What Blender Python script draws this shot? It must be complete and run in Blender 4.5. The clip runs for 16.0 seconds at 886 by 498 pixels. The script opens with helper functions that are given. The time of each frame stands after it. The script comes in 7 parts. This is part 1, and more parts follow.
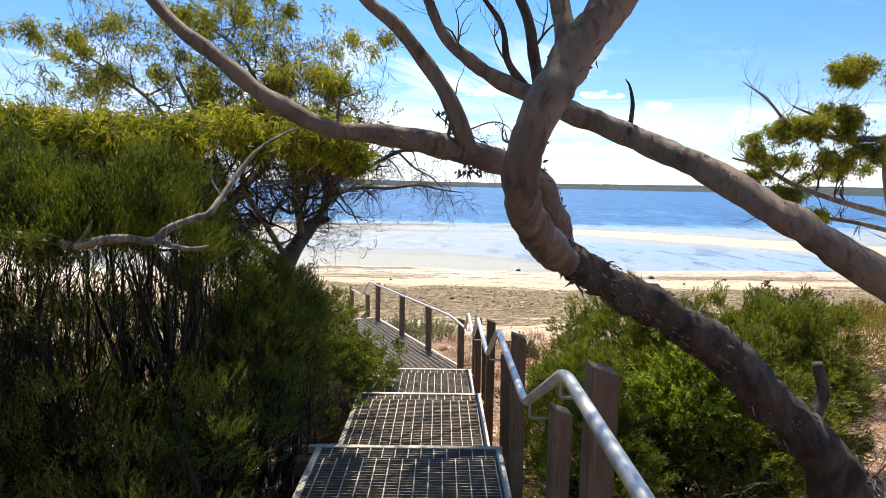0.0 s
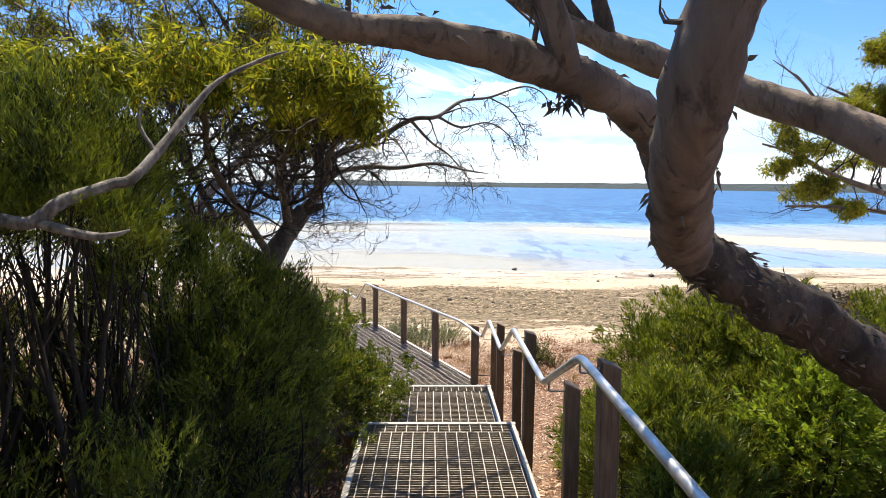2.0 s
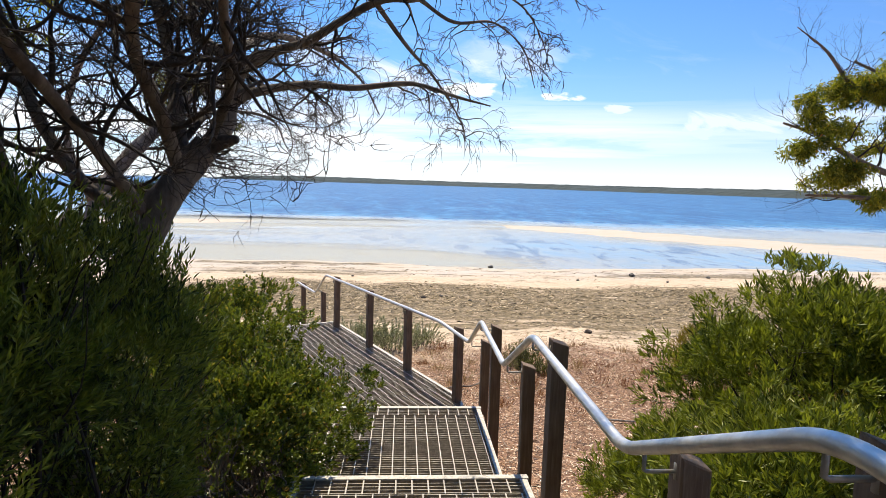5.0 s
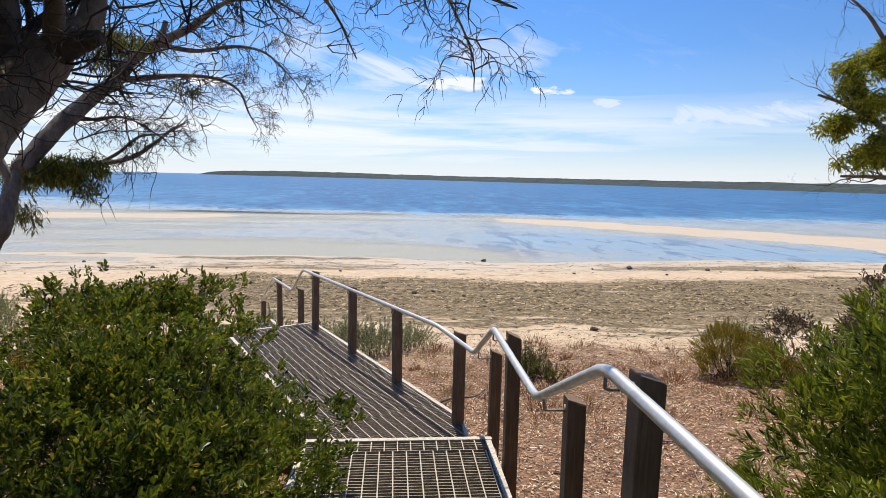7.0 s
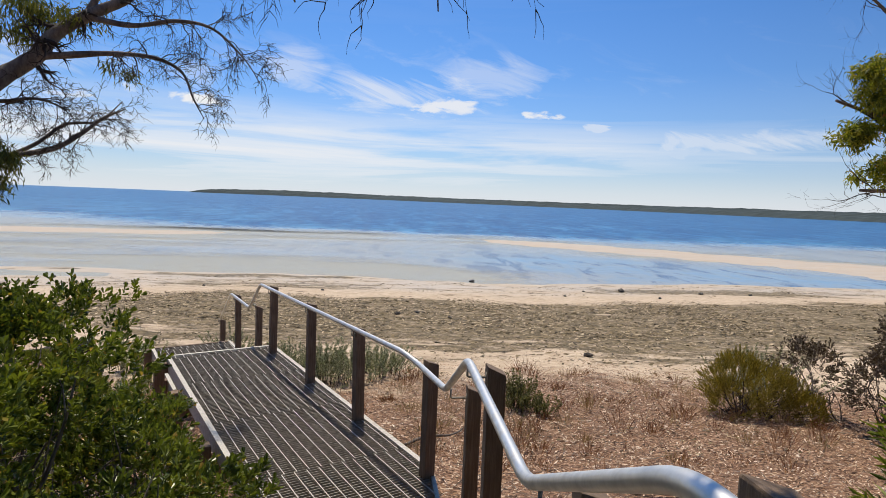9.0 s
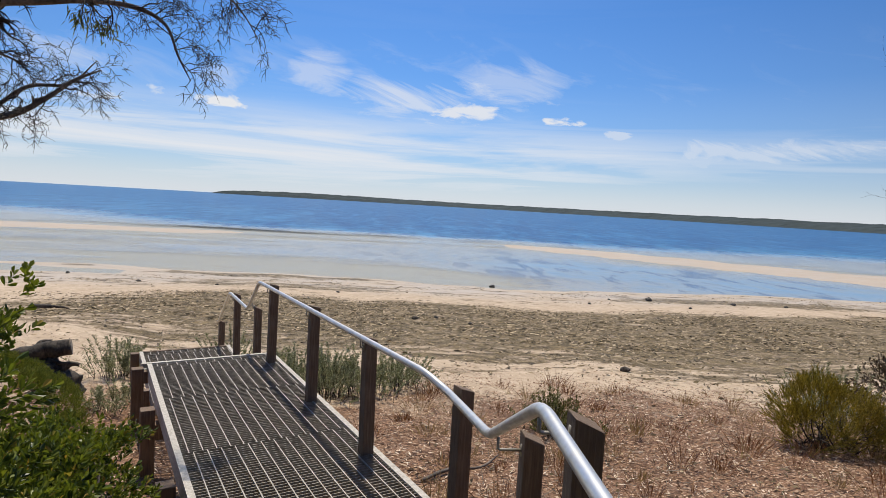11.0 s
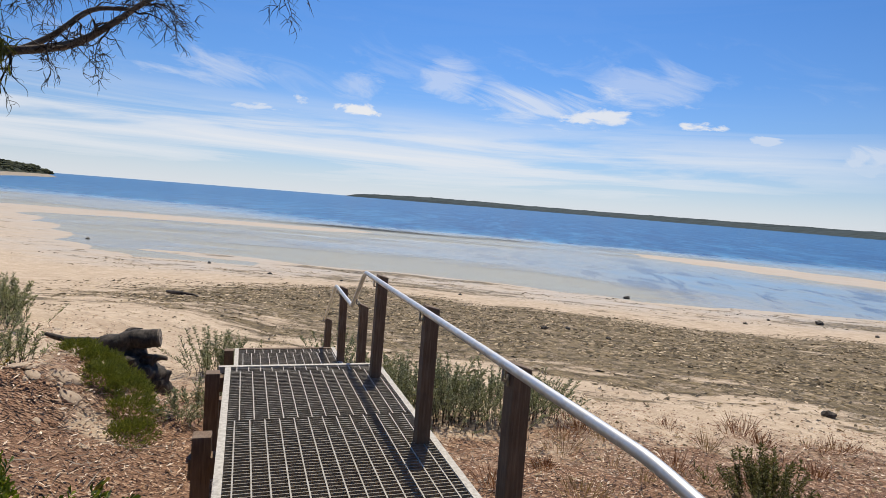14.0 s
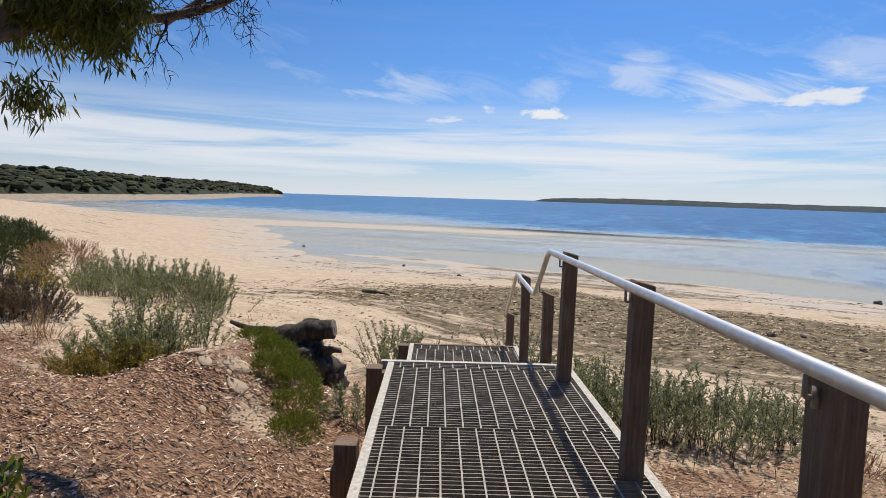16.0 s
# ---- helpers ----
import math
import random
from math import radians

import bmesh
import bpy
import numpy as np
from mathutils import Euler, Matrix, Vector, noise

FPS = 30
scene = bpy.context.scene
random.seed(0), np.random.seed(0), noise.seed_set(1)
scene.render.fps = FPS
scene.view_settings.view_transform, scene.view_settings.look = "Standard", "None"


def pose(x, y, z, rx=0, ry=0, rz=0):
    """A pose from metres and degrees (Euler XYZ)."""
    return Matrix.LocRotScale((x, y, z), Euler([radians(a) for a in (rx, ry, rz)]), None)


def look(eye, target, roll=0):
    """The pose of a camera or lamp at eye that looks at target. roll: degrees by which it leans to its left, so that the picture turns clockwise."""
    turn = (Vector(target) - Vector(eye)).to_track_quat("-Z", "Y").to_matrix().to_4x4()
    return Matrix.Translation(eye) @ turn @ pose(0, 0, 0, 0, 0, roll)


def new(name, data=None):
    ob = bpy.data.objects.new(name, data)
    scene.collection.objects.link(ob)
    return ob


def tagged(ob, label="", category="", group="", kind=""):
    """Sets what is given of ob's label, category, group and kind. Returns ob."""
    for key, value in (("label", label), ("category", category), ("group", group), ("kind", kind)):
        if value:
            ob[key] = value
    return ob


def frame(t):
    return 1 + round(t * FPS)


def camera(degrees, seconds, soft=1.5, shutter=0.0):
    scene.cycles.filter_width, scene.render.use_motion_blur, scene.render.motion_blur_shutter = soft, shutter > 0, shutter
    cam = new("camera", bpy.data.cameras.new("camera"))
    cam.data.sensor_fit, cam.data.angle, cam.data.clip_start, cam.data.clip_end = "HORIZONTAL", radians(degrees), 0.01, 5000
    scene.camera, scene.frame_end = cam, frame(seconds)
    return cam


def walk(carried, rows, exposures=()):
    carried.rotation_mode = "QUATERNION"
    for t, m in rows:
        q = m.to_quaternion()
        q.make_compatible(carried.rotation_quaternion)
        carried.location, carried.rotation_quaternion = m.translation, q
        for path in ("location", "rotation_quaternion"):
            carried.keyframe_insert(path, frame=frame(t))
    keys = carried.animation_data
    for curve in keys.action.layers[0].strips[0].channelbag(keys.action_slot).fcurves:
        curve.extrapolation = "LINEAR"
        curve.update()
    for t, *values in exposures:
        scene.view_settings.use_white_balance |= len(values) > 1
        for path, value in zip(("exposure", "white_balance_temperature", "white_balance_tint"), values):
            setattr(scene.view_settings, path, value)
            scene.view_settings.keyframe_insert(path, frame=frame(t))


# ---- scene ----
cam = camera(74.8, 16.0, soft=0.6)
PATH = [
    (0, (-0.01, 0.173, 1.912), (-0.003, 2.161, 1.69), 0.8),
    (0.5, (-0.086, 0.461, 1.803), (-0.068, 2.448, 1.576), 0.6),
    (1, (-0.159, 0.778, 1.717), (-0.133, 2.766, 1.493), 0.6),
    (1.5, (-0.261, 1.106, 1.717), (-0.225, 3.094, 1.498), 0.3),
    (2, (-0.303, 1.417, 1.719), (-0.259, 3.404, 1.497), 0.4),
    (2.5, (-0.349, 1.701, 1.705), (-0.3, 3.687, 1.482), 0.6),
    (3, (-0.36, 1.971, 1.672), (-0.299, 3.957, 1.441), 0.4),
    (3.5, (-0.327, 2.199, 1.557), (-0.257, 4.184, 1.322), 1.2),
    (4, (-0.33, 2.442, 1.453), (-0.212, 4.428, 1.242), 1.3),
    (6.5, (-0.254, 4.166, 1.179), (-0.104, 6.145, 0.93), 1.7),
    (7, (-0.271, 4.366, 1.111), (-0.1, 6.344, 0.869), 1.3),
    (7.5, (-0.223, 4.539, 1.035), (-0.112, 6.53, 0.888), 0.7),
    (8, (-0.135, 4.795, 0.938), (0.051, 6.779, 0.766), 2.4),
    (8.5, (-0.07, 5.058, 0.897), (0.166, 7.037, 0.731), 2.5),
    (9, (-0.027, 5.346, 0.896), (0.177, 7.329, 0.729), 2.2),
    (11.5, (-0.028, 6.658, 0.608), (0.101, 8.649, 0.468), 3.0),
    (12, (-0.032, 6.913, 0.513), (0.069, 8.908, 0.402), 2.3),
    (12.5, (-0.066, 7.269, 0.461), (-0.021, 9.264, 0.317), 2.6),
    (13, (-0.116, 7.567, 0.462), (-0.154, 9.561, 0.315), 3.3),
    (13.5, (-0.186, 7.86, 0.438), (-0.328, 9.85, 0.287), 3.8),
    (14, (-0.24, 8.092, 0.382), (-0.518, 10.066, 0.222), 4.4),
    (14.5, (-0.273, 8.354, 0.31), (-0.735, 10.291, 0.124), 3.8),
    (15, (-0.288, 8.584, 0.21), (-0.961, 10.457, 0.028), 3.0),
    (15.5, (-0.336, 8.765, 0.115), (-1.136, 10.59, -0.063), 2.7),
    (16, (-0.441, 9.012, 0.075), (-1.334, 10.793, -0.102), 1.7),
]
walk(cam, [(t, look(eye, target, roll)) for t, eye, target, roll in PATH],
     [(0, 0.66, 6600, 10), (1.5, 0.74, 6600, 10), (3.0, 0.72, 6600, 10), (4.5, 0.52, 6600, 10), (6.5, 0.2, 6500, 10), (8.0, -0.05, 6450, 10), (9.0, -0.15, 6380, 10), (11.5, -0.24, 6320, 10), (16.0, -0.2, 6300, 10)])


# ---- world, sun and exposure ----
SUN_AZ, SUN_EL = radians(4.0), radians(67.0)        # azimuth counted from +y towards -x
TO_SUN = Vector((-math.sin(SUN_AZ) * math.cos(SUN_EL), math.cos(SUN_AZ) * math.cos(SUN_EL), math.sin(SUN_EL)))


def add(nt, kind, **inputs):
    n = nt.nodes.new(kind)
    for key, value in inputs.items():
        n.inputs[key.replace("_", " ")].default_value = value
    return n


def math_node(nt, op, a, b=None, clamp=False):
    n = nt.nodes.new("ShaderNodeMath")
    n.operation, n.use_clamp = op, clamp
    for i, v in enumerate((a, b)):
        if v is None:
            continue
        if isinstance(v, (int, float)):
            n.inputs[i].default_value = v
        else:
            nt.links.new(v, n.inputs[i])
    return n.outputs[0]


def ramp(nt, fac, stops, interpolation="LINEAR"):
    n = nt.nodes.new("ShaderNodeValToRGB")
    n.color_ramp.interpolation = interpolation
    els = n.color_ramp.elements
    while len(els) < len(stops):
        els.new(0.5)
    for e, (p, c) in zip(els, stops):
        e.position = p
        e.color = (*c, 1) if isinstance(c, tuple) else (c, c, c, 1)
    nt.links.new(fac, n.inputs[0])
    return n.outputs[0]


def mix_rgb(nt, fac, a, b, mode="MIX"):
    n = nt.nodes.new("ShaderNodeMix")
    n.data_type, n.blend_type = "RGBA", mode
    for sock, v in ((n.inputs[0], fac), (n.inputs[6], a), (n.inputs[7], b)):
        if isinstance(v, (int, float)):
            sock.default_value = v
        elif isinstance(v, tuple):
            sock.default_value = (*v, 1)
        else:
            nt.links.new(v, sock)
    return n.outputs[2]


def make_world():
    w = bpy.data.worlds.new("world")
    scene.world = w
    w.use_nodes = True
    nt = w.node_tree
    nt.nodes.clear()
    sky = nt.nodes.new("ShaderNodeTexSky")
    sky.sky_type, sky.sun_disc = "NISHITA", False
    sky.sun_elevation, sky.sun_rotation = SUN_EL, -SUN_AZ
    sky.air_density, sky.dust_density, sky.ozone_density = 1.0, 0.6, 2.2
    co = nt.nodes.new("ShaderNodeTexCoord")
    sep = nt.nodes.new("ShaderNodeSeparateXYZ")
    nt.links.new(co.outputs["Generated"], sep.inputs[0])
    x, y, z = sep.outputs
    az = math_node(nt, "MULTIPLY", math_node(nt, "ARCTAN2", x, y), 180 / math.pi)
    el = math_node(nt, "MULTIPLY", math_node(nt, "ARCSINE", z), 180 / math.pi)

    def field(fa, fe, shear, scale, detail, rough, distortion, shift):
        """Noise over azimuth and elevation in degrees."""
        c = nt.nodes.new("ShaderNodeCombineXYZ")
        a = math_node(nt, "ADD", math_node(nt, "MULTIPLY", az, fa), math_node(nt, "MULTIPLY", el, shear))
        nt.links.new(math_node(nt, "ADD", a, shift), c.inputs[0])
        nt.links.new(math_node(nt, "MULTIPLY", el, fe), c.inputs[1])
        n = add(nt, "ShaderNodeTexNoise", Scale=scale, Detail=detail, Roughness=rough, Distortion=distortion)
        nt.links.new(c.outputs[0], n.inputs["Vector"])
        return n.outputs[0]

    def by_elevation(stops):
        return ramp(nt, math_node(nt, "DIVIDE", el, 40.0, clamp=True), [(e / 40.0, v) for e, v in stops])

    long_streaks = field(0.035, 0.55, 0.03, 1.0, 9.0, 0.6, 0.5, 3.7)
    feathers = field(0.13, 0.26, 0.16, 1.0, 10.0, 0.66, 1.1, 8.2)
    lumps = field(0.32, 0.8, 0.0, 1.0, 8.0, 0.58, 0.4, 1.4)
    band = math_node(nt, "MULTIPLY", ramp(nt, long_streaks, [(0.34, 0.3), (0.5, 0.8), (0.66, 1.0)]), by_elevation([(0, 0.75), (1.5, 0.82), (4, 0.95), (6.0, 0.88), (7.4, 0.5), (9, 0.2), (12, 0.06), (30, 0.03)]))
    haze = by_elevation([(0, 0.82), (1.2, 0.7), (3, 0.45), (6, 0.2), (12, 0.06), (22, 0.0)])
    veil = math_node(nt, "MULTIPLY", ramp(nt, feathers, [(0.42, 0.0), (0.7, 0.6)]), by_elevation([(5, 0.0), (7, 0.7), (12, 0.5), (17, 0.12), (30, 0.05)]))
    clear = ramp(nt, math_node(nt, "DIVIDE", math_node(nt, "ADD", az, 90.0), 180.0, clamp=True), [(0.55, 1.0), (0.66, 0.6)])
    cover = math_node(nt, "MAXIMUM", math_node(nt, "MULTIPLY", math_node(nt, "MAXIMUM", band, math_node(nt, "MULTIPLY", veil, 0.75)), clear), haze, clamp=True)
    # single clouds: azimuth to the right, elevation, half widths (degrees), density, softness
    for a, e, wa, we, k, soft in CLOUDS:
        da = math_node(nt, "POWER", math_node(nt, "ABSOLUTE", math_node(nt, "DIVIDE", math_node(nt, "SUBTRACT", az, a), wa)), 2.0)
        de = math_node(nt, "POWER", math_node(nt, "ABSOLUTE", math_node(nt, "DIVIDE", math_node(nt, "SUBTRACT", el, e), we)), 2.0)
        body = math_node(nt, "SUBTRACT", 1.0, math_node(nt, "ADD", da, de))
        grain = feathers if soft else lumps
        body = math_node(nt, "ADD", body, math_node(nt, "MULTIPLY", math_node(nt, "SUBTRACT", grain, 0.5), 5.0 if soft else 4.0))
        body = math_node(nt, "MULTIPLY", body, 0.78 if soft else 0.9)
        edge = ramp(nt, body, [(0.0, 0.0), (1.0, 0.8)] if soft else [(0.2, 0.0), (0.95, 1.0)], "LINEAR" if soft else "EASE")
        # nothing of it far outside its own patch
        inside = math_node(nt, "SUBTRACT", 2.0, math_node(nt, "ADD", da, de), clamp=True)
        cover = math_node(nt, "MAXIMUM", cover, math_node(nt, "MULTIPLY", math_node(nt, "MULTIPLY", edge, inside), k))
    # a deeper blue away from the sun
    towards = math_node(nt, "COSINE", math_node(nt, "MULTIPLY", math_node(nt, "ADD", az, 6.0), math.pi / 180))
    depth = math_node(nt, "MAXIMUM", math_node(nt, "ADD", math_node(nt, "MULTIPLY", towards, 0.6), 0.38), 0.66)
    blue = mix_rgb(nt, 1.0, mix_rgb(nt, 1.0, sky.outputs[0], SKY_TINT, "MULTIPLY"), depth, "MULTIPLY")
    colour = mix_rgb(nt, cover, blue, CLOUD)
    bg = nt.nodes.new("ShaderNodeBackground")
    bg.inputs[1].default_value = SKY
    nt.links.new(colour, bg.inputs[0])
    out = nt.nodes.new("ShaderNodeOutputWorld")
    nt.links.new(bg.outputs[0], out.inputs[0])


CLOUDS = [(3.5, 9.6, 12, 2.6, 0.85, 1), (4.0, 9.4, 8.5, 1.7, 0.8, 1), (5.6, 8.9, 5.0, 1.0, 0.9, 0), (-1.0, 8.6, 7, 1.0, 0.7, 1), (10, 11.6, 6, 2.6, 0.5, 1), (-8.5, 11.5, 3.0, 2.2, 0.6, 1), (-17.0, 8.2, 3.1, 0.8, 1.0, 0), (15.0, 8.4, 2.1, 0.6, 0.95, 0), (20.3, 7.3, 2.9, 0.6, 0.65, 0),
          (-22.5, 8.6, 1.0, 0.6, 0.75, 0), (-31, 9.8, 6, 2.2, 0.6, 1), (-17, 10.4, 3, 1.3, 0.5, 1), (34, 6.0, 12, 1.2, 0.8, 1), (26, 5.2, 9, 0.8, 0.7, 1), (-26, 7.4, 4, 0.6, 0.75, 0)]
SKY, SKY_TINT, CLOUD = 0.1, (0.46, 0.92, 1.47), (9.5, 9.5, 9.6)
make_world()
sun = new("sun", bpy.data.lights.new("sun", "SUN"))
sun.data.energy, sun.data.angle, sun.data.color = 5.2, radians(0.53), (1.0, 0.895, 0.71)
sun.matrix_world = look(TO_SUN * 50, (0, 0, 0))
scene.view_settings.exposure = 0.0


# ---- materials ----
def material(name):
    m = bpy.data.materials.new(name)
    m.use_nodes = True
    nt = m.node_tree
    bsdf = nt.nodes["Principled BSDF"]
    return m, nt, bsdf


def noise_at(nt, scale, detail=5.0, rough=0.6, vec=None, distortion=0.0):
    n = add(nt, "ShaderNodeTexNoise", Scale=scale, Detail=detail, Roughness=rough, Distortion=distortion)
    if vec is None:
        co = nt.nodes.new("ShaderNodeTexCoord")
        vec = co.outputs["Object"]
    nt.links.new(vec, n.inputs["Vector"])
    return n.outputs[0]


def stretched(nt, scale):
    co = nt.nodes.new("ShaderNodeTexCoord")
    m = nt.nodes.new("ShaderNodeMapping")
    m.inputs["Scale"].default_value = scale
    nt.links.new(co.outputs["Object"], m.inputs["Vector"])
    return m.outputs[0]


def bump(nt, bsdf, height, strength, distance):
    b = add(nt, "ShaderNodeBump", Strength=strength, Distance=distance)
    nt.links.new(height, b.inputs["Height"])
    nt.links.new(b.outputs[0], bsdf.inputs["Normal"])


def attr(nt, name):
    n = nt.nodes.new("ShaderNodeAttribute")
    n.attribute_name = name
    return n.outputs["Fac"]


def leaf_material(name, stops, translucent=0.35, rough=0.5, lush=None, tufts=1.7, share=0.35):
    m, nt, bsdf = material(name)
    geo = nt.nodes.new("ShaderNodeNewGeometry")
    col = ramp(nt, geo.outputs["Random Per Island"], stops)
    patch = noise_at(nt, tufts, 3.0)
    col = mix_rgb(nt, ramp(nt, patch, [(0.42, 0.0), (0.64, share)]), col, lush or stops[len(stops) // 2][1])
    nt.links.new(col, bsdf.inputs["Base Color"])
    bsdf.inputs["Roughness"].default_value = rough
    bsdf.inputs["Specular IOR Level"].default_value = 0.35
    tr = nt.nodes.new("ShaderNodeBsdfTranslucent")
    nt.links.new(mix_rgb(nt, 1.0, col, (1.25, 1.25, 0.55), "MULTIPLY"), tr.inputs[0])
    mx = nt.nodes.new("ShaderNodeMixShader")
    mx.inputs[0].default_value = translucent
    nt.links.new(bsdf.outputs[0], mx.inputs[1])
    nt.links.new(tr.outputs[0], mx.inputs[2])
    nt.links.new(mx.outputs[0], nt.nodes["Material Output"].inputs[0])
    return m


def bark_material(name, dark, light, flake=3.0):
    m, nt, bsdf = material(name)
    v = stretched(nt, (1, 1, 0.45))
    big = noise_at(nt, flake, 6.0, 0.62, v, 0.6)
    fine = noise_at(nt, 42.0, 6.0, 0.7, v)
    col = mix_rgb(nt, ramp(nt, big, [(0.36, 0.0), (0.62, 1.0)]), dark, light)
    col = mix_rgb(nt, ramp(nt, fine, [(0.3, 0.55), (0.62, 0.0)]), col, tuple(c * 0.45 for c in dark))
    nt.links.new(col, bsdf.inputs["Base Color"])
    bsdf.inputs["Roughness"].default_value = 0.85
    both = math_node(nt, "ADD", math_node(nt, "MULTIPLY", big, 0.7), math_node(nt, "MULTIPLY", fine, 0.45))
    bump(nt, bsdf, both, 0.7, 0.02)
    return m


def timber_material():
    m, nt, bsdf = material("weathered_timber")
    grain = noise_at(nt, 5.0, 8.0, 0.7, stretched(nt, (14, 14, 0.8)))
    stain = noise_at(nt, 4.0, 4.0)
    rnd = nt.nodes.new("ShaderNodeObjectInfo").outputs["Random"]
    col = ramp(nt, grain, [(0.3, (0.1, 0.064, 0.038)), (0.52, (0.185, 0.12, 0.074)), (0.75, (0.31, 0.218, 0.145))])
    col = mix_rgb(nt, ramp(nt, stain, [(0.45, 0.0), (0.75, 0.5)]), col, (0.29, 0.215, 0.16))
    col = mix_rgb(nt, math_node(nt, "MULTIPLY", rnd, 0.35), col, (0.1, 0.07, 0.05))
    nt.links.new(col, bsdf.inputs["Base Color"])
    bsdf.inputs["Roughness"].default_value = 0.8
    bump(nt, bsdf, grain, 0.5, 0.006)
    return m


def beam_material():
    m, nt, bsdf = material("bleached_edge_timber")
    grain = noise_at(nt, 4.0, 8.0, 0.7, stretched(nt, (10, 10, 10)))
    col = ramp(nt, grain, [(0.3, (0.28, 0.25, 0.21)), (0.5, (0.5, 0.46, 0.4)), (0.72, (0.66, 0.62, 0.56))])
    nt.links.new(col, bsdf.inputs["Base Color"])
    bsdf.inputs["Roughness"].default_value = 0.75
    bump(nt, bsdf, grain, 0.3, 0.004)
    return m


def steel_material(name, low, high, rough, metallic=0.9):
    m, nt, bsdf = material(name)
    spang = noise_at(nt, 18.0, 5.0, 0.6)
    col = ramp(nt, spang, [(0.35, low), (0.68, high)])
    nt.links.new(col, bsdf.inputs["Base Color"])
    bsdf.inputs["Metallic"].default_value = metallic
    nt.links.new(ramp(nt, spang, [(0.3, rough + 0.12), (0.7, rough - 0.06)]), bsdf.inputs["Roughness"])
    bump(nt, bsdf, noise_at(nt, 160.0, 3.0), 0.08, 0.002)
    return m


def ground_material():
    m, nt, bsdf = material("dune_sand_and_litter")
    pos = stretched(nt, (1, 1, 1))
    grain = noise_at(nt, 60.0, 6.0, 0.7, pos)
    soft = noise_at(nt, 1.1, 6.0, 0.6, pos)
    prints = noise_at(nt, 5.5, 4.0, 0.55, pos, 0.4)
    sand = ramp(nt, soft, [(0.3, (0.49, 0.37, 0.255)), (0.7, (0.62, 0.49, 0.35))])
    sand = mix_rgb(nt, ramp(nt, grain, [(0.35, 0.4), (0.65, 0.0)]), sand, (0.34, 0.25, 0.175))
    trodden = noise_at(nt, 3.2, 6.0, 0.72, pos, 0.6)
    sand = mix_rgb(nt, ramp(nt, trodden, [(0.36, 0.55), (0.52, 0.0)]), sand, (0.36, 0.26, 0.175))
    sand = mix_rgb(nt, ramp(nt, trodden, [(0.52, 0.0), (0.66, 0.5)]), sand, (0.7, 0.57, 0.43))
    # leaf litter with bark chips
    vor = nt.nodes.new("ShaderNodeTexVoronoi")
    vor.inputs["Scale"].default_value = 34.0
    nt.links.new(stretched(nt, (1.0, 1.9, 1.0)), vor.inputs["Vector"])
    chips = ramp(nt, vor.outputs["Color"], [(0.1, (0.06, 0.03, 0.017)), (0.4, (0.2, 0.102, 0.058)), (0.72, (0.36, 0.2, 0.115)), (0.93, (0.62, 0.44, 0.3))])
    red = noise_at(nt, 0.9, 4.0, 0.6, pos)
    chips = mix_rgb(nt, ramp(nt, red, [(0.42, 0.0), (0.7, 0.6)]), chips, (0.23, 0.125, 0.075))
    lit = math_node(nt, "ADD", attr(nt, "litter"), math_node(nt, "MULTIPLY", math_node(nt, "SUBTRACT", noise_at(nt, 2.2, 7.0, 0.65, pos), 0.5), 1.7))
    lit = ramp(nt, lit, [(0.4, 0.0), (0.76, 0.96)])
    col = mix_rgb(nt, lit, sand, chips)
    # wrack of dead weed in bands along the shore
    wv = stretched(nt, (0.3, 1.0, 1))
    bands = noise_at(nt, 1.5, 9.0, 0.72, wv, 0.3)
    speck = noise_at(nt, 4.0, 8.0, 0.78, stretched(nt, (1.0, 0.9, 1)))
    wd = math_node(nt, "ADD", attr(nt, "weed"), math_node(nt, "MULTIPLY", math_node(nt, "SUBTRACT", bands, 0.5), 3.0))
    wd = math_node(nt, "MULTIPLY", ramp(nt, wd, [(0.42, 0.0), (0.62, 1.0)]), ramp(nt, speck, [(0.34, 0.1), (0.5, 1.0)]))
    weed = ramp(nt, noise_at(nt, 3.4, 8.0, 0.8, stretched(nt, (0.8, 1.1, 1)), 0.5), [(0.36, (0.036, 0.026, 0.013)), (0.47, (0.125, 0.091, 0.044)), (0.59, (0.27, 0.2, 0.108)), (0.7, (0.6, 0.46, 0.29))])
    wet = attr(nt, "wet")
    wetness = math_node(nt, "MULTIPLY", wet, ramp(nt, noise_at(nt, 0.5, 8.0, 0.7, stretched(nt, (0.4, 1.4, 1))), [(0.36, 0.35), (0.6, 1.0)]))
    col = mix_rgb(nt, wetness, col, (0.46, 0.4, 0.335))
    col = mix_rgb(nt, wd, col, weed)
    nt.links.new(col, bsdf.inputs["Base Color"])
    nt.links.new(ramp(nt, wetness, [(0.0, 0.95), (1.0, 0.5)]), bsdf.inputs["Roughness"])
    h = math_node(nt, "ADD", math_node(nt, "MULTIPLY", prints, 0.9), math_node(nt, "MULTIPLY", grain, 0.12))
    h = math_node(nt, "ADD", h, math_node(nt, "MULTIPLY", math_node(nt, "MULTIPLY", vor.outputs["Distance"], lit), 0.5))
    h = math_node(nt, "ADD", h, math_node(nt, "MULTIPLY", math_node(nt, "MULTIPLY", speck, wd), 0.7))
    bump(nt, bsdf, h, 0.85, 0.06)
    return m


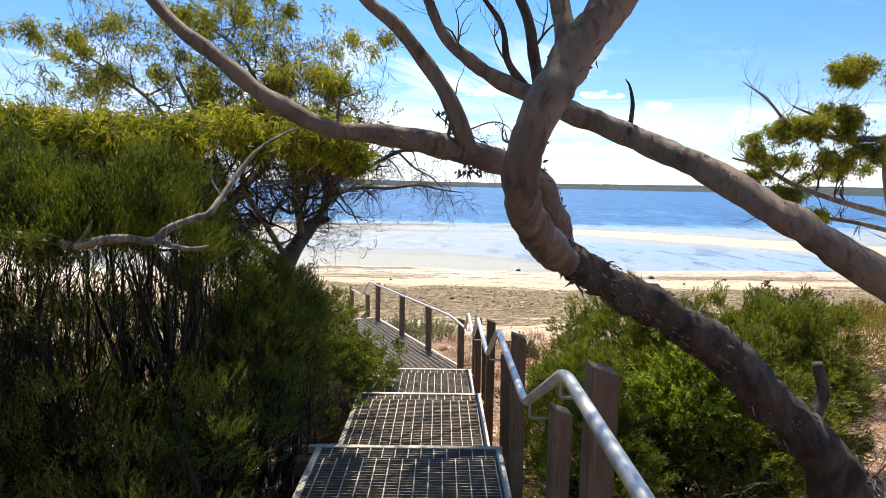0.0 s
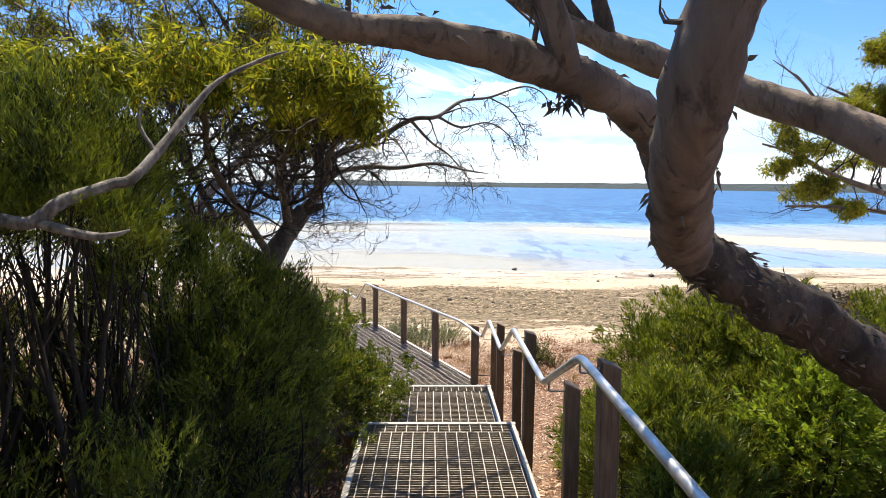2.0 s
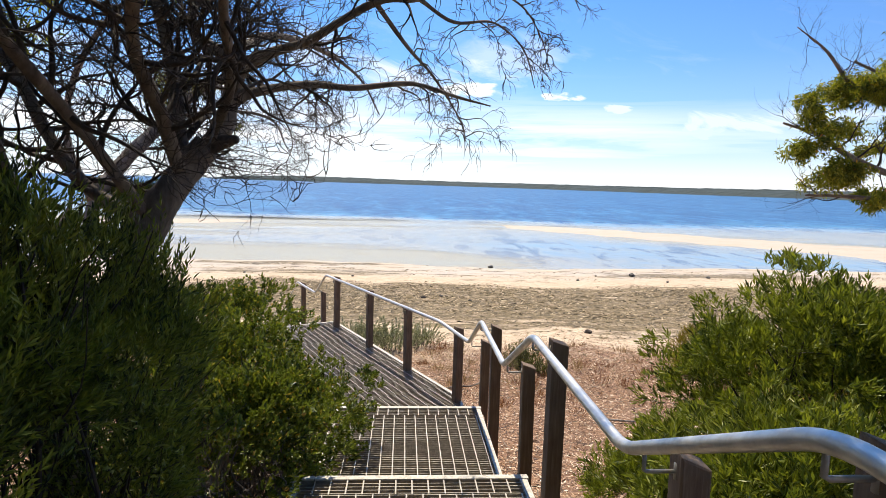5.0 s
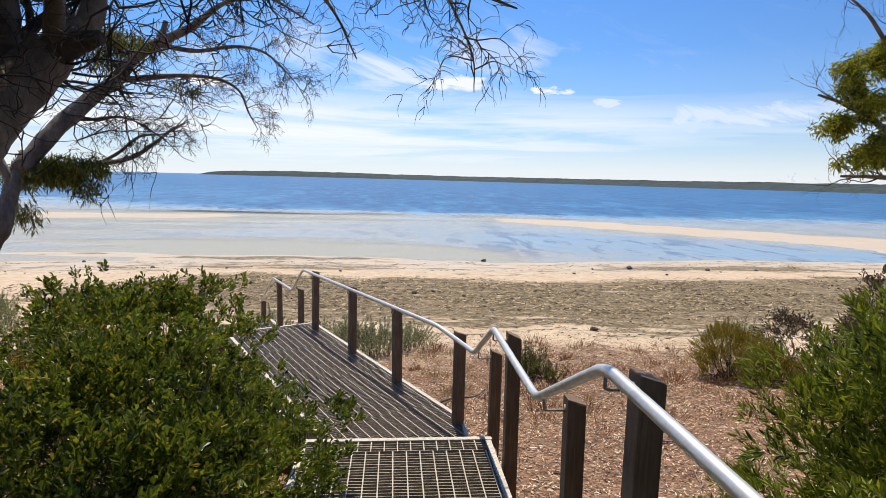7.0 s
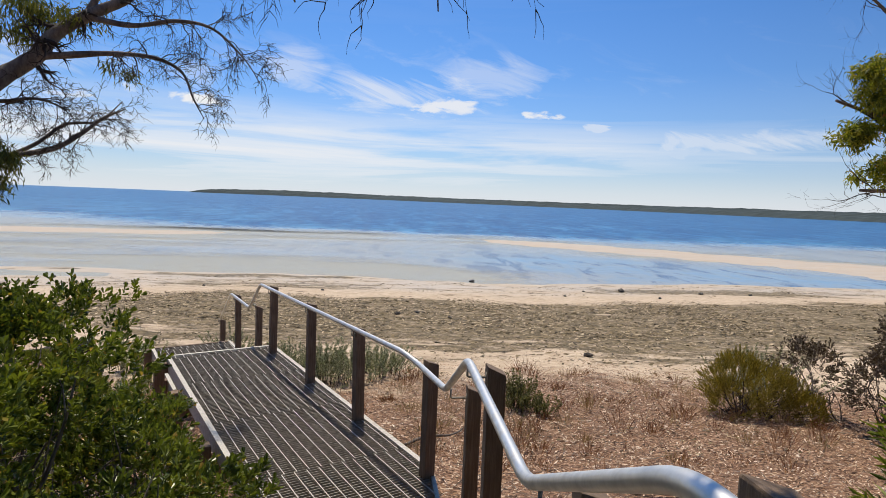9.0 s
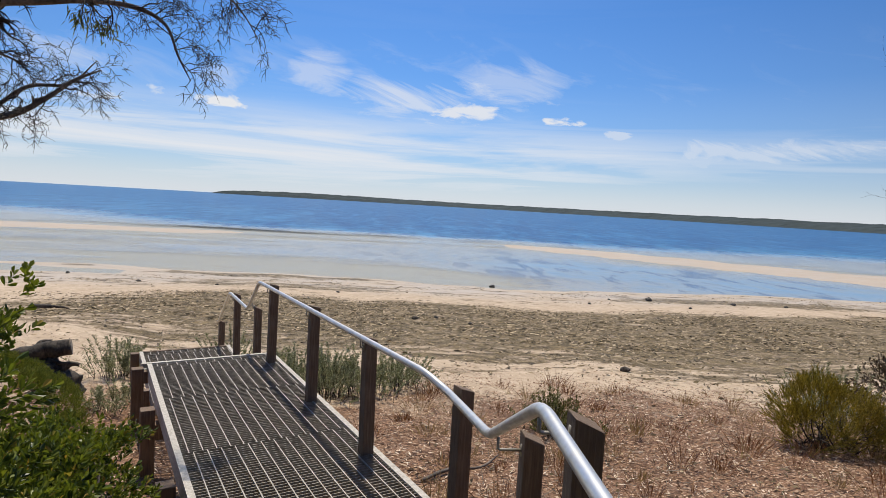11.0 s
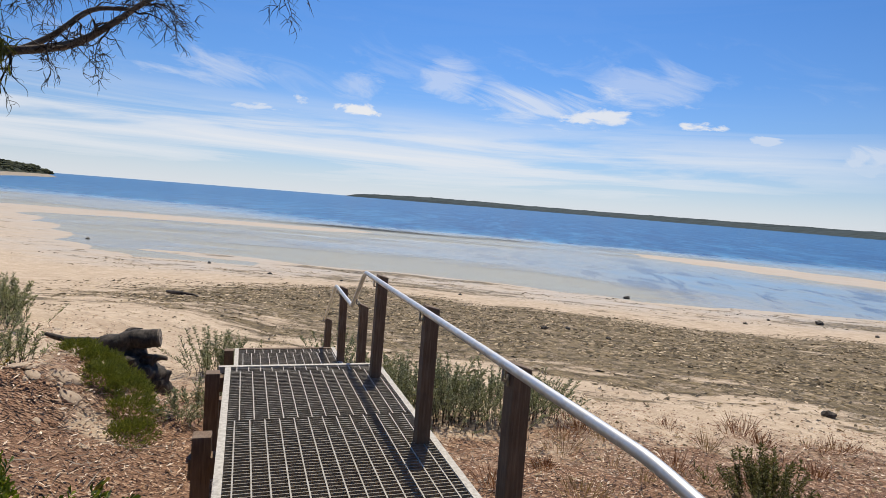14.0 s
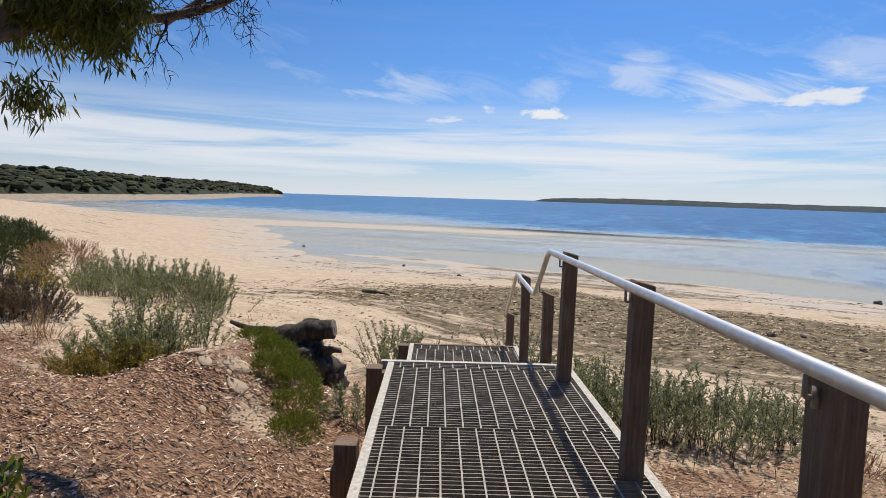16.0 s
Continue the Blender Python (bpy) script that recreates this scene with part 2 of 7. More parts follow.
def water_material():
    m, nt, bsdf = material("sea_water")
    deep = attr(nt, "deep")
    pos = stretched(nt, (0.25, 1.0, 1))
    streak = noise_at(nt, 0.12, 7.0, 0.6, pos, 0.4)
    d = math_node(nt, "ADD", deep, math_node(nt, "MULTIPLY", math_node(nt, "SUBTRACT", streak, 0.5), 0.5))
    col = ramp(nt, d, [(0.04, (0.52, 0.52, 0.5)), (0.2, (0.33, 0.385, 0.43)), (0.34, (0.2, 0.3, 0.4)), (0.48, (0.045, 0.16, 0.31)), (0.85, (0.01, 0.09, 0.24))])
    chop = math_node(nt, "ADD", math_node(nt, "MULTIPLY", noise_at(nt, 1.0, 4.0, 0.7, stretched(nt, (0.45, 0.16, 1)), 0.3), 0.55), math_node(nt, "MULTIPLY", noise_at(nt, 1.0, 4.0, 0.7, stretched(nt, (0.16, 0.035, 1)), 0.3), 0.45))
    col = mix_rgb(nt, math_node(nt, "MULTIPLY", ramp(nt, chop, [(0.43, 0.9), (0.5, 0.0)]), ramp(nt, deep, [(0.0, 0.25), (0.5, 1.0)])), col, (0.004, 0.05, 0.17))
    col = mix_rgb(nt, math_node(nt, "MULTIPLY", ramp(nt, chop, [(0.51, 0.0), (0.59, 0.7)]), ramp(nt, deep, [(0.0, 0.1), (0.5, 0.8)])), col, (0.1, 0.3, 0.52))
    nt.links.new(col, bsdf.inputs["Base Color"])
    bsdf.inputs["Specular IOR Level"].default_value = 0.3
    rip = noise_at(nt, 1.6, 5.0, 0.6, stretched(nt, (0.5, 1.0, 1)))
    swell = noise_at(nt, 0.22, 4.0, 0.55, stretched(nt, (0.35, 1.0, 1)))
    nt.links.new(ramp(nt, deep, [(0.0, 0.16), (0.6, 0.3)]), bsdf.inputs["Roughness"])
    bsdf.inputs["IOR"].default_value = 1.33
    h = math_node(nt, "ADD", rip, math_node(nt, "MULTIPLY", swell, 2.5))
    b = add(nt, "ShaderNodeBump", Distance=0.25)
    nt.links.new(math_node(nt, "ADD", math_node(nt, "MULTIPLY", deep, 0.55), 0.05), b.inputs["Strength"])
    nt.links.new(h, b.inputs["Height"])
    nt.links.new(b.outputs[0], bsdf.inputs["Normal"])
    # the thin sheet of water over the flats lets the sand show
    tr = nt.nodes.new("ShaderNodeBsdfTransparent")
    tr.inputs[0].default_value = (0.86, 0.93, 0.97, 1)
    mx = nt.nodes.new("ShaderNodeMixShader")
    nt.links.new(ramp(nt, d, [(0.0, 0.15), (0.08, 0.7), (0.3, 1.0)]), mx.inputs[0])
    nt.links.new(tr.outputs[0], mx.inputs[1])
    nt.links.new(bsdf.outputs[0], mx.inputs[2])
    nt.links.new(mx.outputs[0], nt.nodes["Material Output"].inputs[0])
    return m


def far_scrub_material(name, stops):
    m, nt, bsdf = material(name)
    n = noise_at(nt, 0.09, 10.0, 0.8)
    nt.links.new(ramp(nt, n, stops), bsdf.inputs["Base Color"])
    bsdf.inputs["Roughness"].default_value = 0.95
    return m


def plain_noise_material(name, stops, scale=12.0, rough=0.9, relief=0.01):
    m, nt, bsdf = material(name)
    n = noise_at(nt, scale, 7.0, 0.68)
    nt.links.new(ramp(nt, n, stops), bsdf.inputs["Base Color"])
    bsdf.inputs["Roughness"].default_value = rough
    bump(nt, bsdf, n, 0.8, relief)
    return m


def chip_material(name, stops):
    m, nt, bsdf = material(name)
    geo = nt.nodes.new("ShaderNodeNewGeometry")
    nt.links.new(ramp(nt, geo.outputs["Random Per Island"], stops), bsdf.inputs["Base Color"])
    bsdf.inputs["Roughness"].default_value = 0.85
    return m


TIMBER, BEAM = timber_material(), beam_material()
GALV = steel_material("galvanised_grating", (0.3, 0.27, 0.225), (0.48, 0.44, 0.375), 0.5, 0.3)
# Weathered bars, darker still with the shade of their sides in the colour.
GALV_BAR = steel_material("weathered_shaded_bars", (0.2, 0.175, 0.14), (0.36, 0.32, 0.26), 0.6, 0.25)
TUBE = steel_material("aluminium_tube", (0.6, 0.585, 0.56), (0.76, 0.745, 0.715), 0.44, 0.8)
def gum_bark():
    m, nt, bsdf = material("smooth_gum_bark")
    v = stretched(nt, (1, 1, 0.6))
    big = noise_at(nt, 2.6, 6.0, 0.6, v, 0.8)
    streak = noise_at(nt, 9.0, 7.0, 0.7, stretched(nt, (1.6, 1.6, 0.5)), 1.2)
    fine = noise_at(nt, 60.0, 5.0, 0.7, v)
    col = ramp(nt, big, [(0.3, (0.075, 0.055, 0.044)), (0.43, (0.15, 0.115, 0.094)), (0.58, (0.255, 0.205, 0.17)), (0.74, (0.2, 0.14, 0.104))])
    col = mix_rgb(nt, ramp(nt, streak, [(0.5, 0.0), (0.64, 0.8)]), col, (0.085, 0.065, 0.054))
    col = mix_rgb(nt, ramp(nt, fine, [(0.34, 0.5), (0.5, 0.0)]), col, (0.17, 0.13, 0.11))
    vor = nt.nodes.new("ShaderNodeTexVoronoi")
    vor.inputs["Scale"].default_value = 5.0
    nt.links.new(v, vor.inputs["Vector"])
    knots = ramp(nt, vor.outputs["Distance"], [(0.07, 1.0), (0.16, 0.0)])
    col = mix_rgb(nt, math_node(nt, "MULTIPLY", knots, 0.8), col, (0.06, 0.045, 0.038))
    nt.links.new(col, bsdf.inputs["Base Color"])
    bsdf.inputs["Roughness"].default_value = 0.8
    h = math_node(nt, "ADD", math_node(nt, "MULTIPLY", big, 0.8), math_node(nt, "MULTIPLY", fine, 0.25))
    h = math_node(nt, "SUBTRACT", h, math_node(nt, "MULTIPLY", ramp(nt, streak, [(0.55, 0.0), (0.7, 1.0)]), 0.35))
    bump(nt, bsdf, math_node(nt, "SUBTRACT", h, math_node(nt, "MULTIPLY", knots, 0.5)), 0.8, 0.02)
    return m


BARK_GUM = gum_bark()
BARK_ROUGH = bark_material("rough_dark_bark", (0.035, 0.027, 0.022), (0.125, 0.097, 0.08), 9.0)
BARK_DARK = bark_material("mallee_bark", (0.09, 0.073, 0.062), (0.27, 0.225, 0.19), 4.0)
# Near-black tones: the shade inside the shrub is put into the stem colour.
SHADED_HEATH_BARK = bark_material("shaded_heath_stems", (0.018, 0.014, 0.011), (0.05, 0.038, 0.03), 8.0)
DEADWOOD = bark_material("silver_deadwood", (0.07, 0.058, 0.05), (0.42, 0.385, 0.35), 14.0)
DRIFTWOOD = bark_material("dark_driftwood", (0.022, 0.018, 0.015), (0.12, 0.095, 0.075), 11.0)
SAWN = plain_noise_material("sawn_log_end", [(0.35, (0.18, 0.14, 0.105)), (0.65, (0.36, 0.3, 0.24))], 9.0)
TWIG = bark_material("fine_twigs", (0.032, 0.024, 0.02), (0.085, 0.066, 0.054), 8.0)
SHORE_LEAF = leaf_material("shoreline_gum_leaves", [(0.0, (0.045, 0.055, 0.018)), (0.6, (0.12, 0.135, 0.035)), (1.0, (0.26, 0.25, 0.06))], 0.4, lush=(0.2, 0.2, 0.04))
GUM_LEAF = leaf_material("gum_leaves", [(0.0, (0.045, 0.066, 0.016)), (0.5, (0.13, 0.16, 0.026)), (0.9, (0.36, 0.35, 0.045)), (0.985, (0.52, 0.42, 0.06)), (1.0, (0.5, 0.18, 0.04))], 0.55, lush=(0.36, 0.35, 0.04), tufts=3.5, share=0.6)
HEATH_LEAF = leaf_material("heath_leaves", [(0.0, (0.01, 0.019, 0.007)), (0.5, (0.04, 0.064, 0.015)), (1.0, (0.19, 0.23, 0.036))], 0.2, lush=(0.31, 0.36, 0.045), tufts=6.0, share=0.62)
ROUND_LEAF = leaf_material("coastal_shrub_leaves", [(0.0, (0.028, 0.044, 0.013)), (0.5, (0.088, 0.122, 0.025)), (0.92, (0.22, 0.25, 0.045)), (1.0, (0.46, 0.27, 0.08))], 0.36, 0.33, lush=(0.25, 0.28, 0.04), tufts=4.0, share=0.55)
MAT_LEAF = leaf_material("creeper_leaves", [(0.0, (0.08, 0.1, 0.022)), (0.6, (0.17, 0.19, 0.04)), (1.0, (0.3, 0.29, 0.07))], 0.35, 0.6)
SCRUB_LEAF = leaf_material("dune_shrub_leaves", [(0.0, (0.035, 0.05, 0.02)), (0.6, (0.075, 0.095, 0.035)), (1.0, (0.14, 0.15, 0.06))], 0.2, 0.6)
WATTLE_LEAF = leaf_material("wattle_leaves", [(0.0, (0.032, 0.046, 0.011)), (0.5, (0.12, 0.15, 0.024)), (1.0, (0.3, 0.32, 0.052))], 0.36, 0.42, lush=(0.25, 0.28, 0.036), tufts=3.6, share=0.55)
LIME_LEAF = leaf_material("lime_leaves", [(0.0, (0.1, 0.17, 0.02)), (1.0, (0.3, 0.36, 0.05))], 0.45)
SALT_LEAF = leaf_material("saltbush_leaves", [(0.0, (0.14, 0.15, 0.1)), (0.6, (0.28, 0.295, 0.21)), (1.0, (0.48, 0.48, 0.36))], 0.3, 0.7)
OLIVE_LEAF = leaf_material("olive_leaves", [(0.0, (0.1, 0.082, 0.02)), (0.6, (0.25, 0.195, 0.04)), (1.0, (0.42, 0.31, 0.075))], 0.35, 0.6)
DRY_LEAF = leaf_material("dry_grass", [(0.0, (0.2, 0.12, 0.07)), (0.6, (0.34, 0.225, 0.135)), (1.0, (0.47, 0.35, 0.22))], 0.25, 0.8)
RUSSET_LEAF = leaf_material("russet_stalks", [(0.0, (0.1, 0.045, 0.028)), (0.6, (0.24, 0.1, 0.06)), (1.0, (0.38, 0.2, 0.11))], 0.25, 0.8)
GREY_LEAF = leaf_material("dry_shrub_leaves", [(0.0, (0.07, 0.05, 0.04)), (0.6, (0.15, 0.11, 0.085)), (1.0, (0.25, 0.195, 0.15))], 0.15, 0.8)
LITTER = chip_material("fallen_leaves", [(0.0, (0.045, 0.023, 0.014)), (0.35, (0.19, 0.095, 0.053)), (0.6, (0.41, 0.24, 0.14)), (0.8, (0.62, 0.45, 0.31)), (1.0, (0.82, 0.69, 0.55))])
WRACK = chip_material("dead_sea_weed", [(0.0, (0.038, 0.027, 0.013)), (0.45, (0.135, 0.098, 0.046)), (0.75, (0.3, 0.22, 0.118)), (1.0, (0.64, 0.5, 0.33))])
ROCK = plain_noise_material("dark_wet_rock", [(0.3, (0.025, 0.022, 0.02)), (0.7, (0.09, 0.08, 0.07))], 7.0, 0.7, 0.03)
GROUND, WATER = ground_material(), water_material()
SCRUB = far_scrub_material("headland_scrub", [(0.36, (0.005, 0.008, 0.004)), (0.5, (0.018, 0.025, 0.009)), (0.66, (0.05, 0.054, 0.02))])
CANOPY = leaf_material("headland_canopy", [(0.0, (0.012, 0.017, 0.007)), (0.6, (0.035, 0.042, 0.014)), (1.0, (0.085, 0.085, 0.03))], 0.0, 0.9, tufts=0.02, share=0.2)
ISLE = far_scrub_material("far_island_scrub", [(0.34, (0.016, 0.03, 0.034)), (0.66, (0.046, 0.064, 0.064))])
SANDSTONE = plain_noise_material("shore_rock", [(0.3, (0.2, 0.16, 0.12)), (0.7, (0.45, 0.37, 0.28))], 0.8, 0.9, 0.3)


# ---- mesh helpers ----
def mesh_from(name, verts, faces, mat, smooth=False):
    me = bpy.data.meshes.new(name)
    me.from_pydata([tuple(v) for v in verts], [], faces)
    me.materials.append(mat)
    if smooth:
        me.polygons.foreach_set("use_smooth", [True] * len(me.polygons))
    me.update()
    return me


def quick_mesh(name, verts, quads, mat, smooth=False):
    """A mesh from number arrays: verts (n, 3), quads (m, 4)."""
    me = bpy.data.meshes.new(name)
    verts, quads = np.asarray(verts, np.float32), np.asarray(quads, np.int32)
    me.vertices.add(len(verts))
    me.vertices.foreach_set("co", verts.ravel())
    me.loops.add(quads.size)
    me.loops.foreach_set("vertex_index", quads.ravel())
    me.polygons.add(len(quads))
    me.polygons.foreach_set("loop_start", np.arange(0, quads.size, quads.shape[1], dtype=np.int32))
    me.polygons.foreach_set("use_smooth", np.full(len(quads), smooth))
    me.materials.append(mat)
    me.update(calc_edges=True)
    return me


def child(name, me, parent, label=""):
    ob = new(name, me)
    ob.parent = parent
    if label:
        ob["label"] = label
    if name in ("foliage", "inner_growth", "stem_mass", "twig_mass", "crown", "grass_clump", "peeling_bark"):
        ob["kind"] = "stuff"
    return ob


def thing(name, label, category, at=(0, 0, 0), group="", kind=""):
    ob = new(name)
    ob.location = at
    ob.empty_display_size = 0.1
    return tagged(ob, label, category, group, kind)


class Boxes:
    """Collects bevel-free boxes and prisms for one mesh."""

    def __init__(self):
        self.v, self.f = [], []

    def box(self, lo, hi, m=None):
        n = len(self.v)
        for x in (lo[0], hi[0]):
            for y in (lo[1], hi[1]):
                for z in (lo[2], hi[2]):
                    p = Vector((x, y, z))
                    self.v.append(m @ p if m else p)
        for q in ((0, 1, 3, 2), (4, 6, 7, 5), (0, 4, 5, 1), (2, 3, 7, 6), (0, 2, 6, 4), (1, 5, 7, 3)):
            self.f.append(tuple(n + i for i in q))

    def bar(self, a, b, width, top, depth):
        """A flat bar on edge from a to b (plan points), its top at height top."""
        a, b = Vector((a[0], a[1])), Vector((b[0], b[1]))
        d = b - a
        if d.length < 1e-4:
            return
        s = Vector((-d.y, d.x)).normalized() * width / 2
        n = len(self.v)
        for p in (a - s, a + s, b + s, b - s):
            self.v.append(Vector((p.x, p.y, top - depth)))
            self.v.append(Vector((p.x, p.y, top)))
        for q in ((0, 2, 4, 6), (1, 7, 5, 3), (0, 1, 3, 2), (2, 3, 5, 4), (4, 5, 7, 6), (6, 7, 1, 0)):
            self.f.append(tuple(n + i for i in q))

    def mesh(self, name, mat):
        return mesh_from(name, self.v, self.f, mat)


def bevelled_box(name, lo, hi, mat, bevel=0.006, jitter=0.0, top_slope=0.0):
    bm = bmesh.new()
    bmesh.ops.create_cube(bm, size=1)
    for v in bm.verts:
        for i in range(3):
            v.co[i] = lo[i] + (v.co[i] + 0.5) * (hi[i] - lo[i])
    if top_slope:
        for v in bm.verts:
            if v.co.z > (lo[2] + hi[2]) / 2:
                v.co.z -= top_slope * (v.co.x - lo[0]) / (hi[0] - lo[0])
    bmesh.ops.bevel(bm, geom=bm.edges[:], offset=bevel, segments=2, affect="EDGES", profile=0.6)
    if jitter:
        for v in bm.verts:
            v.co += Vector((random.uniform(-1, 1), random.uniform(-1, 1), 0)) * jitter
    me = bpy.data.meshes.new(name)
    bm.to_mesh(me)
    bm.free()
    me.materials.append(mat)
    return me


def spline(points, steps):
    """Catmull-Rom through points (x, y, z, radius)."""
    p = np.asarray(points, float)
    p = np.vstack([2 * p[0] - p[1], p, 2 * p[-1] - p[-2]])
    out = []
    for i in range(1, len(p) - 2):
        for k in range(steps):
            t = k / steps
            out.append(0.5 * ((2 * p[i]) + (p[i + 1] - p[i - 1]) * t + (2 * p[i - 1] - 5 * p[i] + 4 * p[i + 1] - p[i + 2]) * t * t
                              + (3 * p[i] - p[i - 1] - 3 * p[i + 1] + p[i + 2]) * t ** 3))
    out.append(p[-2])
    return np.array(out)


class Tubes:
    """Collects many tapering tubes for one mesh."""

    def __init__(self):
        self.v, self.q, self.n = [], [], 0

    def tube(self, path, sides=6, lump=0.0, close=True):
        path = np.asarray(path, float)
        c, r = path[:, :3], path[:, 3]
        t = np.gradient(c, axis=0)
        t /= np.linalg.norm(t, axis=1, keepdims=True) + 1e-9
        ref = np.array([0.0, 0.0, 1.0]) if abs(t[0, 2]) < 0.9 else np.array([1.0, 0, 0])
        u = np.cross(t[0], ref)
        u /= np.linalg.norm(u)
        ang = np.arange(sides) * 2 * np.pi / sides
        rings = []
        for i in range(len(c)):
            u = u - t[i] * (u @ t[i])
            u /= np.linalg.norm(u) + 1e-9
            w = np.cross(t[i], u)
            rr = np.full(sides, r[i])
            if lump:
                for s in range(sides):
                    p = c[i] + (np.cos(ang[s]) * u + np.sin(ang[s]) * w) * r[i]
                    rr[s] *= 1 + lump * noise.fractal(Vector(p * 5.0), 0.8, 2.0, 4)
            rings.append(c[i] + (np.cos(ang)[:, None] * u + np.sin(ang)[:, None] * w) * rr[:, None])
        ring = np.concatenate(rings)
        i = np.arange(len(c) - 1)[:, None] * sides
        s = np.arange(sides)[None, :]
        s2 = (s + 1) % sides
        q = np.stack([i + s, i + s2, i + sides + s2, i + sides + s], -1).reshape(-1, 4) + self.n
        self.v.append(ring)
        self.q.append(q)
        self.n += len(ring)
        if close and sides % 2 == 0:
            start = self.n - len(ring)
            for k in (0, len(c) - 1):
                ids = start + k * sides + np.arange(sides)
                self.v.append(c[k][None, :])
                fan = np.stack([np.full(sides // 2, self.n), ids[0::2], ids[1::2], np.roll(ids, -2)[0::2]], -1)
                self.q.append(fan if k else fan[:, ::-1])
                self.n += 1

    def mesh(self, name, mat, smooth=True):
        v = np.concatenate(self.v)
        me = quick_mesh(name, v, np.concatenate(self.q), mat, smooth)
        return me


# ---- the lie of the land ----
SEA = -4.0
PROFILE_Y = [-4600, -60, -6, 0, 2, 4, 6, 8, 10, 12, 14, 17, 22, 28, 33, 36.5, 40.5, 50, 75, 110, 200, 600, 5000]
PROFILE_Z = [4, 2.2, 0.6, 0.3, 0.05, -0.4, -0.84, -1.25, -1.56, -1.78, -1.97, -2.3, -2.74, -3.25, -3.74, -3.92, -4.0, -4.05, -4.1, -4.6, -6, -9, -12]


def shore_shift(x):
    """How much further out than at the stairs the waterline lies."""
    left = np.interp(x, [-600, -300, -154, -99, -75, -60, -42, -30, -24, -16, -6], [62, 57, 50, 32, 30, 27, 11, 1.5, -2.0, -2.4, 0])
    right = np.maximum(0.0, x - 20.0)
    return left + (0.9 * np.sin(x * 0.19 + 3.4) + 0.35 * np.sin(x * 0.63) + 0.2 * np.sin(x * 1.7 + 1)) * np.clip(1 - np.abs(x) / 120, 0, 1) + 0.05 * right


def smooth(a, b, v):
    t = np.clip((v - a) / (b - a), 0, 1)
    return t * t * (3 - 2 * t)


def hump(x, y, cx, cy, sx, sy, h):
    return h * np.exp(-((x - cx) / sx) ** 2 - ((y - cy) / sy) ** 2)


def wobble(x, y):
    return (np.sin(x * 1.7 + 1.3 * np.sin(y * 0.9)) + np.sin(y * 2.1 + 1.1 * np.sin(x * 1.3 + 2)) + 0.6 * np.sin(x * 4.3 - y * 3.1) + 0.5 * np.sin(x * 7.1 + y * 6.3 + 1)) / 3


def segment_distance(x, y, a, b):
    ax, ay, bx, by = *a, *b
    t = np.clip(((x - ax) * (bx - ax) + (y - ay) * (by - ay)) / ((bx - ax) ** 2 + (by - ay) ** 2), 0, 1)
    return np.hypot(x - ax - t * (bx - ax), y - ay - t * (by - ay))


def land(x, y):
    x, y = np.asarray(x, float), np.asarray(y, float)
    ye = y - shore_shift(x)
    z = np.interp(ye, PROFILE_Y, PROFILE_Z)
    dry = smooth(41, 32, ye)
    z = z + dry * 0.05 * wobble(x, y) * smooth(30, 8, ye) + dry * 0.018 * wobble(x * 3.1, y * 3.3)
    z = z + hump(x, y, -4.1, 12.3, 0.85, 0.75, 0.46) + hump(x, y, -4.6, 10.9, 1.6, 1.0, 0.35) + hump(x, y, -4.5, 13.0, 0.6, 0.45, 0.36) + 0.05 * wobble(x * 2.3, y * 2.7) * smooth(-2.4, -3.2, x) * smooth(14, 13, y)
    z = z + 0.5 * smooth(-4.5, -9, x) * smooth(24, 13, ye)
    for cx, cy, sx, sy in ((-12.6, 40.2, 1.8, 0.8), (-7.6, 40.4, 2.6, 0.8), (-2.6, 40.4, 1.6, 0.6), (15.5, 36.8, 3.0, 0.9), (22, 36.5, 5.0, 1.6), (-19, 41.5, 3.0, 0.8)):
        z = z + hump(x, y, cx, cy, sx, sy, 0.09)
    # sand bars that just clear the water
    bar1 = segment_distance(x, y, (14, 80), (50, 50))
    bar2 = segment_distance(x, y, (50, 50), (120, 22))
    bar3 = segment_distance(x, y, (-66, 68), (-24, 77))
    bar4 = segment_distance(x, y, (-24, 77), (-4, 82))
    edge = 1.3 * wobble(x * 0.35, y * 0.5)
    for d, w, h in ((bar1, 4.6, 0.17), (bar2, 5.5, 0.2), (bar3, 4.0, 0.16), (bar4, 2.6, 0.12)):
        z = z + h * smooth(w + 4.5, w - 3.5, d + edge) * smooth(30, 40, ye)
    return z


def land_at(x, y):
    return float(land(x, y))


def axis(parts):
    out = []
    for a, b, step in parts:
        out += list(np.arange(a, b, step))
    return np.array(out + [parts[-1][1]])


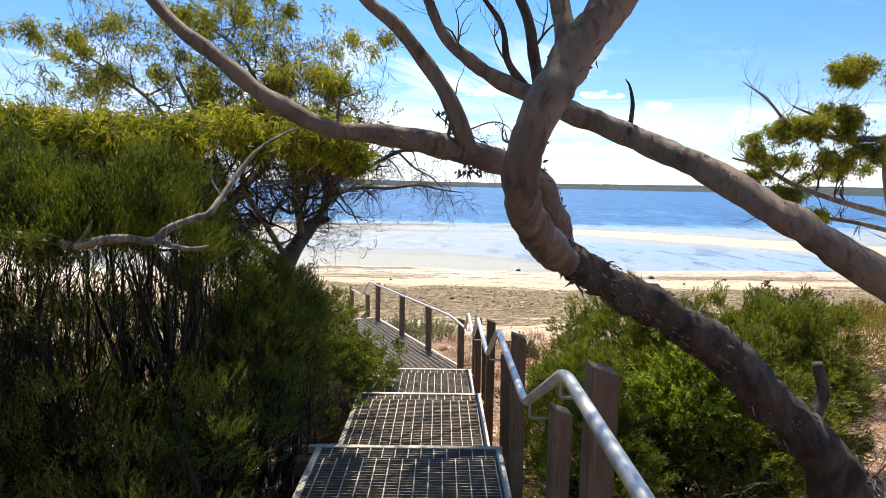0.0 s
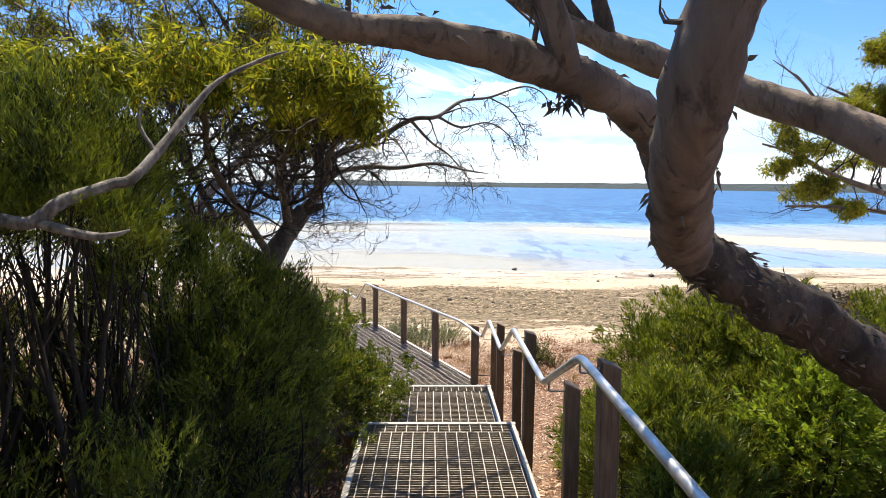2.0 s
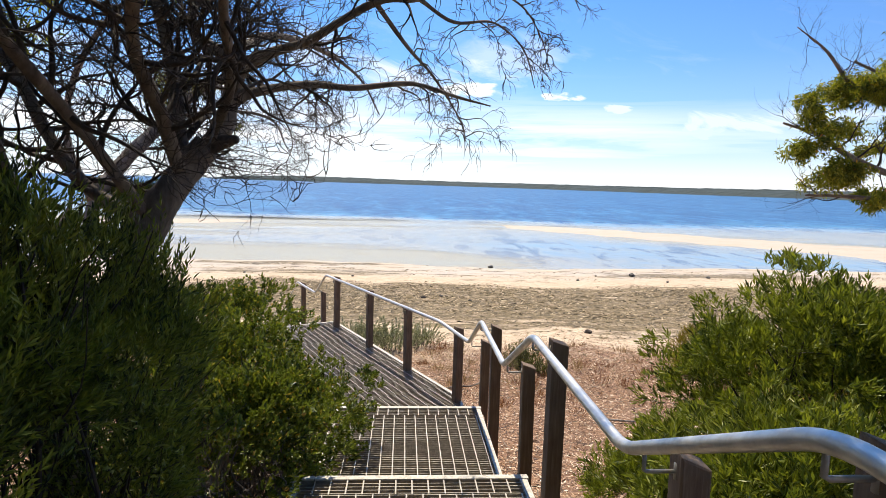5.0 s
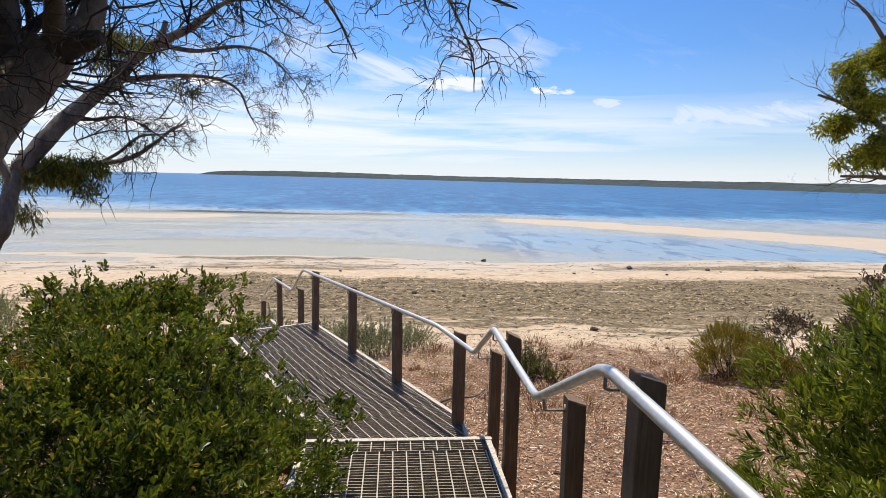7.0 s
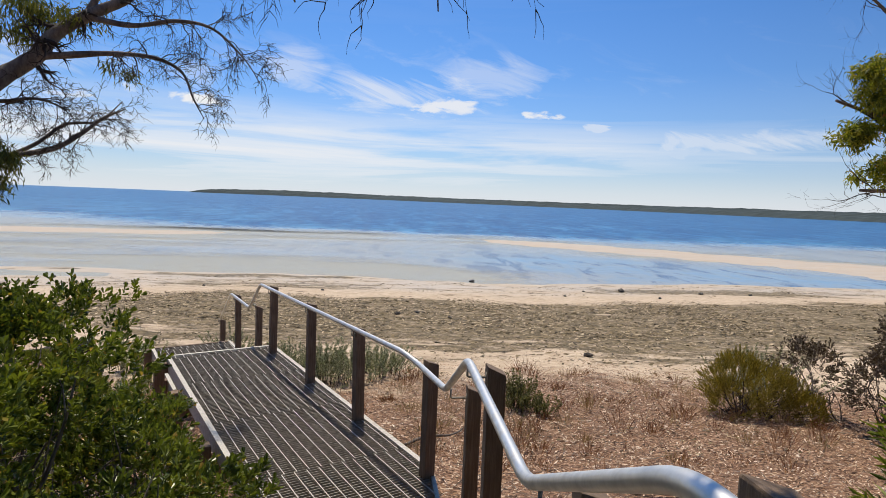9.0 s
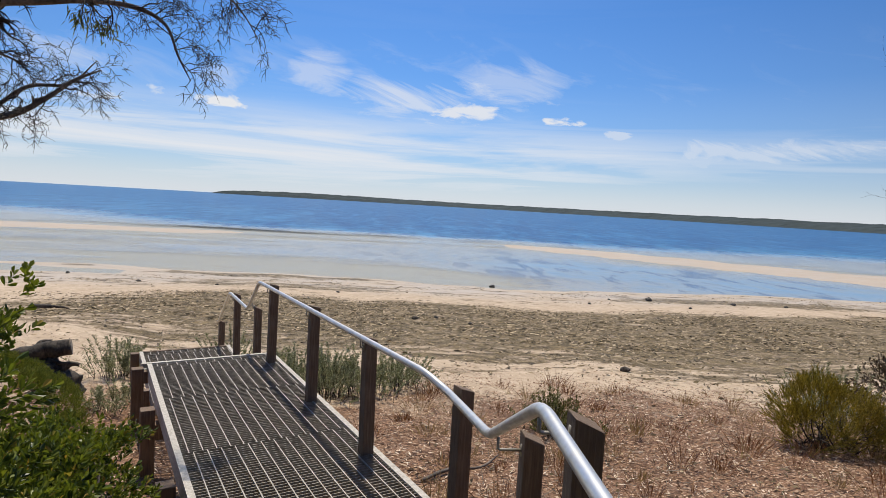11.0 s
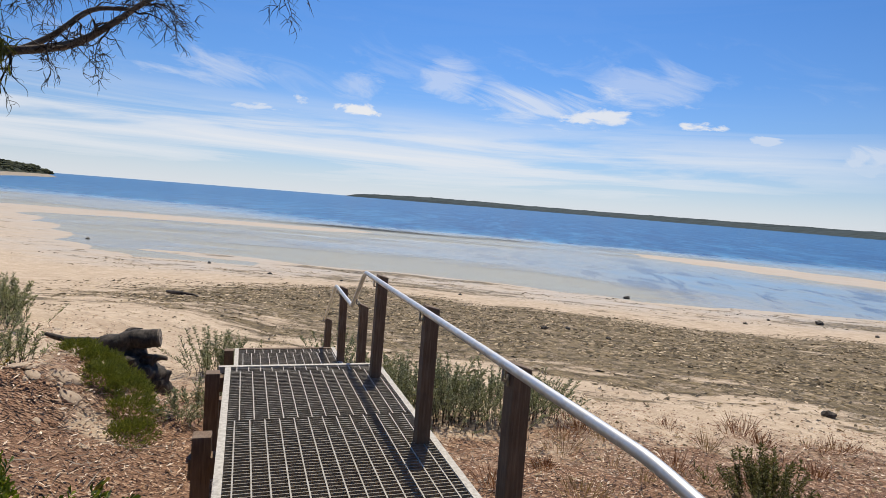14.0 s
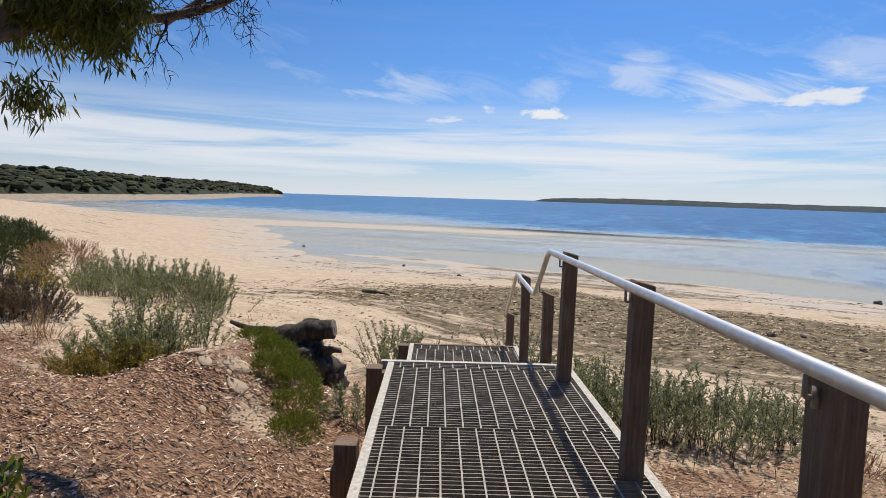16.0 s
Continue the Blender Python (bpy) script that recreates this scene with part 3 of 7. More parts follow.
def build_ground():
    far = [-4600, -2600, -1500, -900, -640, -520, -440, -380, -330, -290, -250, -215, -180, -150, -125, -104, -88, -74, -62, -52, -44, -37, -31, -26, -22, -18.5, -15.5, -13]
    xs = np.array(far + list(np.arange(-11, 11, 0.13)) + [-v for v in reversed(far)])
    near = [-4600, -2500, -1200, -600, -300, -150, -70, -35, -18, -9, -5]
    ys = np.array(near + list(np.arange(-3, 18, 0.13)) + list(np.arange(18, 43, 0.3)) + list(np.arange(43, 100, 1.2)) + [102, 106, 112, 120, 132, 148, 170, 200, 240, 290, 350, 420, 500, 580, 660, 760, 900, 1300, 2200, 4600])
    gx, gy = np.meshgrid(xs, ys)
    gz = land(gx, gy)
    v = np.stack([gx, gy, gz], -1).reshape(-1, 3)
    w, h = len(xs), len(ys)
    i = (np.arange(h - 1)[:, None] * w + np.arange(w - 1)[None, :]).ravel()
    me = quick_mesh("ground", v, np.stack([i, i + 1, i + w + 1, i + w], -1), GROUND, True)
    ye = (gy - shore_shift(gx)).ravel()
    fx, fy = gx.ravel(), gy.ravel()
    litter = 0.9 * smooth(17.5, 11.0, fy + 0.9 * wobble(fx * 0.6, fy * 0.6) - 0.35 * np.minimum(fx, 0) * smooth(-2.6, -7, fx)) * smooth(-15, -5, -np.abs(fx) + 0 * fy)
    litter = np.maximum(litter, 0.85 * smooth(11, 8, fy)) + 0.22 * smooth(-1.0, -2.5, fx) * smooth(13.2, 11.8, fy) + 0.24 * smooth(-1.0, 0.5, fx) * smooth(9.0, 6.5, fx) * smooth(16.6, 14.4, fy + 0.5 * wobble(fx * 0.9, fy * 0.9)) - hump(fx, fy, -3.45, 12.0, 0.32, 0.15, 0.6) - hump(fx, fy, -3.9, 12.3, 0.28, 0.12, 0.55) - hump(fx, fy, -4.55, 12.5, 0.3, 0.1, 0.4)
    weed = 0.8 * smooth(19.5, 22.5, ye) * smooth(34.0, 29.5, ye) * smooth(-15, -6, fx) + 0.42 * smooth(16.5, 19.5, ye) * smooth(24, 21, ye) * smooth(-12, -4, fx) + 0.3 * smooth(35, 37, ye) * smooth(41.5, 39.5, ye) + 0.25 * smooth(15, 19, ye) * smooth(30, 24, ye)
    for cx, cy, sx, sy, h in ((-12.6, 40.2, 1.8, 0.7, 0.8), (-7.6, 40.4, 2.6, 0.7, 0.95), (-2.6, 40.4, 1.6, 0.5, 0.8), (15.5, 36.8, 3.0, 0.9, 0.8), (22, 36.5, 5.0, 1.6, 0.9), (-19, 41.5, 3.0, 0.6, 0.5), (-6, 36, 6, 1.6, 0.6), (6, 33.5, 4, 0.9, 0.4)):
        weed = weed + hump(fx, fy, cx, cy, sx, sy, h)
    wet = 0.85 * smooth(33, 38.5, ye + 0.8 * wobble(fx * 0.35, fy * 0.5))
    for name, values in (("litter", litter), ("weed", weed), ("wet", wet)):
        a = me.attributes.new(name, "FLOAT", "POINT")
        a.data.foreach_set("value", np.asarray(values, np.float32))
    return tagged(new("ground", me), "pale beach sand with brown leaf litter and grey weed", "ground", kind="structure")


def build_sea():
    xs = np.array([-4700, -2500, -1400, -800, -480, -300, -200, -140, -100] + list(np.arange(-80, 80, 3.0)) + [80, 100, 140, 200, 300, 480, 800, 1400, 2500, 4700])
    ys = np.array(list(np.arange(26, 130, 2.0)) + [132, 140, 155, 180, 220, 300, 420, 600, 900, 1400, 2300, 4700])
    gx, gy = np.meshgrid(xs, ys)
    v = np.stack([gx, gy, np.full_like(gx, SEA)], -1).reshape(-1, 3)
    w, h = len(xs), len(ys)
    i = (np.arange(h - 1)[:, None] * w + np.arange(w - 1)[None, :]).ravel()
    me = quick_mesh("sea", v, np.stack([i, i + 1, i + w + 1, i + w], -1), WATER, True)
    ye = gy - 0.75 * shore_shift(gx)
    deep = 0.1 * smooth(40, 60, ye) + 0.75 * smooth(70, 112, ye) + 0.25 * smooth(110, 300, ye)
    pool = segment_distance(gx, gy, (16, 52), (60, 30))
    deep = np.maximum(deep, 0.26 * smooth(18, 4, pool))
    for a, b in (((14, 80), (50, 50)), ((50, 50), (120, 22)), ((-66, 68), (-24, 77)), ((-24, 77), (-4, 82))):
        deep = deep * (0.12 + 0.88 * smooth(3, 14, segment_distance(gx, gy, a, b)))
    # pale haze put into the colour: less deep blue towards the left, by bearing
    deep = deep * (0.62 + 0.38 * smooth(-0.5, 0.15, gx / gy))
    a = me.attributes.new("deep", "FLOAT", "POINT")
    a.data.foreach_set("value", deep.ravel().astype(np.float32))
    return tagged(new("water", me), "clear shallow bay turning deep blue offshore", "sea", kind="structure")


def ridge_mesh(name, line, mat, seed):
    """A long low wooded ridge along line: (x, y, half depth, height) rows."""
    rng = np.random.RandomState(seed)
    rows = spline([(a, b, c, d) for a, b, c, d in line], 60)
    t = np.gradient(rows[:, :2], axis=0)
    t /= np.linalg.norm(t, axis=1, keepdims=True)
    side = np.stack([-t[:, 1], t[:, 0]], -1)
    across = np.array([-1.0, -0.86, -0.6, -0.2, 0.2, 0.6, 1.0])
    height = np.array([0.0, 0.5, 0.82, 1.0, 0.95, 0.6, 0.0])
    v = []
    for i, (x, y, hw, h) in enumerate(rows):
        for a, k in zip(across, height):
            bumpy = 1 + (rng.rand() - 0.5) * 0.34 * (k > 0)
            v.append((x + side[i, 0] * a * hw, y + side[i, 1] * a * hw, SEA - 0.3 + (h * k * bumpy if k else -0.4)))
    w = len(across)
    i = (np.arange(len(rows) - 1)[:, None] * w + np.arange(w - 1)[None, :]).ravel()
    return quick_mesh(name, v, np.stack([i, i + 1, i + w + 1, i + w], -1), mat, False)


def polar(az, d):
    """A plan point, az degrees to the right of +y."""
    return d * math.sin(radians(az)), d * math.cos(radians(az))


build_ground()
build_sea()
ISLAND = [(*polar(-17.3, 2500), 40, 1), (*polar(-15.5, 2400), 80, 13), (*polar(-9, 2100), 120, 17), (*polar(0, 1750), 120, 12.5), (*polar(12, 1350), 120, 10), (*polar(24, 1080), 120, 9),
          (*polar(36, 880), 120, 9), (*polar(52, 740), 110, 9), (*polar(66, 650), 90, 8)]


def headland():
    rng = np.random.RandomState(8)
    line = spline([(*polar(-84, 240), 70, 9), (*polar(-70, 240), 60, 8.5), (*polar(-60, 320), 70, 9.5), (*polar(-52, 540), 75, 11), (*polar(-46.4, 680), 60, 11.5), (*polar(-44, 760), 32, 6.5), (*polar(-43.2, 790), 12, 1.0)], 55)
    t = np.gradient(line[:, :2], axis=0)
    t /= np.linalg.norm(t, axis=1, keepdims=True)
    side = np.stack([t[:, 1], -t[:, 0]], -1)
    across = np.linspace(0, 1, 26)
    rise = np.interp(across, [0, 0.03, 0.06, 0.2, 0.45, 0.75, 1.0], [0, 0.1, 0.16, 0.62, 0.95, 1.0, 0.55])
    v = np.zeros((len(line), 26, 3))
    for i, (x, y, hw, h) in enumerate(line):
        q = np.stack([x + side[i, 0] * hw * (1 - 2 * across), y + side[i, 1] * hw * (1 - 2 * across)], -1)
        for j in range(26):
            w = noise.fractal(Vector((q[j, 0] * 0.05, q[j, 1] * 0.05, 0)), 0.7, 2.1, 5)
            v[i, j] = (*q[j], SEA - 0.2 + rise[j] * h * (1 + 0.13 * w) + (rng.rand() * 2.6 if j > 2 else 0))
    n = len(line)
    k = (np.arange(n - 1)[:, None] * 26 + np.arange(25)[None, :]).ravel()
    me = quick_mesh("headland", v.reshape(-1, 3), np.stack([k, k + 1, k + 27, k + 26], -1), SCRUB, False)
    me.materials.append(SANDSTONE)
    idx = np.where((np.tile(np.arange(25), n - 1) < 2), 1, 0).astype(np.int32)
    me.polygons.foreach_set("material_index", idx)
    tagged(new("backdrop", me), "scrub-covered headland with a pale rocky foot", "headland", kind="structure")
    # crowns of the scrub, as low rounded clumps over the slope
    side_n = 5
    a = np.arange(side_n) * 2 * np.pi / side_n
    ring = np.stack([np.cos(a), np.sin(a)], -1)
    m = 6500
    i, j = rng.randint(n, size=m), 3 + rng.randint(20, size=m)
    c = v[i, j] + rng.normal(size=(m, 3)) * (2.5, 2.5, 0.3)
    r = (0.9 + 1.6 * rng.rand(m)) * np.minimum(1, 0.35 + line[i, 3] / 14)
    verts = []
    for k2, (rr, zz) in enumerate(((0.75, -0.5), (1.0, 0.1), (0.72, 0.55), (0.2, 0.78))):
        jit = 1 + 0.3 * (rng.rand(m, side_n) - 0.5)
        verts.append(np.concatenate([c[:, None, :2] + ring[None] * (r[:, None] * rr * jit)[..., None], np.broadcast_to((c[:, 2] + r * 0.75 * zz)[:, None, None], (m, side_n, 1))], -1))
    vv = np.stack(verts, 1).reshape(-1, 3)
    base = np.arange(m)[:, None, None] * 4 * side_n + np.arange(3)[None, :, None] * side_n
    s1 = np.arange(side_n)[None, None, :]
    s2 = (s1 + 1) % side_n
    q = np.stack([base + s1, base + s2, base + side_n + s2, base + side_n + s1], -1).reshape(-1, 4)
    tagged(new("headland_scrub", quick_mesh("headland_scrub", vv, q, CANOPY, False)), "dark green coastal scrub crowns on the headland", "scrub", kind="stuff")


headland()
tagged(new("backdrop", ridge_mesh("far_shore", ISLAND, ISLE, 5)), "low dark wooded shore across the bay", "far shore", kind="structure")


# ---- stairs of grating platforms ----
STEP_H, TREAD, X_L, X_R = 0.375, 2.05, -0.9, 0.45
EDGES = [(0.15, 0.755), (2.2, 0.38), (4.25, 0.0), (6.36, -0.38), (8.36, -0.755)]


def grating(name, polygon, z, along, pitch_bar=0.035, pitch_rod=0.092, phase=0.0):
    """Bearing bars across and twisted rods along the direction `along`, clipped to a convex plan polygon."""
    b = Boxes()
    u = Vector((along[0], along[1])).normalized()
    r = Vector((u.y, -u.x))
    pts = [Vector(p) for p in polygon]

    def clip(origin, d):
        lo, hi = -1e9, 1e9
        area = sum(pts[i].x * pts[(i + 1) % len(pts)].y - pts[(i + 1) % len(pts)].x * pts[i].y for i in range(len(pts)))
        for i, p in enumerate(pts):
            e = pts[(i + 1) % len(pts)] - p
            nrm = Vector((e.y, -e.x)) * (1 if area > 0 else -1)
            den, num = nrm.dot(d), nrm.dot(p - origin)
            if abs(den) < 1e-9:
                if num < 0:
                    return None
            elif den > 0:
                hi = min(hi, num / den)
            else:
                lo = max(lo, num / den)
        return (origin + d * lo, origin + d * hi) if hi - lo > 0.01 else None

    def lay(seg, width, top, depth, worn):
        n = len(b.f)
        b.bar(*seg, width, top, depth)
        slots.extend([worn] * (len(b.f) - n))

    slots = []
    us, rs = [p.dot(u) for p in pts], [p.dot(r) for p in pts]
    k = min(us) + 0.012
    while k < max(us):
        seg = clip(u * k, r)
        if seg:
            lay(seg, 0.005, z, 0.03, 0)
        k += pitch_bar
    k = min(rs) + pitch_rod * (0.5 + phase)
    while k < max(rs):
        seg = clip(r * k, u)
        if seg:
            lay(seg, 0.008, z + 0.003, 0.009, 1)
        k += pitch_rod
    me = b.mesh(name, GALV_BAR)
    me.materials.append(GALV)
    me.polygons.foreach_set("material_index", slots)
    return me


def flat_bar(name, a, b, width, top, depth, mat):
    bx = Boxes()
    bx.bar(a, b, width, top, depth)
    return bx.mesh(name, mat)


def stair_platform(y0, y1, z):
    t = thing("stair_platform", "galvanised steel grating step platform on timber bearers", "step", ((X_L + X_R) / 2, y1, z), "steps down to the beach")
    inv = Matrix.Translation((-(X_L + X_R) / 2, -y1, -z))

    def put(name, me, label=""):
        me.transform(inv)
        return child(name, me, t, label)

    a, b = X_L + 0.045, X_R - 0.045
    put("grating_panel", grating("grating_panel", [(a, y0), (b, y0), (b, y1 - 0.2), (a, y1 - 0.2)], z - 0.006, (0, 1)))
    put("grating_panel", grating("grating_panel", [(a, y1 - 0.196), (b, y1 - 0.196), (b, y1 - 0.04), (a, y1 - 0.04)], z - 0.006, (0, 1), phase=0.35))
    for x in (X_L + 0.022, X_R - 0.022):
        put("side_beam", flat_bar("side_beam", (x, y0), (x, y1 - 0.05), 0.042, z, 0.14, BEAM), "bleached timber side beam")
    put("nosing", bevelled_box("nosing", (X_L - 0.06, y1 - 0.046, z - 0.05), (X_R + 0.01, y1, z + 0.003), BEAM, 0.005), "pale edge strip at the step")
    put("bearer", bevelled_box("bearer", (X_L - 0.14, y1 - 0.16, z - 0.17), (X_R + 0.03, y1 - 0.06, z - 0.053), TIMBER, 0.008), "dark timber cross bearer")
    put("bearer", bevelled_box("bearer", (X_L - 0.05, y0 + 0.1, z - 0.29), (X_R + 0.03, y0 + 0.2, z - 0.142), TIMBER, 0.008))
    for x in (X_L - 0.06, X_R - 0.1):
        for y in (y1 - 0.15,):
            g = land_at(x, y) - 0.25
            if g < z - 0.2:
                put("stump_post", bevelled_box("stump_post", (x, y - 0.1, g), (x + 0.09, y - 0.01, z - 0.175), TIMBER, 0.006))
    return t


prev = -2.2
for i, (ye_, ze_) in enumerate(EDGES):
    stair_platform(prev - (0.1 if i else 0.0), ye_, ze_)
    prev = ye_

# the long landing, turned to the left
HEAD = radians(27.2)
LU, LR = Vector((-math.sin(HEAD), math.cos(HEAD))), Vector((math.cos(HEAD), math.sin(HEAD)))
LAND_Z, LOW_Z, LAND_W = -1.1, -1.5, 1.3
FAR_L = Vector((-2.6, 12.5))
FAR_R = FAR_L + LR * LAND_W


def landing():
    z = LAND_Z
    t = thing("landing_platform", "long galvanised grating landing with bleached timber edges", "platform", (FAR_L.x, FAR_L.y, z))
    inv = Matrix.Translation((-FAR_L.x, -FAR_L.y, -z))

    def put(name, me, label=""):
        me.transform(inv)
        return child(name, me, t, label)

    c_r = FAR_R - LU * 4.02
    c_l = FAR_L - LU * 3.9
    near_r, near_l = Vector((0.4, 8.3)), Vector((-0.86, 8.3))
    step_in = LR * 0.045
    cuts = [0.16, 1.2, 2.4, 3.6]
    last = 0.045
    for i, k in enumerate(cuts):
        p = [FAR_L + step_in - LU * last, FAR_L + step_in - LU * k, FAR_R - step_in - LU * k, FAR_R - step_in - LU * last]
        put("grating_panel", grating("grating_panel", p, z - 0.006, LU, phase=0.3 * (i % 2)))
        last = k + 0.004
    p = [FAR_L + step_in - LU * last, near_l + Vector((0.03, 0)), near_r, c_r - step_in, FAR_R - step_in - LU * last]
    put("grating_panel", grating("grating_panel", p, z - 0.006, LU, phase=0.3))
    put("side_beam", flat_bar("side_beam", FAR_L + LR * 0.022, FAR_L + LR * 0.022 - LU * 3.7, 0.044, z, 0.15, BEAM), "bleached timber side beam")
    put("side_beam", flat_bar("side_beam", FAR_R - LR * 0.022, FAR_R - LR * 0.022 - LU * 4.0, 0.044, z, 0.15, BEAM), "bleached timber side beam")
    put("corner_plate", flat_bar("corner_plate", c_r - LR * 0.02, near_r, 0.03, z, 0.12, GALV), "grey steel corner plate")
    put("nosing", flat_bar("nosing", FAR_L - LR * 0.05 - LU * 0.022, FAR_R - LU * 0.022 + LR * 0.01, 0.044, z + 0.003, 0.05, BEAM), "pale edge strip at the step")
    put("bearer", flat_bar("bearer", FAR_L - LR * 0.13 - LU * 0.1, FAR_R + LR * 0.02 - LU * 0.1, 0.1, z - 0.054, 0.12, TIMBER))
    for k in (1.35, 2.75):
        put("bearer", flat_bar("bearer", FAR_L - LR * 0.16 - LU * k, FAR_R + LR * 0.02 - LU * k, 0.1, z - 0.152, 0.13, TIMBER))
    for k, top in ((0.1, -0.02), (1.35, -0.02), (2.75, -0.03)):
        q = FAR_L - LR * 0.09 - LU * k
        me = bevelled_box("stump_post", (-0.055, -0.055, land_at(q.x, q.y) - 0.3), (0.055, 0.055, z + top), TIMBER, 0.008, 0.001)
        me.transform(Matrix.Translation((q.x, q.y, 0)) @ Matrix.Rotation(HEAD, 4, "Z"))
        put("stump_post", me, "short dark timber support post")


def low_step():
    z = LOW_Z
    o = FAR_L + LR * 0.06
    w = LAND_W - 0.14
    t = thing("lower_platform", "short galvanised grating step above the sand", "step", (o.x, o.y, z), "steps down to the beach")
    inv = Matrix.Translation((-o.x, -o.y, -z))

    def put(name, me, label=""):
        me.transform(inv)
        return child(name, me, t, label)

    s = LR * 0.045
    for a, b, ph in ((-0.1, 1.84, 0.0), (1.844, 2.0, 0.4)):
        put("grating_panel", grating("grating_panel", [o + s + LU * a, o + s + LU * b, o + LR * w - s + LU * b, o + LR * w - s + LU * a], z - 0.006, LU, phase=ph))
    for k in (0.022, w - 0.022):
        put("side_beam", flat_bar("side_beam", o + LR * k - LU * 0.1, o + LR * k + LU * 2.05, 0.044, z, 0.14, BEAM))
    put("nosing", flat_bar("nosing", o + LU * 2.025 + LR * 0.045, o + LU * 2.025 + LR * (w - 0.045), 0.05, z + 0.002, 0.14, TIMBER))
    for k in (0.3, 1.92):
        for side in (-0.06, w - 0.02):
            q = o + LU * k + LR * side
            me = bevelled_box("stump_post", (-0.05, -0.05, land_at(q.x, q.y) - 0.3), (0.05, 0.05, z - 0.01 + 0.03 * (side < 0)), TIMBER, 0.008)
            me.transform(Matrix.Translation((q.x, q.y, 0)) @ Matrix.Rotation(HEAD, 4, "Z"))
            put("stump_post", me)


landing()
low_step()


# ---- handrail ----
def post_at(parent, x, y, top, turn=0.0, size=0.095, lean=(0.0, 0.0)):
    g = land_at(x, y) - 0.35
    me = bevelled_box("post", (-size / 2, -size / 2, g - top), (size / 2, size / 2, 0), TIMBER, 0.007, 0.0012, random.uniform(0.02, 0.042))
    ob = child("post", me, parent)
    ob.matrix_basis = Matrix.Translation((x, y, top)) @ Matrix.Rotation(turn, 4, "Z") @ Matrix.Rotation(lean[0], 4, "X") @ Matrix.Rotation(lean[1], 4, "Y")
    return ob


def bracket_at(parent, post, rail):
    """A bent steel rod from a post's face up to the underside of the rail."""
    p, r = Vector(post), Vector(rail)
    tb = Tubes()
    tb.tube([(*p, 0.006), (*(p.lerp(Vector((r.x, r.y, p.z)), 0.9)), 0.006), (r.x, r.y, p.z + 0.004, 0.006), (r.x, r.y, r.z, 0.006)], 6)
    pl = p - Vector((r.x - p.x, r.y - p.y, 0)).normalized() * 0.004
    tb.tube([(pl.x, pl.y, pl.z - 0.024, 0.009), (pl.x, pl.y, pl.z + 0.024, 0.009)], 6)
    return child("bracket", tb.mesh("bracket", GALV), parent, "thin grey steel rail bracket")


def rounded(points, r):
    out = [Vector(points[0])]
    for a, b, c in zip(points, points[1:], points[2:]):
        a, b, c = Vector(a), Vector(b), Vector(c)
        d1, d2 = (a - b), (c - b)
        k = min(r, d1.length * 0.45, d2.length * 0.45)
        p, q = b + d1.normalized() * k, b + d2.normalized() * k
        for i in range(7):
            t = i / 6
            out.append(p.lerp(b, t).lerp(b.lerp(q, t), t))
    out.append(Vector(points[-1]))
    return out


def handrail():
    t = thing("handrail", "round aluminium handrail kinked at every step on weathered timber posts", "handrail", (0, 0, 0))
    x = 0.38
    line = [(x, -2.4, 2.02), (x, -2.15, 2.08), (x, -1.35, 1.7), (x, -0.1, 1.71), (x, 0.7, 1.32), (x, 1.92, 1.335), (x, 2.7, 0.935), (x, 3.96, 0.945), (x, 4.77, 0.54), (x, 6.03, 0.55), (x, 6.83, 0.14), (x, 7.96, 0.16), (x - 0.01, 8.72, -0.235)]
    on = lambda k, z: tuple(FAR_R - LR * 0.175 + LU * k) + (z,)
    line += [on(-4.05, -0.285), on(-3.8, -0.25), on(0.02, -0.285), on(0.55, -0.69), on(1.62, -0.66), on(2.35, -1.2)]
    path = rounded(line, 0.085)
    tb = Tubes()
    tb.tube([(*p, 0.0198) for p in path], 16)
    child("rail", tb.mesh("rail", TUBE), t, "dull silver round metal tube")
    for y, top, s in ((0.18 - 0.3, 1.72, 0.09), (0.62, 1.38, 0.085), (2.0, 1.345, 0.09), (2.6, 0.965, 0.085), (3.98, 0.93, 0.09), (4.64, 0.595, 0.085), (6.04, 0.535, 0.086), (6.72, 0.19, 0.082), (8.0, 0.13, 0.088), (8.6, -0.17, 0.082)):
        px = 0.52
        post_at(t, px, y, top, random.uniform(-0.06, 0.06), s, (random.uniform(-0.012, 0.012), random.uniform(-0.012, 0.012)))
        zr = np.interp(y, [p[1] for p in line[:13]], [p[2] for p in line[:13]])
        bracket_at(t, (px - s / 2, y, min(top - 0.06, zr - 0.07)), (x + 0.005, y, zr - 0.02))
    for k, top, zr in ((-4.1, -0.245, -0.25), (-2.88, -0.25, -0.26), (-1.68, -0.245, -0.27), (-0.35, -0.25, -0.28), (0.33, -0.62, -0.56), (1.48, -0.64, -0.66), (2.5, -1.22, -1.2)):
        p = FAR_R - LR * 0.105 + LU * k
        post_at(t, p.x, p.y, top, HEAD + random.uniform(-0.05, 0.05), 0.084 if abs(top) < 0.5 else 0.08, (random.uniform(-0.01, 0.01), random.uniform(-0.01, 0.01)))
        r = FAR_R - LR * 0.175 + LU * k
        bracket_at(t, (*(p - LR * 0.049), zr - 0.07), (r.x, r.y, zr - 0.02))


handrail()


# ---- plants ----
def unit(v):
    return v / (np.linalg.norm(v, axis=-1, keepdims=True) + 1e-9)


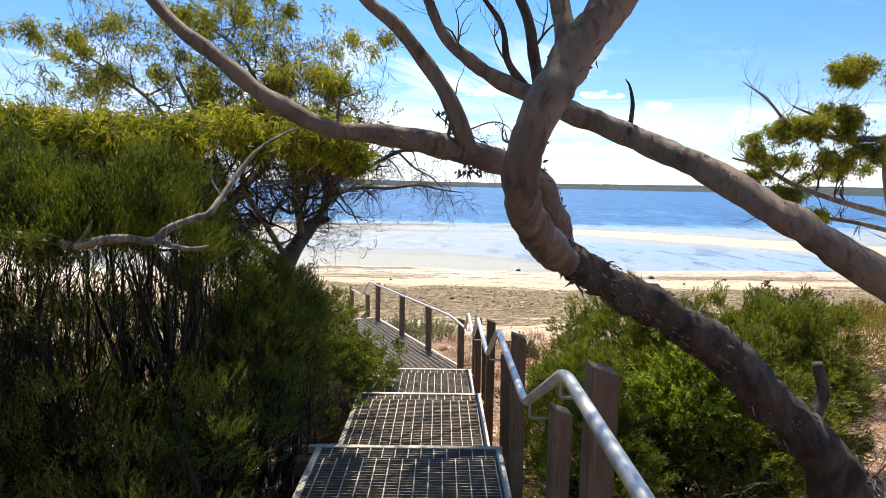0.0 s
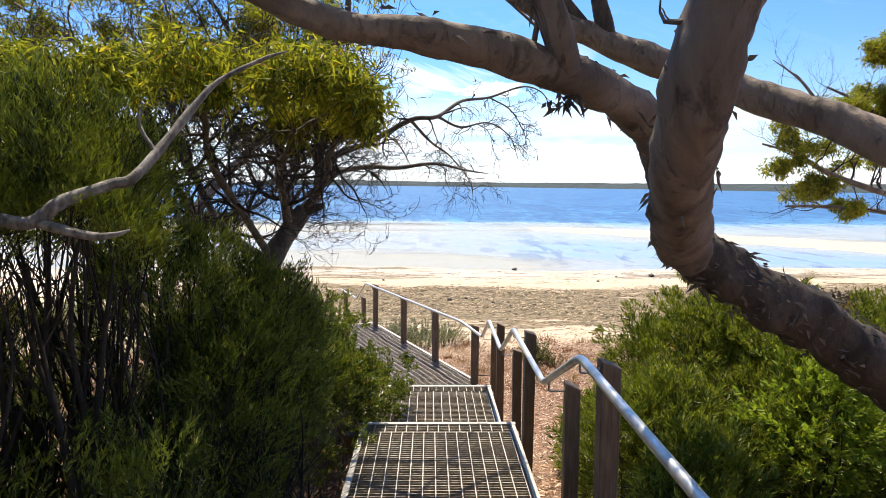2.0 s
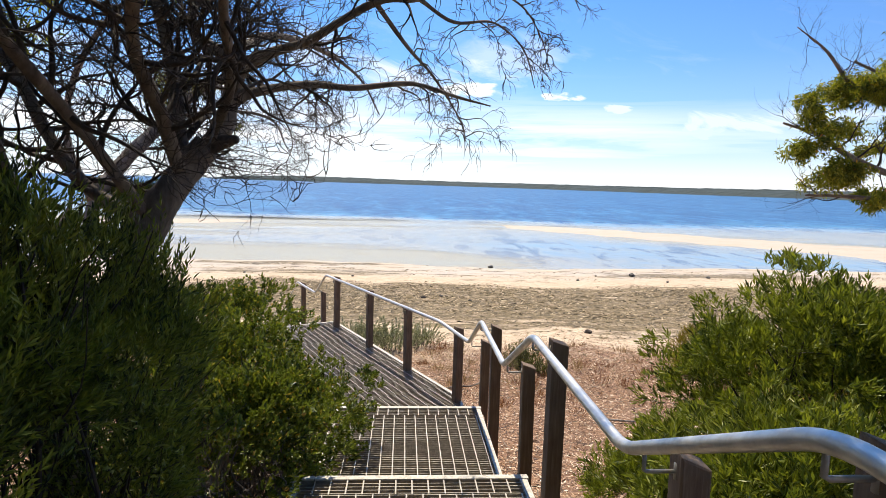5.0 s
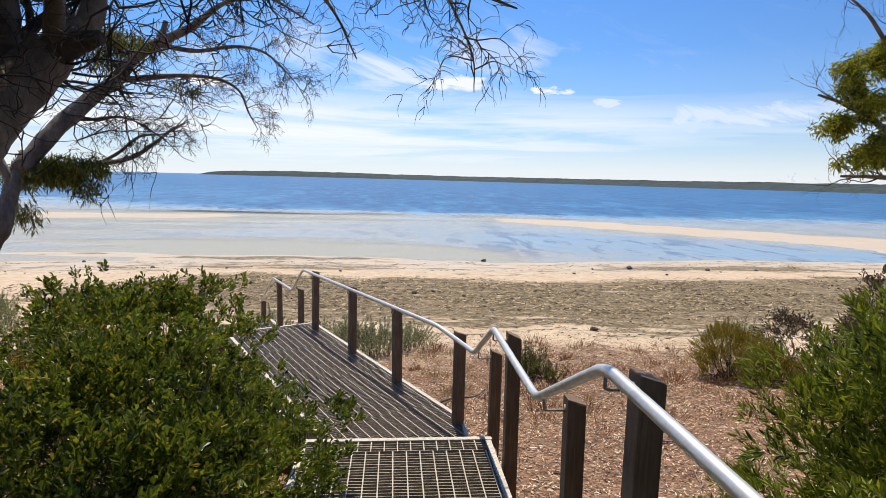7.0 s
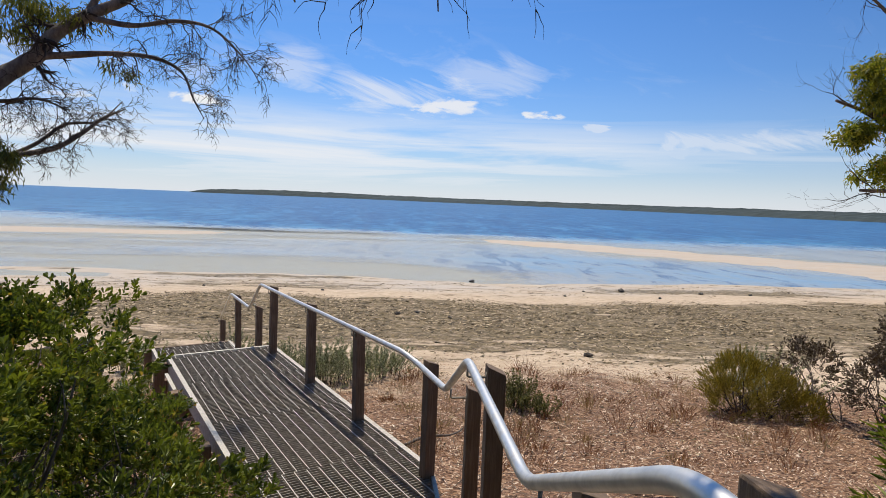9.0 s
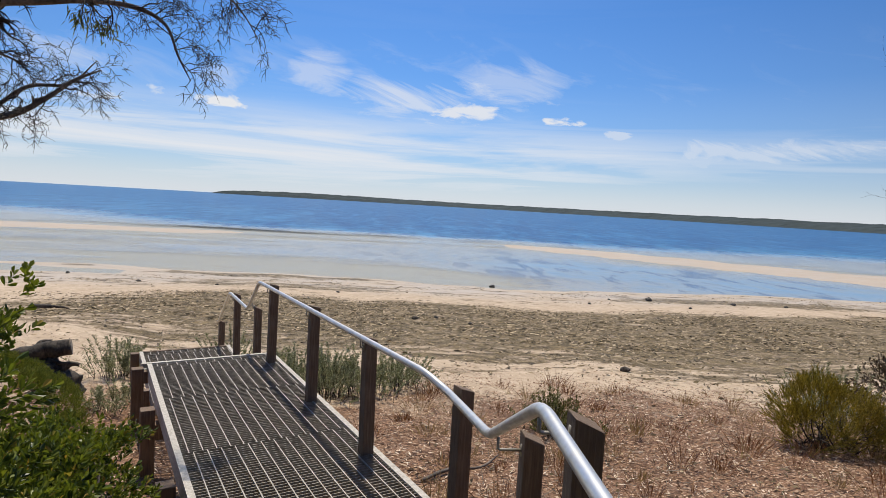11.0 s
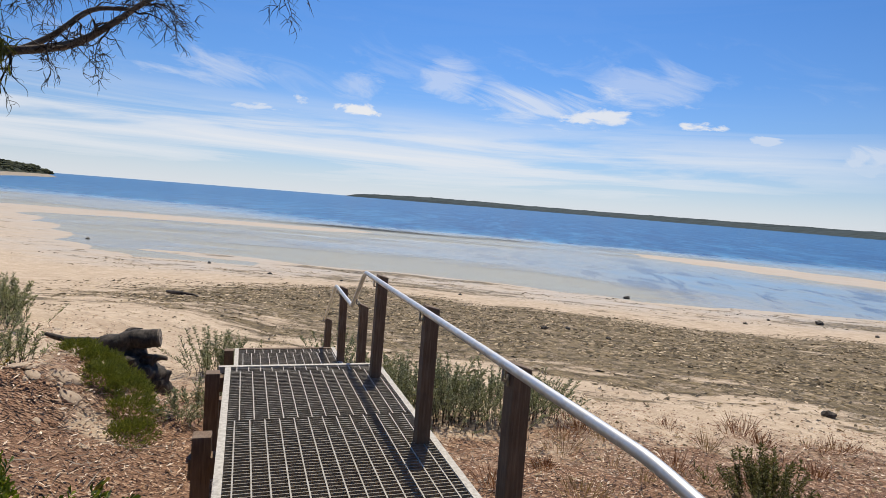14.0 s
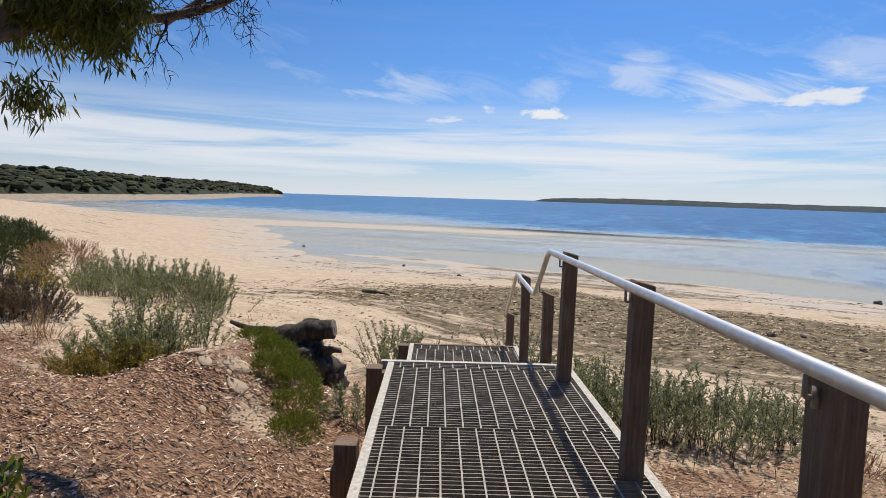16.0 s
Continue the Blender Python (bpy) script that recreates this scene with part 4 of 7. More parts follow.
def leaf_mesh(name, base, axis_dir, length, width, mat, rng, droop=0.0, broad=False):
    """One bent diamond a leaf, or a broad blade folded along its midrib: base points, directions, lengths and widths."""
    n = len(base)
    d = unit(axis_dir)
    side = unit(np.cross(d, unit(rng.normal(size=(n, 3)))))
    up = np.cross(side, d)
    length, width = np.broadcast_to(length, n)[:, None], np.broadcast_to(width, n)[:, None]
    tip = base + d * length - np.array([0, 0, 1.0]) * droop * length
    lift = up * width * 0.25
    if broad:
        low, high = base + d * length * 0.4 + lift, base + d * length * 0.78 + lift
        v = np.stack([base, low + side * width * 0.36, high + side * width * 0.46, tip, high - side * width * 0.46, low - side * width * 0.36], 1).reshape(-1, 3)
        k = np.arange(n)[:, None] * 6
        q = np.concatenate([k + np.array([[0, 1, 2, 3]]), k + np.array([[0, 3, 4, 5]])])
        return quick_mesh(name, v, q, mat, False)
    mid = base + d * length * 0.45
    v = np.stack([base, mid + side * width / 2 + lift, tip, mid - side * width / 2 + lift], 1).reshape(-1, 3)
    q = np.arange(n * 4).reshape(-1, 4)
    return quick_mesh(name, v, q, mat, False)


def lump_noise(p, s):
    x, y, z = p[:, 0] * s, p[:, 1] * s, p[:, 2] * s
    return (np.sin(x * 1.9 + 1.7 * np.sin(y * 1.3 + z)) + np.sin(y * 2.3 + 1.5 * np.sin(z * 1.7 + x * 0.7)) + np.sin(z * 2.9 + 1.3 * np.sin(x * 1.1 - y))) / 3


def sprigs(rng, lobes, count, shell=(0.55, 1.04), up=0.55, gap=0.15, gap_scale=3.2, low=-0.75, lumpy=1.0):
    """Places and directions of sprigs on and under the skin of a set of lobes (cx, cy, cz, rx, ry, rz)."""
    lobes = np.asarray(lobes, float)
    area = (lobes[:, 3] * lobes[:, 4] + lobes[:, 4] * lobes[:, 5] + lobes[:, 3] * lobes[:, 5])
    pick = rng.choice(len(lobes), count, p=area / area.sum())
    d = unit(rng.normal(size=(count, 3)))
    d[:, 2] = np.where(d[:, 2] < low, -d[:, 2], d[:, 2])
    rho = shell[0] + (shell[1] - shell[0]) * rng.rand(count) ** 0.55
    c, r = lobes[pick, :3], lobes[pick, 3:6]
    skin = 1 + lumpy * (0.2 * lump_noise(c + d * r, 4.0) + 0.14 * lump_noise(c + d * r, 10.0))
    p = c + d * r * (rho * skin)[:, None]
    keep = lump_noise(p, gap_scale) > -1 + 2 * gap * rng.rand(count) + gap
    # none deep inside another lobe
    for l in lobes:
        q = (p - l[:3]) / l[3:6]
        keep &= (np.linalg.norm(q, axis=1) > shell[0] * 0.8) | (rng.rand(count) < 0.12)
    out = unit(d / r) + np.array([0, 0, up]) + rng.normal(size=(count, 3)) * 0.33
    return p[keep], unit(out[keep])


def sprig_leaves(rng, p, d, per, reach, spread=0.9):
    """Leaves round each sprig's axis, as bases and directions."""
    n = len(p)
    t = (np.arange(per)[None, :] + rng.rand(n, per)) / per
    base = p[:, None, :] + d[:, None, :] * (t * reach)[..., None]
    side = unit(np.cross(np.repeat(d[:, None, :], per, 1), rng.normal(size=(n, per, 3))))
    direction = d[:, None, :] + side * spread * (1.15 - 0.6 * t[..., None])
    return base.reshape(-1, 3), direction.reshape(-1, 3)


def bush(name, label, category, lobes, mat, count, per, reach, length, width, seed, stems=10, stem_mat=None, spread=0.9, up=0.55, gap=0.15, shell=(0.55, 1.04), group="", droop=0.0, low=-0.75, broad=False, lumpy=1.0, tuft=0):
    rng = np.random.RandomState(seed)
    c = np.mean(np.asarray(lobes)[:, :2], 0)
    t = thing(name, label, category, (c[0], c[1], land_at(*c)), group)
    inv = Matrix.Translation((-c[0], -c[1], -t.location.z))
    p, d = sprigs(rng, lobes, count // max(tuft, 1), shell, up, gap, low=low, lumpy=lumpy)
    if tuft:
        p, d = np.repeat(p, tuft, 0), np.repeat(d, tuft, 0)
        p = p + rng.normal(size=p.shape) * reach * 0.42
        d = unit(d + rng.normal(size=d.shape) * 0.3)
    ok = p[:, 2] > land(p[:, 0], p[:, 1]) - 0.01
    p, d = p[ok], d[ok]
    b, dd = sprig_leaves(rng, p, d, per, reach, spread)
    me = leaf_mesh("foliage", b, dd, length * (0.65 + 0.6 * rng.rand(len(b))), width * (0.7 + 0.5 * rng.rand(len(b))), mat, rng, droop, broad)
    me.transform(inv)
    child("foliage", me, t)
    tb = Tubes()
    lob = np.asarray(lobes, float)
    for k in range(stems):
        l = lob[rng.randint(len(lob))]
        foot = np.array([c[0] * 0.35 + l[0] * 0.65, c[1] * 0.35 + l[1] * 0.65, 0]) + np.append(rng.normal(size=2) * 0.18 * l[3], 0)
        foot[2] = land_at(foot[0], foot[1]) - 0.05
        tip = l[:3] + unit(rng.normal(size=3)) * l[3:6] * 0.8
        tip[2] = max(tip[2], foot[2] + 0.15)
        m1 = foot + (tip - foot) * 0.35 + rng.normal(size=3) * 0.08
        m2 = foot + (tip - foot) * 0.7 + rng.normal(size=3) * 0.08
        r = 0.006 + 0.012 * rng.rand() * l[5]
        path = spline([(*foot, r * 1.5), (*m1, r), (*m2, r * 0.7), (*tip, r * 0.25)], 4)
        tb.tube(path, 4, close=False)
        for _ in range(5):
            s = path[rng.randint(3, len(path) - 1)]
            e = s[:3] + (unit(rng.normal(size=3)) + np.array([0, 0, 0.5])) * (0.12 + 0.25 * rng.rand()) * max(l[3], 0.3)
            tb.tube(spline([(*s[:3], s[3] * 0.6), (*((s[:3] + e) / 2 + rng.normal(size=3) * 0.03), s[3] * 0.45), (*e, 0.0015)], 3), 4, close=False)
    if stems:
        me = tb.mesh("stem_mass", stem_mat or TWIG)
        me.transform(inv)
        child("stem_mass", me, t)
    return t


def twigs(tb, tips, rng, start, direction, length, radius, depth, bend=0.35, kids=3, up=0.12, ratio=0.62, droop=0.0, leader=True, fine=0.0018):
    """Grows a crooked branch with side branches; the ends are gathered in tips."""
    n = 5
    p, d = np.array(start, float), unit(np.array(direction, float))
    path = [(*p, radius)]
    for i in range(n):
        d = unit(d + rng.normal(size=3) * bend * 0.5 + np.array([0, 0, up - droop * (i / n)]))
        p = p + d * length / n
        path.append((*p, radius * (1 - 0.72 * (i + 1) / n)))
    path = np.array(path)
    tb.tube(spline(path, 2) if depth > 1 else path, 6 if radius > 0.012 else (4 if radius > 0.004 else 3), close=False)
    if depth == 0:
        tips.append((p, d))
        return
    for k in range(kids):
        i = rng.randint(1, n + 1)
        s, r = path[i, :3], path[i, 3]
        away = unit(np.cross(d, rng.normal(size=3)))
        dd = unit((path[i, :3] - path[i - 1, :3]) / (length / n) * 0.75 + away * (0.55 + 0.4 * rng.rand()))
        twigs(tb, tips, rng, s, dd, length * ratio * (0.75 + 0.5 * rng.rand()), max(r * 0.72, fine), depth - 1, bend, kids, up, ratio, droop, fine=fine)
    if leader:
        twigs(tb, tips, rng, path[-1, :3], d, length * ratio, max(path[-1, 3] * 0.9, fine), depth - 1, bend, kids, up, ratio, droop, fine=fine)


def crown_leaves(rng, centers, per, spread, length, width, mat, hang=0.5):
    c = np.repeat(np.asarray(centers, float), per, 0)
    b = c + rng.normal(size=c.shape) * spread
    d = rng.normal(size=c.shape) * 0.7 + np.array([0, 0, -hang])
    return leaf_mesh("crown", b, d, length * (0.6 + 0.7 * rng.rand(len(b))), width * (0.7 + 0.6 * rng.rand(len(b))), mat, rng, 0.1)


def lobe_points(rng, lobes, n, flat=False):
    lobes = np.asarray(lobes, float)
    vol = lobes[:, 3] * lobes[:, 4] * np.sqrt(lobes[:, 5])
    pick = rng.choice(len(lobes), n, p=vol / vol.sum())
    d = unit(rng.normal(size=(n, 3)))
    d[:, 2] = np.abs(d[:, 2]) * np.where(rng.rand(n) < 0.75, 1, -0.6)
    return lobes[pick, :3] + d * lobes[pick, 3:6] * (0.55 + 0.5 * rng.rand(n))[:, None]


def clump_points(rng, lobes, clumps, per, size):
    """Points in small tufts over the upper skin of a set of lobes."""
    c = lobe_points(rng, lobes, clumps)
    r = size * (0.6 + 0.8 * rng.rand(clumps))
    c, r = np.repeat(c, per, 0), np.repeat(r, per)[:, None]
    d = unit(rng.normal(size=c.shape)) * (1, 1, 0.75)
    return c + d * r * rng.rand(len(c), 1) ** 0.5


def limb_mesh(name, points, mat, sides=14, lump=0.12, steps=9):
    tb = Tubes()
    tb.tube(spline(points, steps), sides, lump)
    return tb.mesh(name, mat)


# the leaning gum over the rail
def near_gum():
    rng = np.random.RandomState(11)
    base = (2.75, 3.95)
    t = thing("gum_tree", "leaning smooth-barked gum tree with crooked bare limbs", "tree", (*base, land_at(*base)))
    inv = Matrix.Translation((-base[0], -base[1], -t.location.z))

    def put(name, me, label="", parent=None):
        me.transform(inv)
        return child(name, me, parent or t, label)

    g = land_at(*base)
    put("trunk", limb_mesh("trunk", [(2.95, 3.9, g - 0.3, 0.26), (2.68, 3.92, -0.02, 0.17), (2.46, 3.95, 0.27, 0.158), (2.19, 4.0, 0.53, 0.148), (1.9, 4.0, 0.83, 0.138), (1.55, 3.98, 1.04, 0.13), (1.15, 3.88, 1.25, 0.122), (0.93, 3.86, 1.37, 0.115), (0.8, 3.84, 1.47, 0.1), (0.74, 3.8, 1.53, 0.08)], BARK_ROUGH, 22, 0.34), "rough dark flaking bark on the lower trunk")
    put("limb", limb_mesh("limb", [(0.82, 3.86, 1.42, 0.085), (0.7, 3.68, 1.5, 0.1), (0.58, 3.45, 1.58, 0.1), (0.47, 3.2, 1.7, 0.095), (0.39, 2.98, 1.84, 0.09), (0.355, 2.86, 1.98, 0.088), (0.385, 2.83, 2.14, 0.088), (0.485, 2.88, 2.33, 0.09), (0.64, 2.99, 2.58, 0.096), (0.86, 3.14, 2.88, 0.098), (1.1, 3.35, 3.3, 0.085), (1.18, 3.45, 4.0, 0.06), (1.0, 3.6, 4.7, 0.045)], BARK_GUM, 22, 0.24), "smooth pinkish grey limb")
    put("limb", limb_mesh("limb", [(0.58, 2.94, 2.48, 0.07), (0.56, 3.06, 2.72, 0.05), (0.5, 3.16, 3.0, 0.042), (0.35, 3.3, 3.5, 0.03)], BARK_GUM, 12, 0.15))
    put("limb", limb_mesh("limb", [(0.8, 3.87, 1.42, 0.09), (0.745, 3.86, 1.58, 0.084), (0.705, 3.84, 1.72, 0.08), (0.625, 3.78, 1.88, 0.078), (0.52, 3.68, 1.975, 0.076), (0.33, 3.5, 2.04, 0.07), (0.1, 3.34, 2.085, 0.066), (-0.12, 3.28, 2.14, 0.058), (-0.35, 3.22, 2.165, 0.052), (-0.55, 3.2, 2.18, 0.047), (-0.73, 3.2, 2.245, 0.044), (-0.95, 3.2, 2.37, 0.042), (-1.17, 3.2, 2.55, 0.038), (-1.37, 3.2, 2.7, 0.034), (-1.75, 3.3, 3.1, 0.028)], BARK_GUM, 18, 0.24), "smooth grey limb reaching over the steps")
    put("limb", limb_mesh("limb", [(0.13, 3.34, 2.08, 0.055), (0.1, 3.29, 2.17, 0.05), (0.02, 3.28, 2.36, 0.043), (-0.1, 3.3, 2.54, 0.04), (-0.26, 3.3, 2.73, 0.036), (-0.45, 3.32, 2.9, 0.03), (-0.7, 3.4, 3.3, 0.022)], BARK_GUM, 12, 0.12))
    put("stub", limb_mesh("stub", [(2.5, 3.98, 0.3, 0.06), (2.62, 4.0, 0.52, 0.045), (2.56, 4.0, 0.74, 0.03)], BARK_ROUGH, 8, 0.25), "broken dead stub")
    tb, tips = Tubes(), []
    for s, d, l in (((-1.75, 3.3, 3.1), (-0.6, 0.2, 0.6), 1.0), ((-0.7, 3.4, 3.3), (-0.3, 0.3, 0.7), 0.9), ((1.0, 3.6, 4.7), (-0.3, 0.5, 0.6), 1.4), ((1.2, 3.5, 3.9), (0.5, 0.5, 0.5), 1.3), ((-1.7, 3.3, 3.05), (-0.5, 0.4, 0.5), 1.2), ((1.2, 3.5, 3.7), (-0.8, 0.5, 0.5), 1.4)):
        twigs(tb, tips, rng, s, d, l, 0.025, 2, 0.4, 4, 0.1)
    for s, d, l in (((0.02, 3.3, 2.16), (-0.05, 0.1, 0.6), 0.28), ((-0.55, 3.2, 2.22), (0.05, 0.0, 0.5), 0.22), ((0.33, 2.78, 2.1), (-0.7, 0.5, 0.2), 0.2)):
        twigs(tb, [], rng, s, d, l, 0.01, 1, 0.5, 2, 0.1)
    put("twig_mass", tb.mesh("twig_mass", BARK_DARK))
    # Lobes with y under 1 are unseen, added to block sky light from behind.
    lobes = [(0.3, 4.6, 5.2, 0.9, 1.0, 0.45), (0.1, 6.3, 5.4, 0.8, 0.8, 0.4), (1.2, 3.4, 5.0, 0.9, 0.8, 0.4), (-0.3, 2.3, 4.8, 1.0, 0.9, 0.4), (0.6, 1.0, 4.9, 1.0, 0.9, 0.4), (-1.6, 0.4, 4.6, 1.5, 1.2, 0.5), (-3.6, 0.3, 4.3, 1.6, 1.3, 0.6), (2.3, 0.4, 4.7, 1.6, 1.4, 0.5), (0.0, -2.0, 4.5, 2.0, 1.5, 0.6), (-3.6, -2.0, 3.8, 1.7, 1.6, 1.0), (3.6, -1.6, 3.9, 1.6, 1.6, 1.0)]
    put("crown", crown_leaves(rng, lobe_points(rng, lobes, 3000), 26, 0.16, 0.12, 0.03, GUM_LEAF))
    # strips of peeling bark in clusters, and loose flakes along the trunk
    pos, way = [], []
    for c, n, r in (((0.15, 3.34, 2.0), 34, 0.035), ((0.71, 3.8, 1.5), 60, 0.055), ((0.64, 3.78, 1.68), 26, 0.04), ((0.8, 3.8, 1.4), 40, 0.05), ((0.02, 3.28, 2.3), 16, 0.03), ((0.6, 2.95, 2.5), 30, 0.05), ((1.2, 3.82, 1.2), 30, 0.07)):
        pos.append(np.array(c) + rng.normal(size=(n, 3)) * (r * 0.8, r * 0.45, r * 0.3))
        way.append(rng.normal(size=(n, 3)) * (0.6, 0.4, 0.3) + np.array([-0.2, -0.1, -0.8]))
    for line, n in (([(2.46, 3.95, 0.27, 0.158), (2.19, 4.0, 0.53, 0.148), (1.9, 4.0, 0.83, 0.138), (1.55, 3.98, 1.04, 0.13), (1.15, 3.88, 1.25, 0.122), (0.93, 3.86, 1.37, 0.115), (0.8, 3.84, 1.47, 0.1)], 700),
                    ([(0.47, 3.2, 1.7, 0.095), (0.355, 2.86, 1.98, 0.088), (0.485, 2.88, 2.33, 0.09), (0.64, 2.99, 2.58, 0.096)], 60), ([(0.745, 3.86, 1.58, 0.084), (0.625, 3.78, 1.88, 0.078), (0.33, 3.5, 2.04, 0.07), (-0.12, 3.28, 2.14, 0.058), (-0.73, 3.2, 2.245, 0.044)], 150)):
        sp = spline(line, 12)
        tan = unit(np.gradient(sp[:, :3], axis=0))
        k = rng.randint(len(sp), size=n)
        out = unit(np.cross(tan[k], rng.normal(size=(n, 3))))
        pos.append(sp[k, :3] + out * sp[k, 3:4] * 0.98)
        way.append(tan[k] * rng.choice([-1, 1], size=(n, 1)) + out * 0.25 + rng.normal(size=(n, 3)) * 0.25)
    p, d = np.concatenate(pos), np.concatenate(way)
    put("peeling_bark", leaf_mesh("peeling_bark", p, d, 0.025 + 0.06 * rng.rand(len(p)) ** 2, 0.016, BARK_DARK, rng, 0.15), "peeling dark bark strips")


def second_gum():
    rng = np.random.RandomState(21)
    base = (4.1, 3.3)
    t = thing("gum_tree", "second leaning gum trunk crossing behind the first", "tree", (*base, land_at(*base)))
    inv = Matrix.Translation((-base[0], -base[1], -t.location.z))

    def put(name, me, label=""):
        me.transform(inv)
        return child(name, me, t, label)

    g = land_at(*base)
    put("trunk", limb_mesh("trunk", [(4.2, 3.3, g - 0.2, 0.2), (3.5, 3.6, 0.75, 0.13), (2.95, 3.9, 1.28, 0.115), (2.45, 4.2, 1.68, 0.112), (2.0, 4.62, 2.05, 0.105), (1.56, 5.08, 2.34, 0.098), (1.1, 5.25, 2.54, 0.09), (0.62, 5.38, 2.76, 0.076), (0.25, 5.45, 2.98, 0.062), (-0.05, 5.5, 3.3, 0.05), (-0.3, 5.6, 4.0, 0.036)], BARK_GUM, 18, 0.22), "smooth grey-brown leaning trunk")
    put("limb", limb_mesh("limb", [(0.85, 5.32, 2.68, 0.06), (0.78, 5.35, 3.0, 0.05), (0.7, 5.4, 3.4, 0.042), (0.45, 5.5, 3.9, 0.03)], BARK_ROUGH, 10, 0.15))
    put("limb", limb_mesh("limb", [(0.7, 5.36, 2.77, 0.04), (0.55, 5.4, 3.0, 0.032), (0.5, 5.45, 3.3, 0.026), (0.3, 5.5, 3.6, 0.02)], BARK_ROUGH, 8, 0.15))
    put("stub", limb_mesh("stub", [(1.56, 5.1, 2.44, 0.022), (1.57, 5.1, 2.6, 0.017), (1.54, 5.1, 2.74, 0.01), (1.5, 5.1, 2.8, 0.004)], BARK_ROUGH, 8, 0.15), "broken dead stub")
    tb, tips = Tubes(), []
    for s, d, l in (((0.6, 5.38, 2.85), (-0.2, 0.1, 0.7), 0.5), ((0.3, 5.45, 3.0), (-0.5, 0, 0.5), 0.6), ((0.78, 5.35, 3.1), (0.5, 0.1, 0.5), 0.6), ((-0.1, 5.5, 3.5), (-0.4, 0.1, 0.4), 0.8), ((0.45, 5.5, 3.9), (0.1, 0.3, 0.6), 0.9), ((-0.3, 5.6, 4.0), (-0.4, 0.3, 0.6), 0.9), ((3.0, 3.9, 1.4), (0.3, 0.1, 0.8), 0.5)):
        twigs(tb, tips, rng, s, d, l, 0.014, 2, 0.5, 3, 0.1)
    put("twig_mass", tb.mesh("twig_mass", BARK_DARK))
    lobes = [(0.6, 6.2, 5.0, 1.0, 0.9, 0.4), (2.0, 5.6, 4.8, 1.1, 0.9, 0.4), (3.2, 4.8, 4.7, 1.0, 0.9, 0.4)]
    put("crown", crown_leaves(rng, lobe_points(rng, lobes, 200), 26, 0.13, 0.1, 0.02, GUM_LEAF))


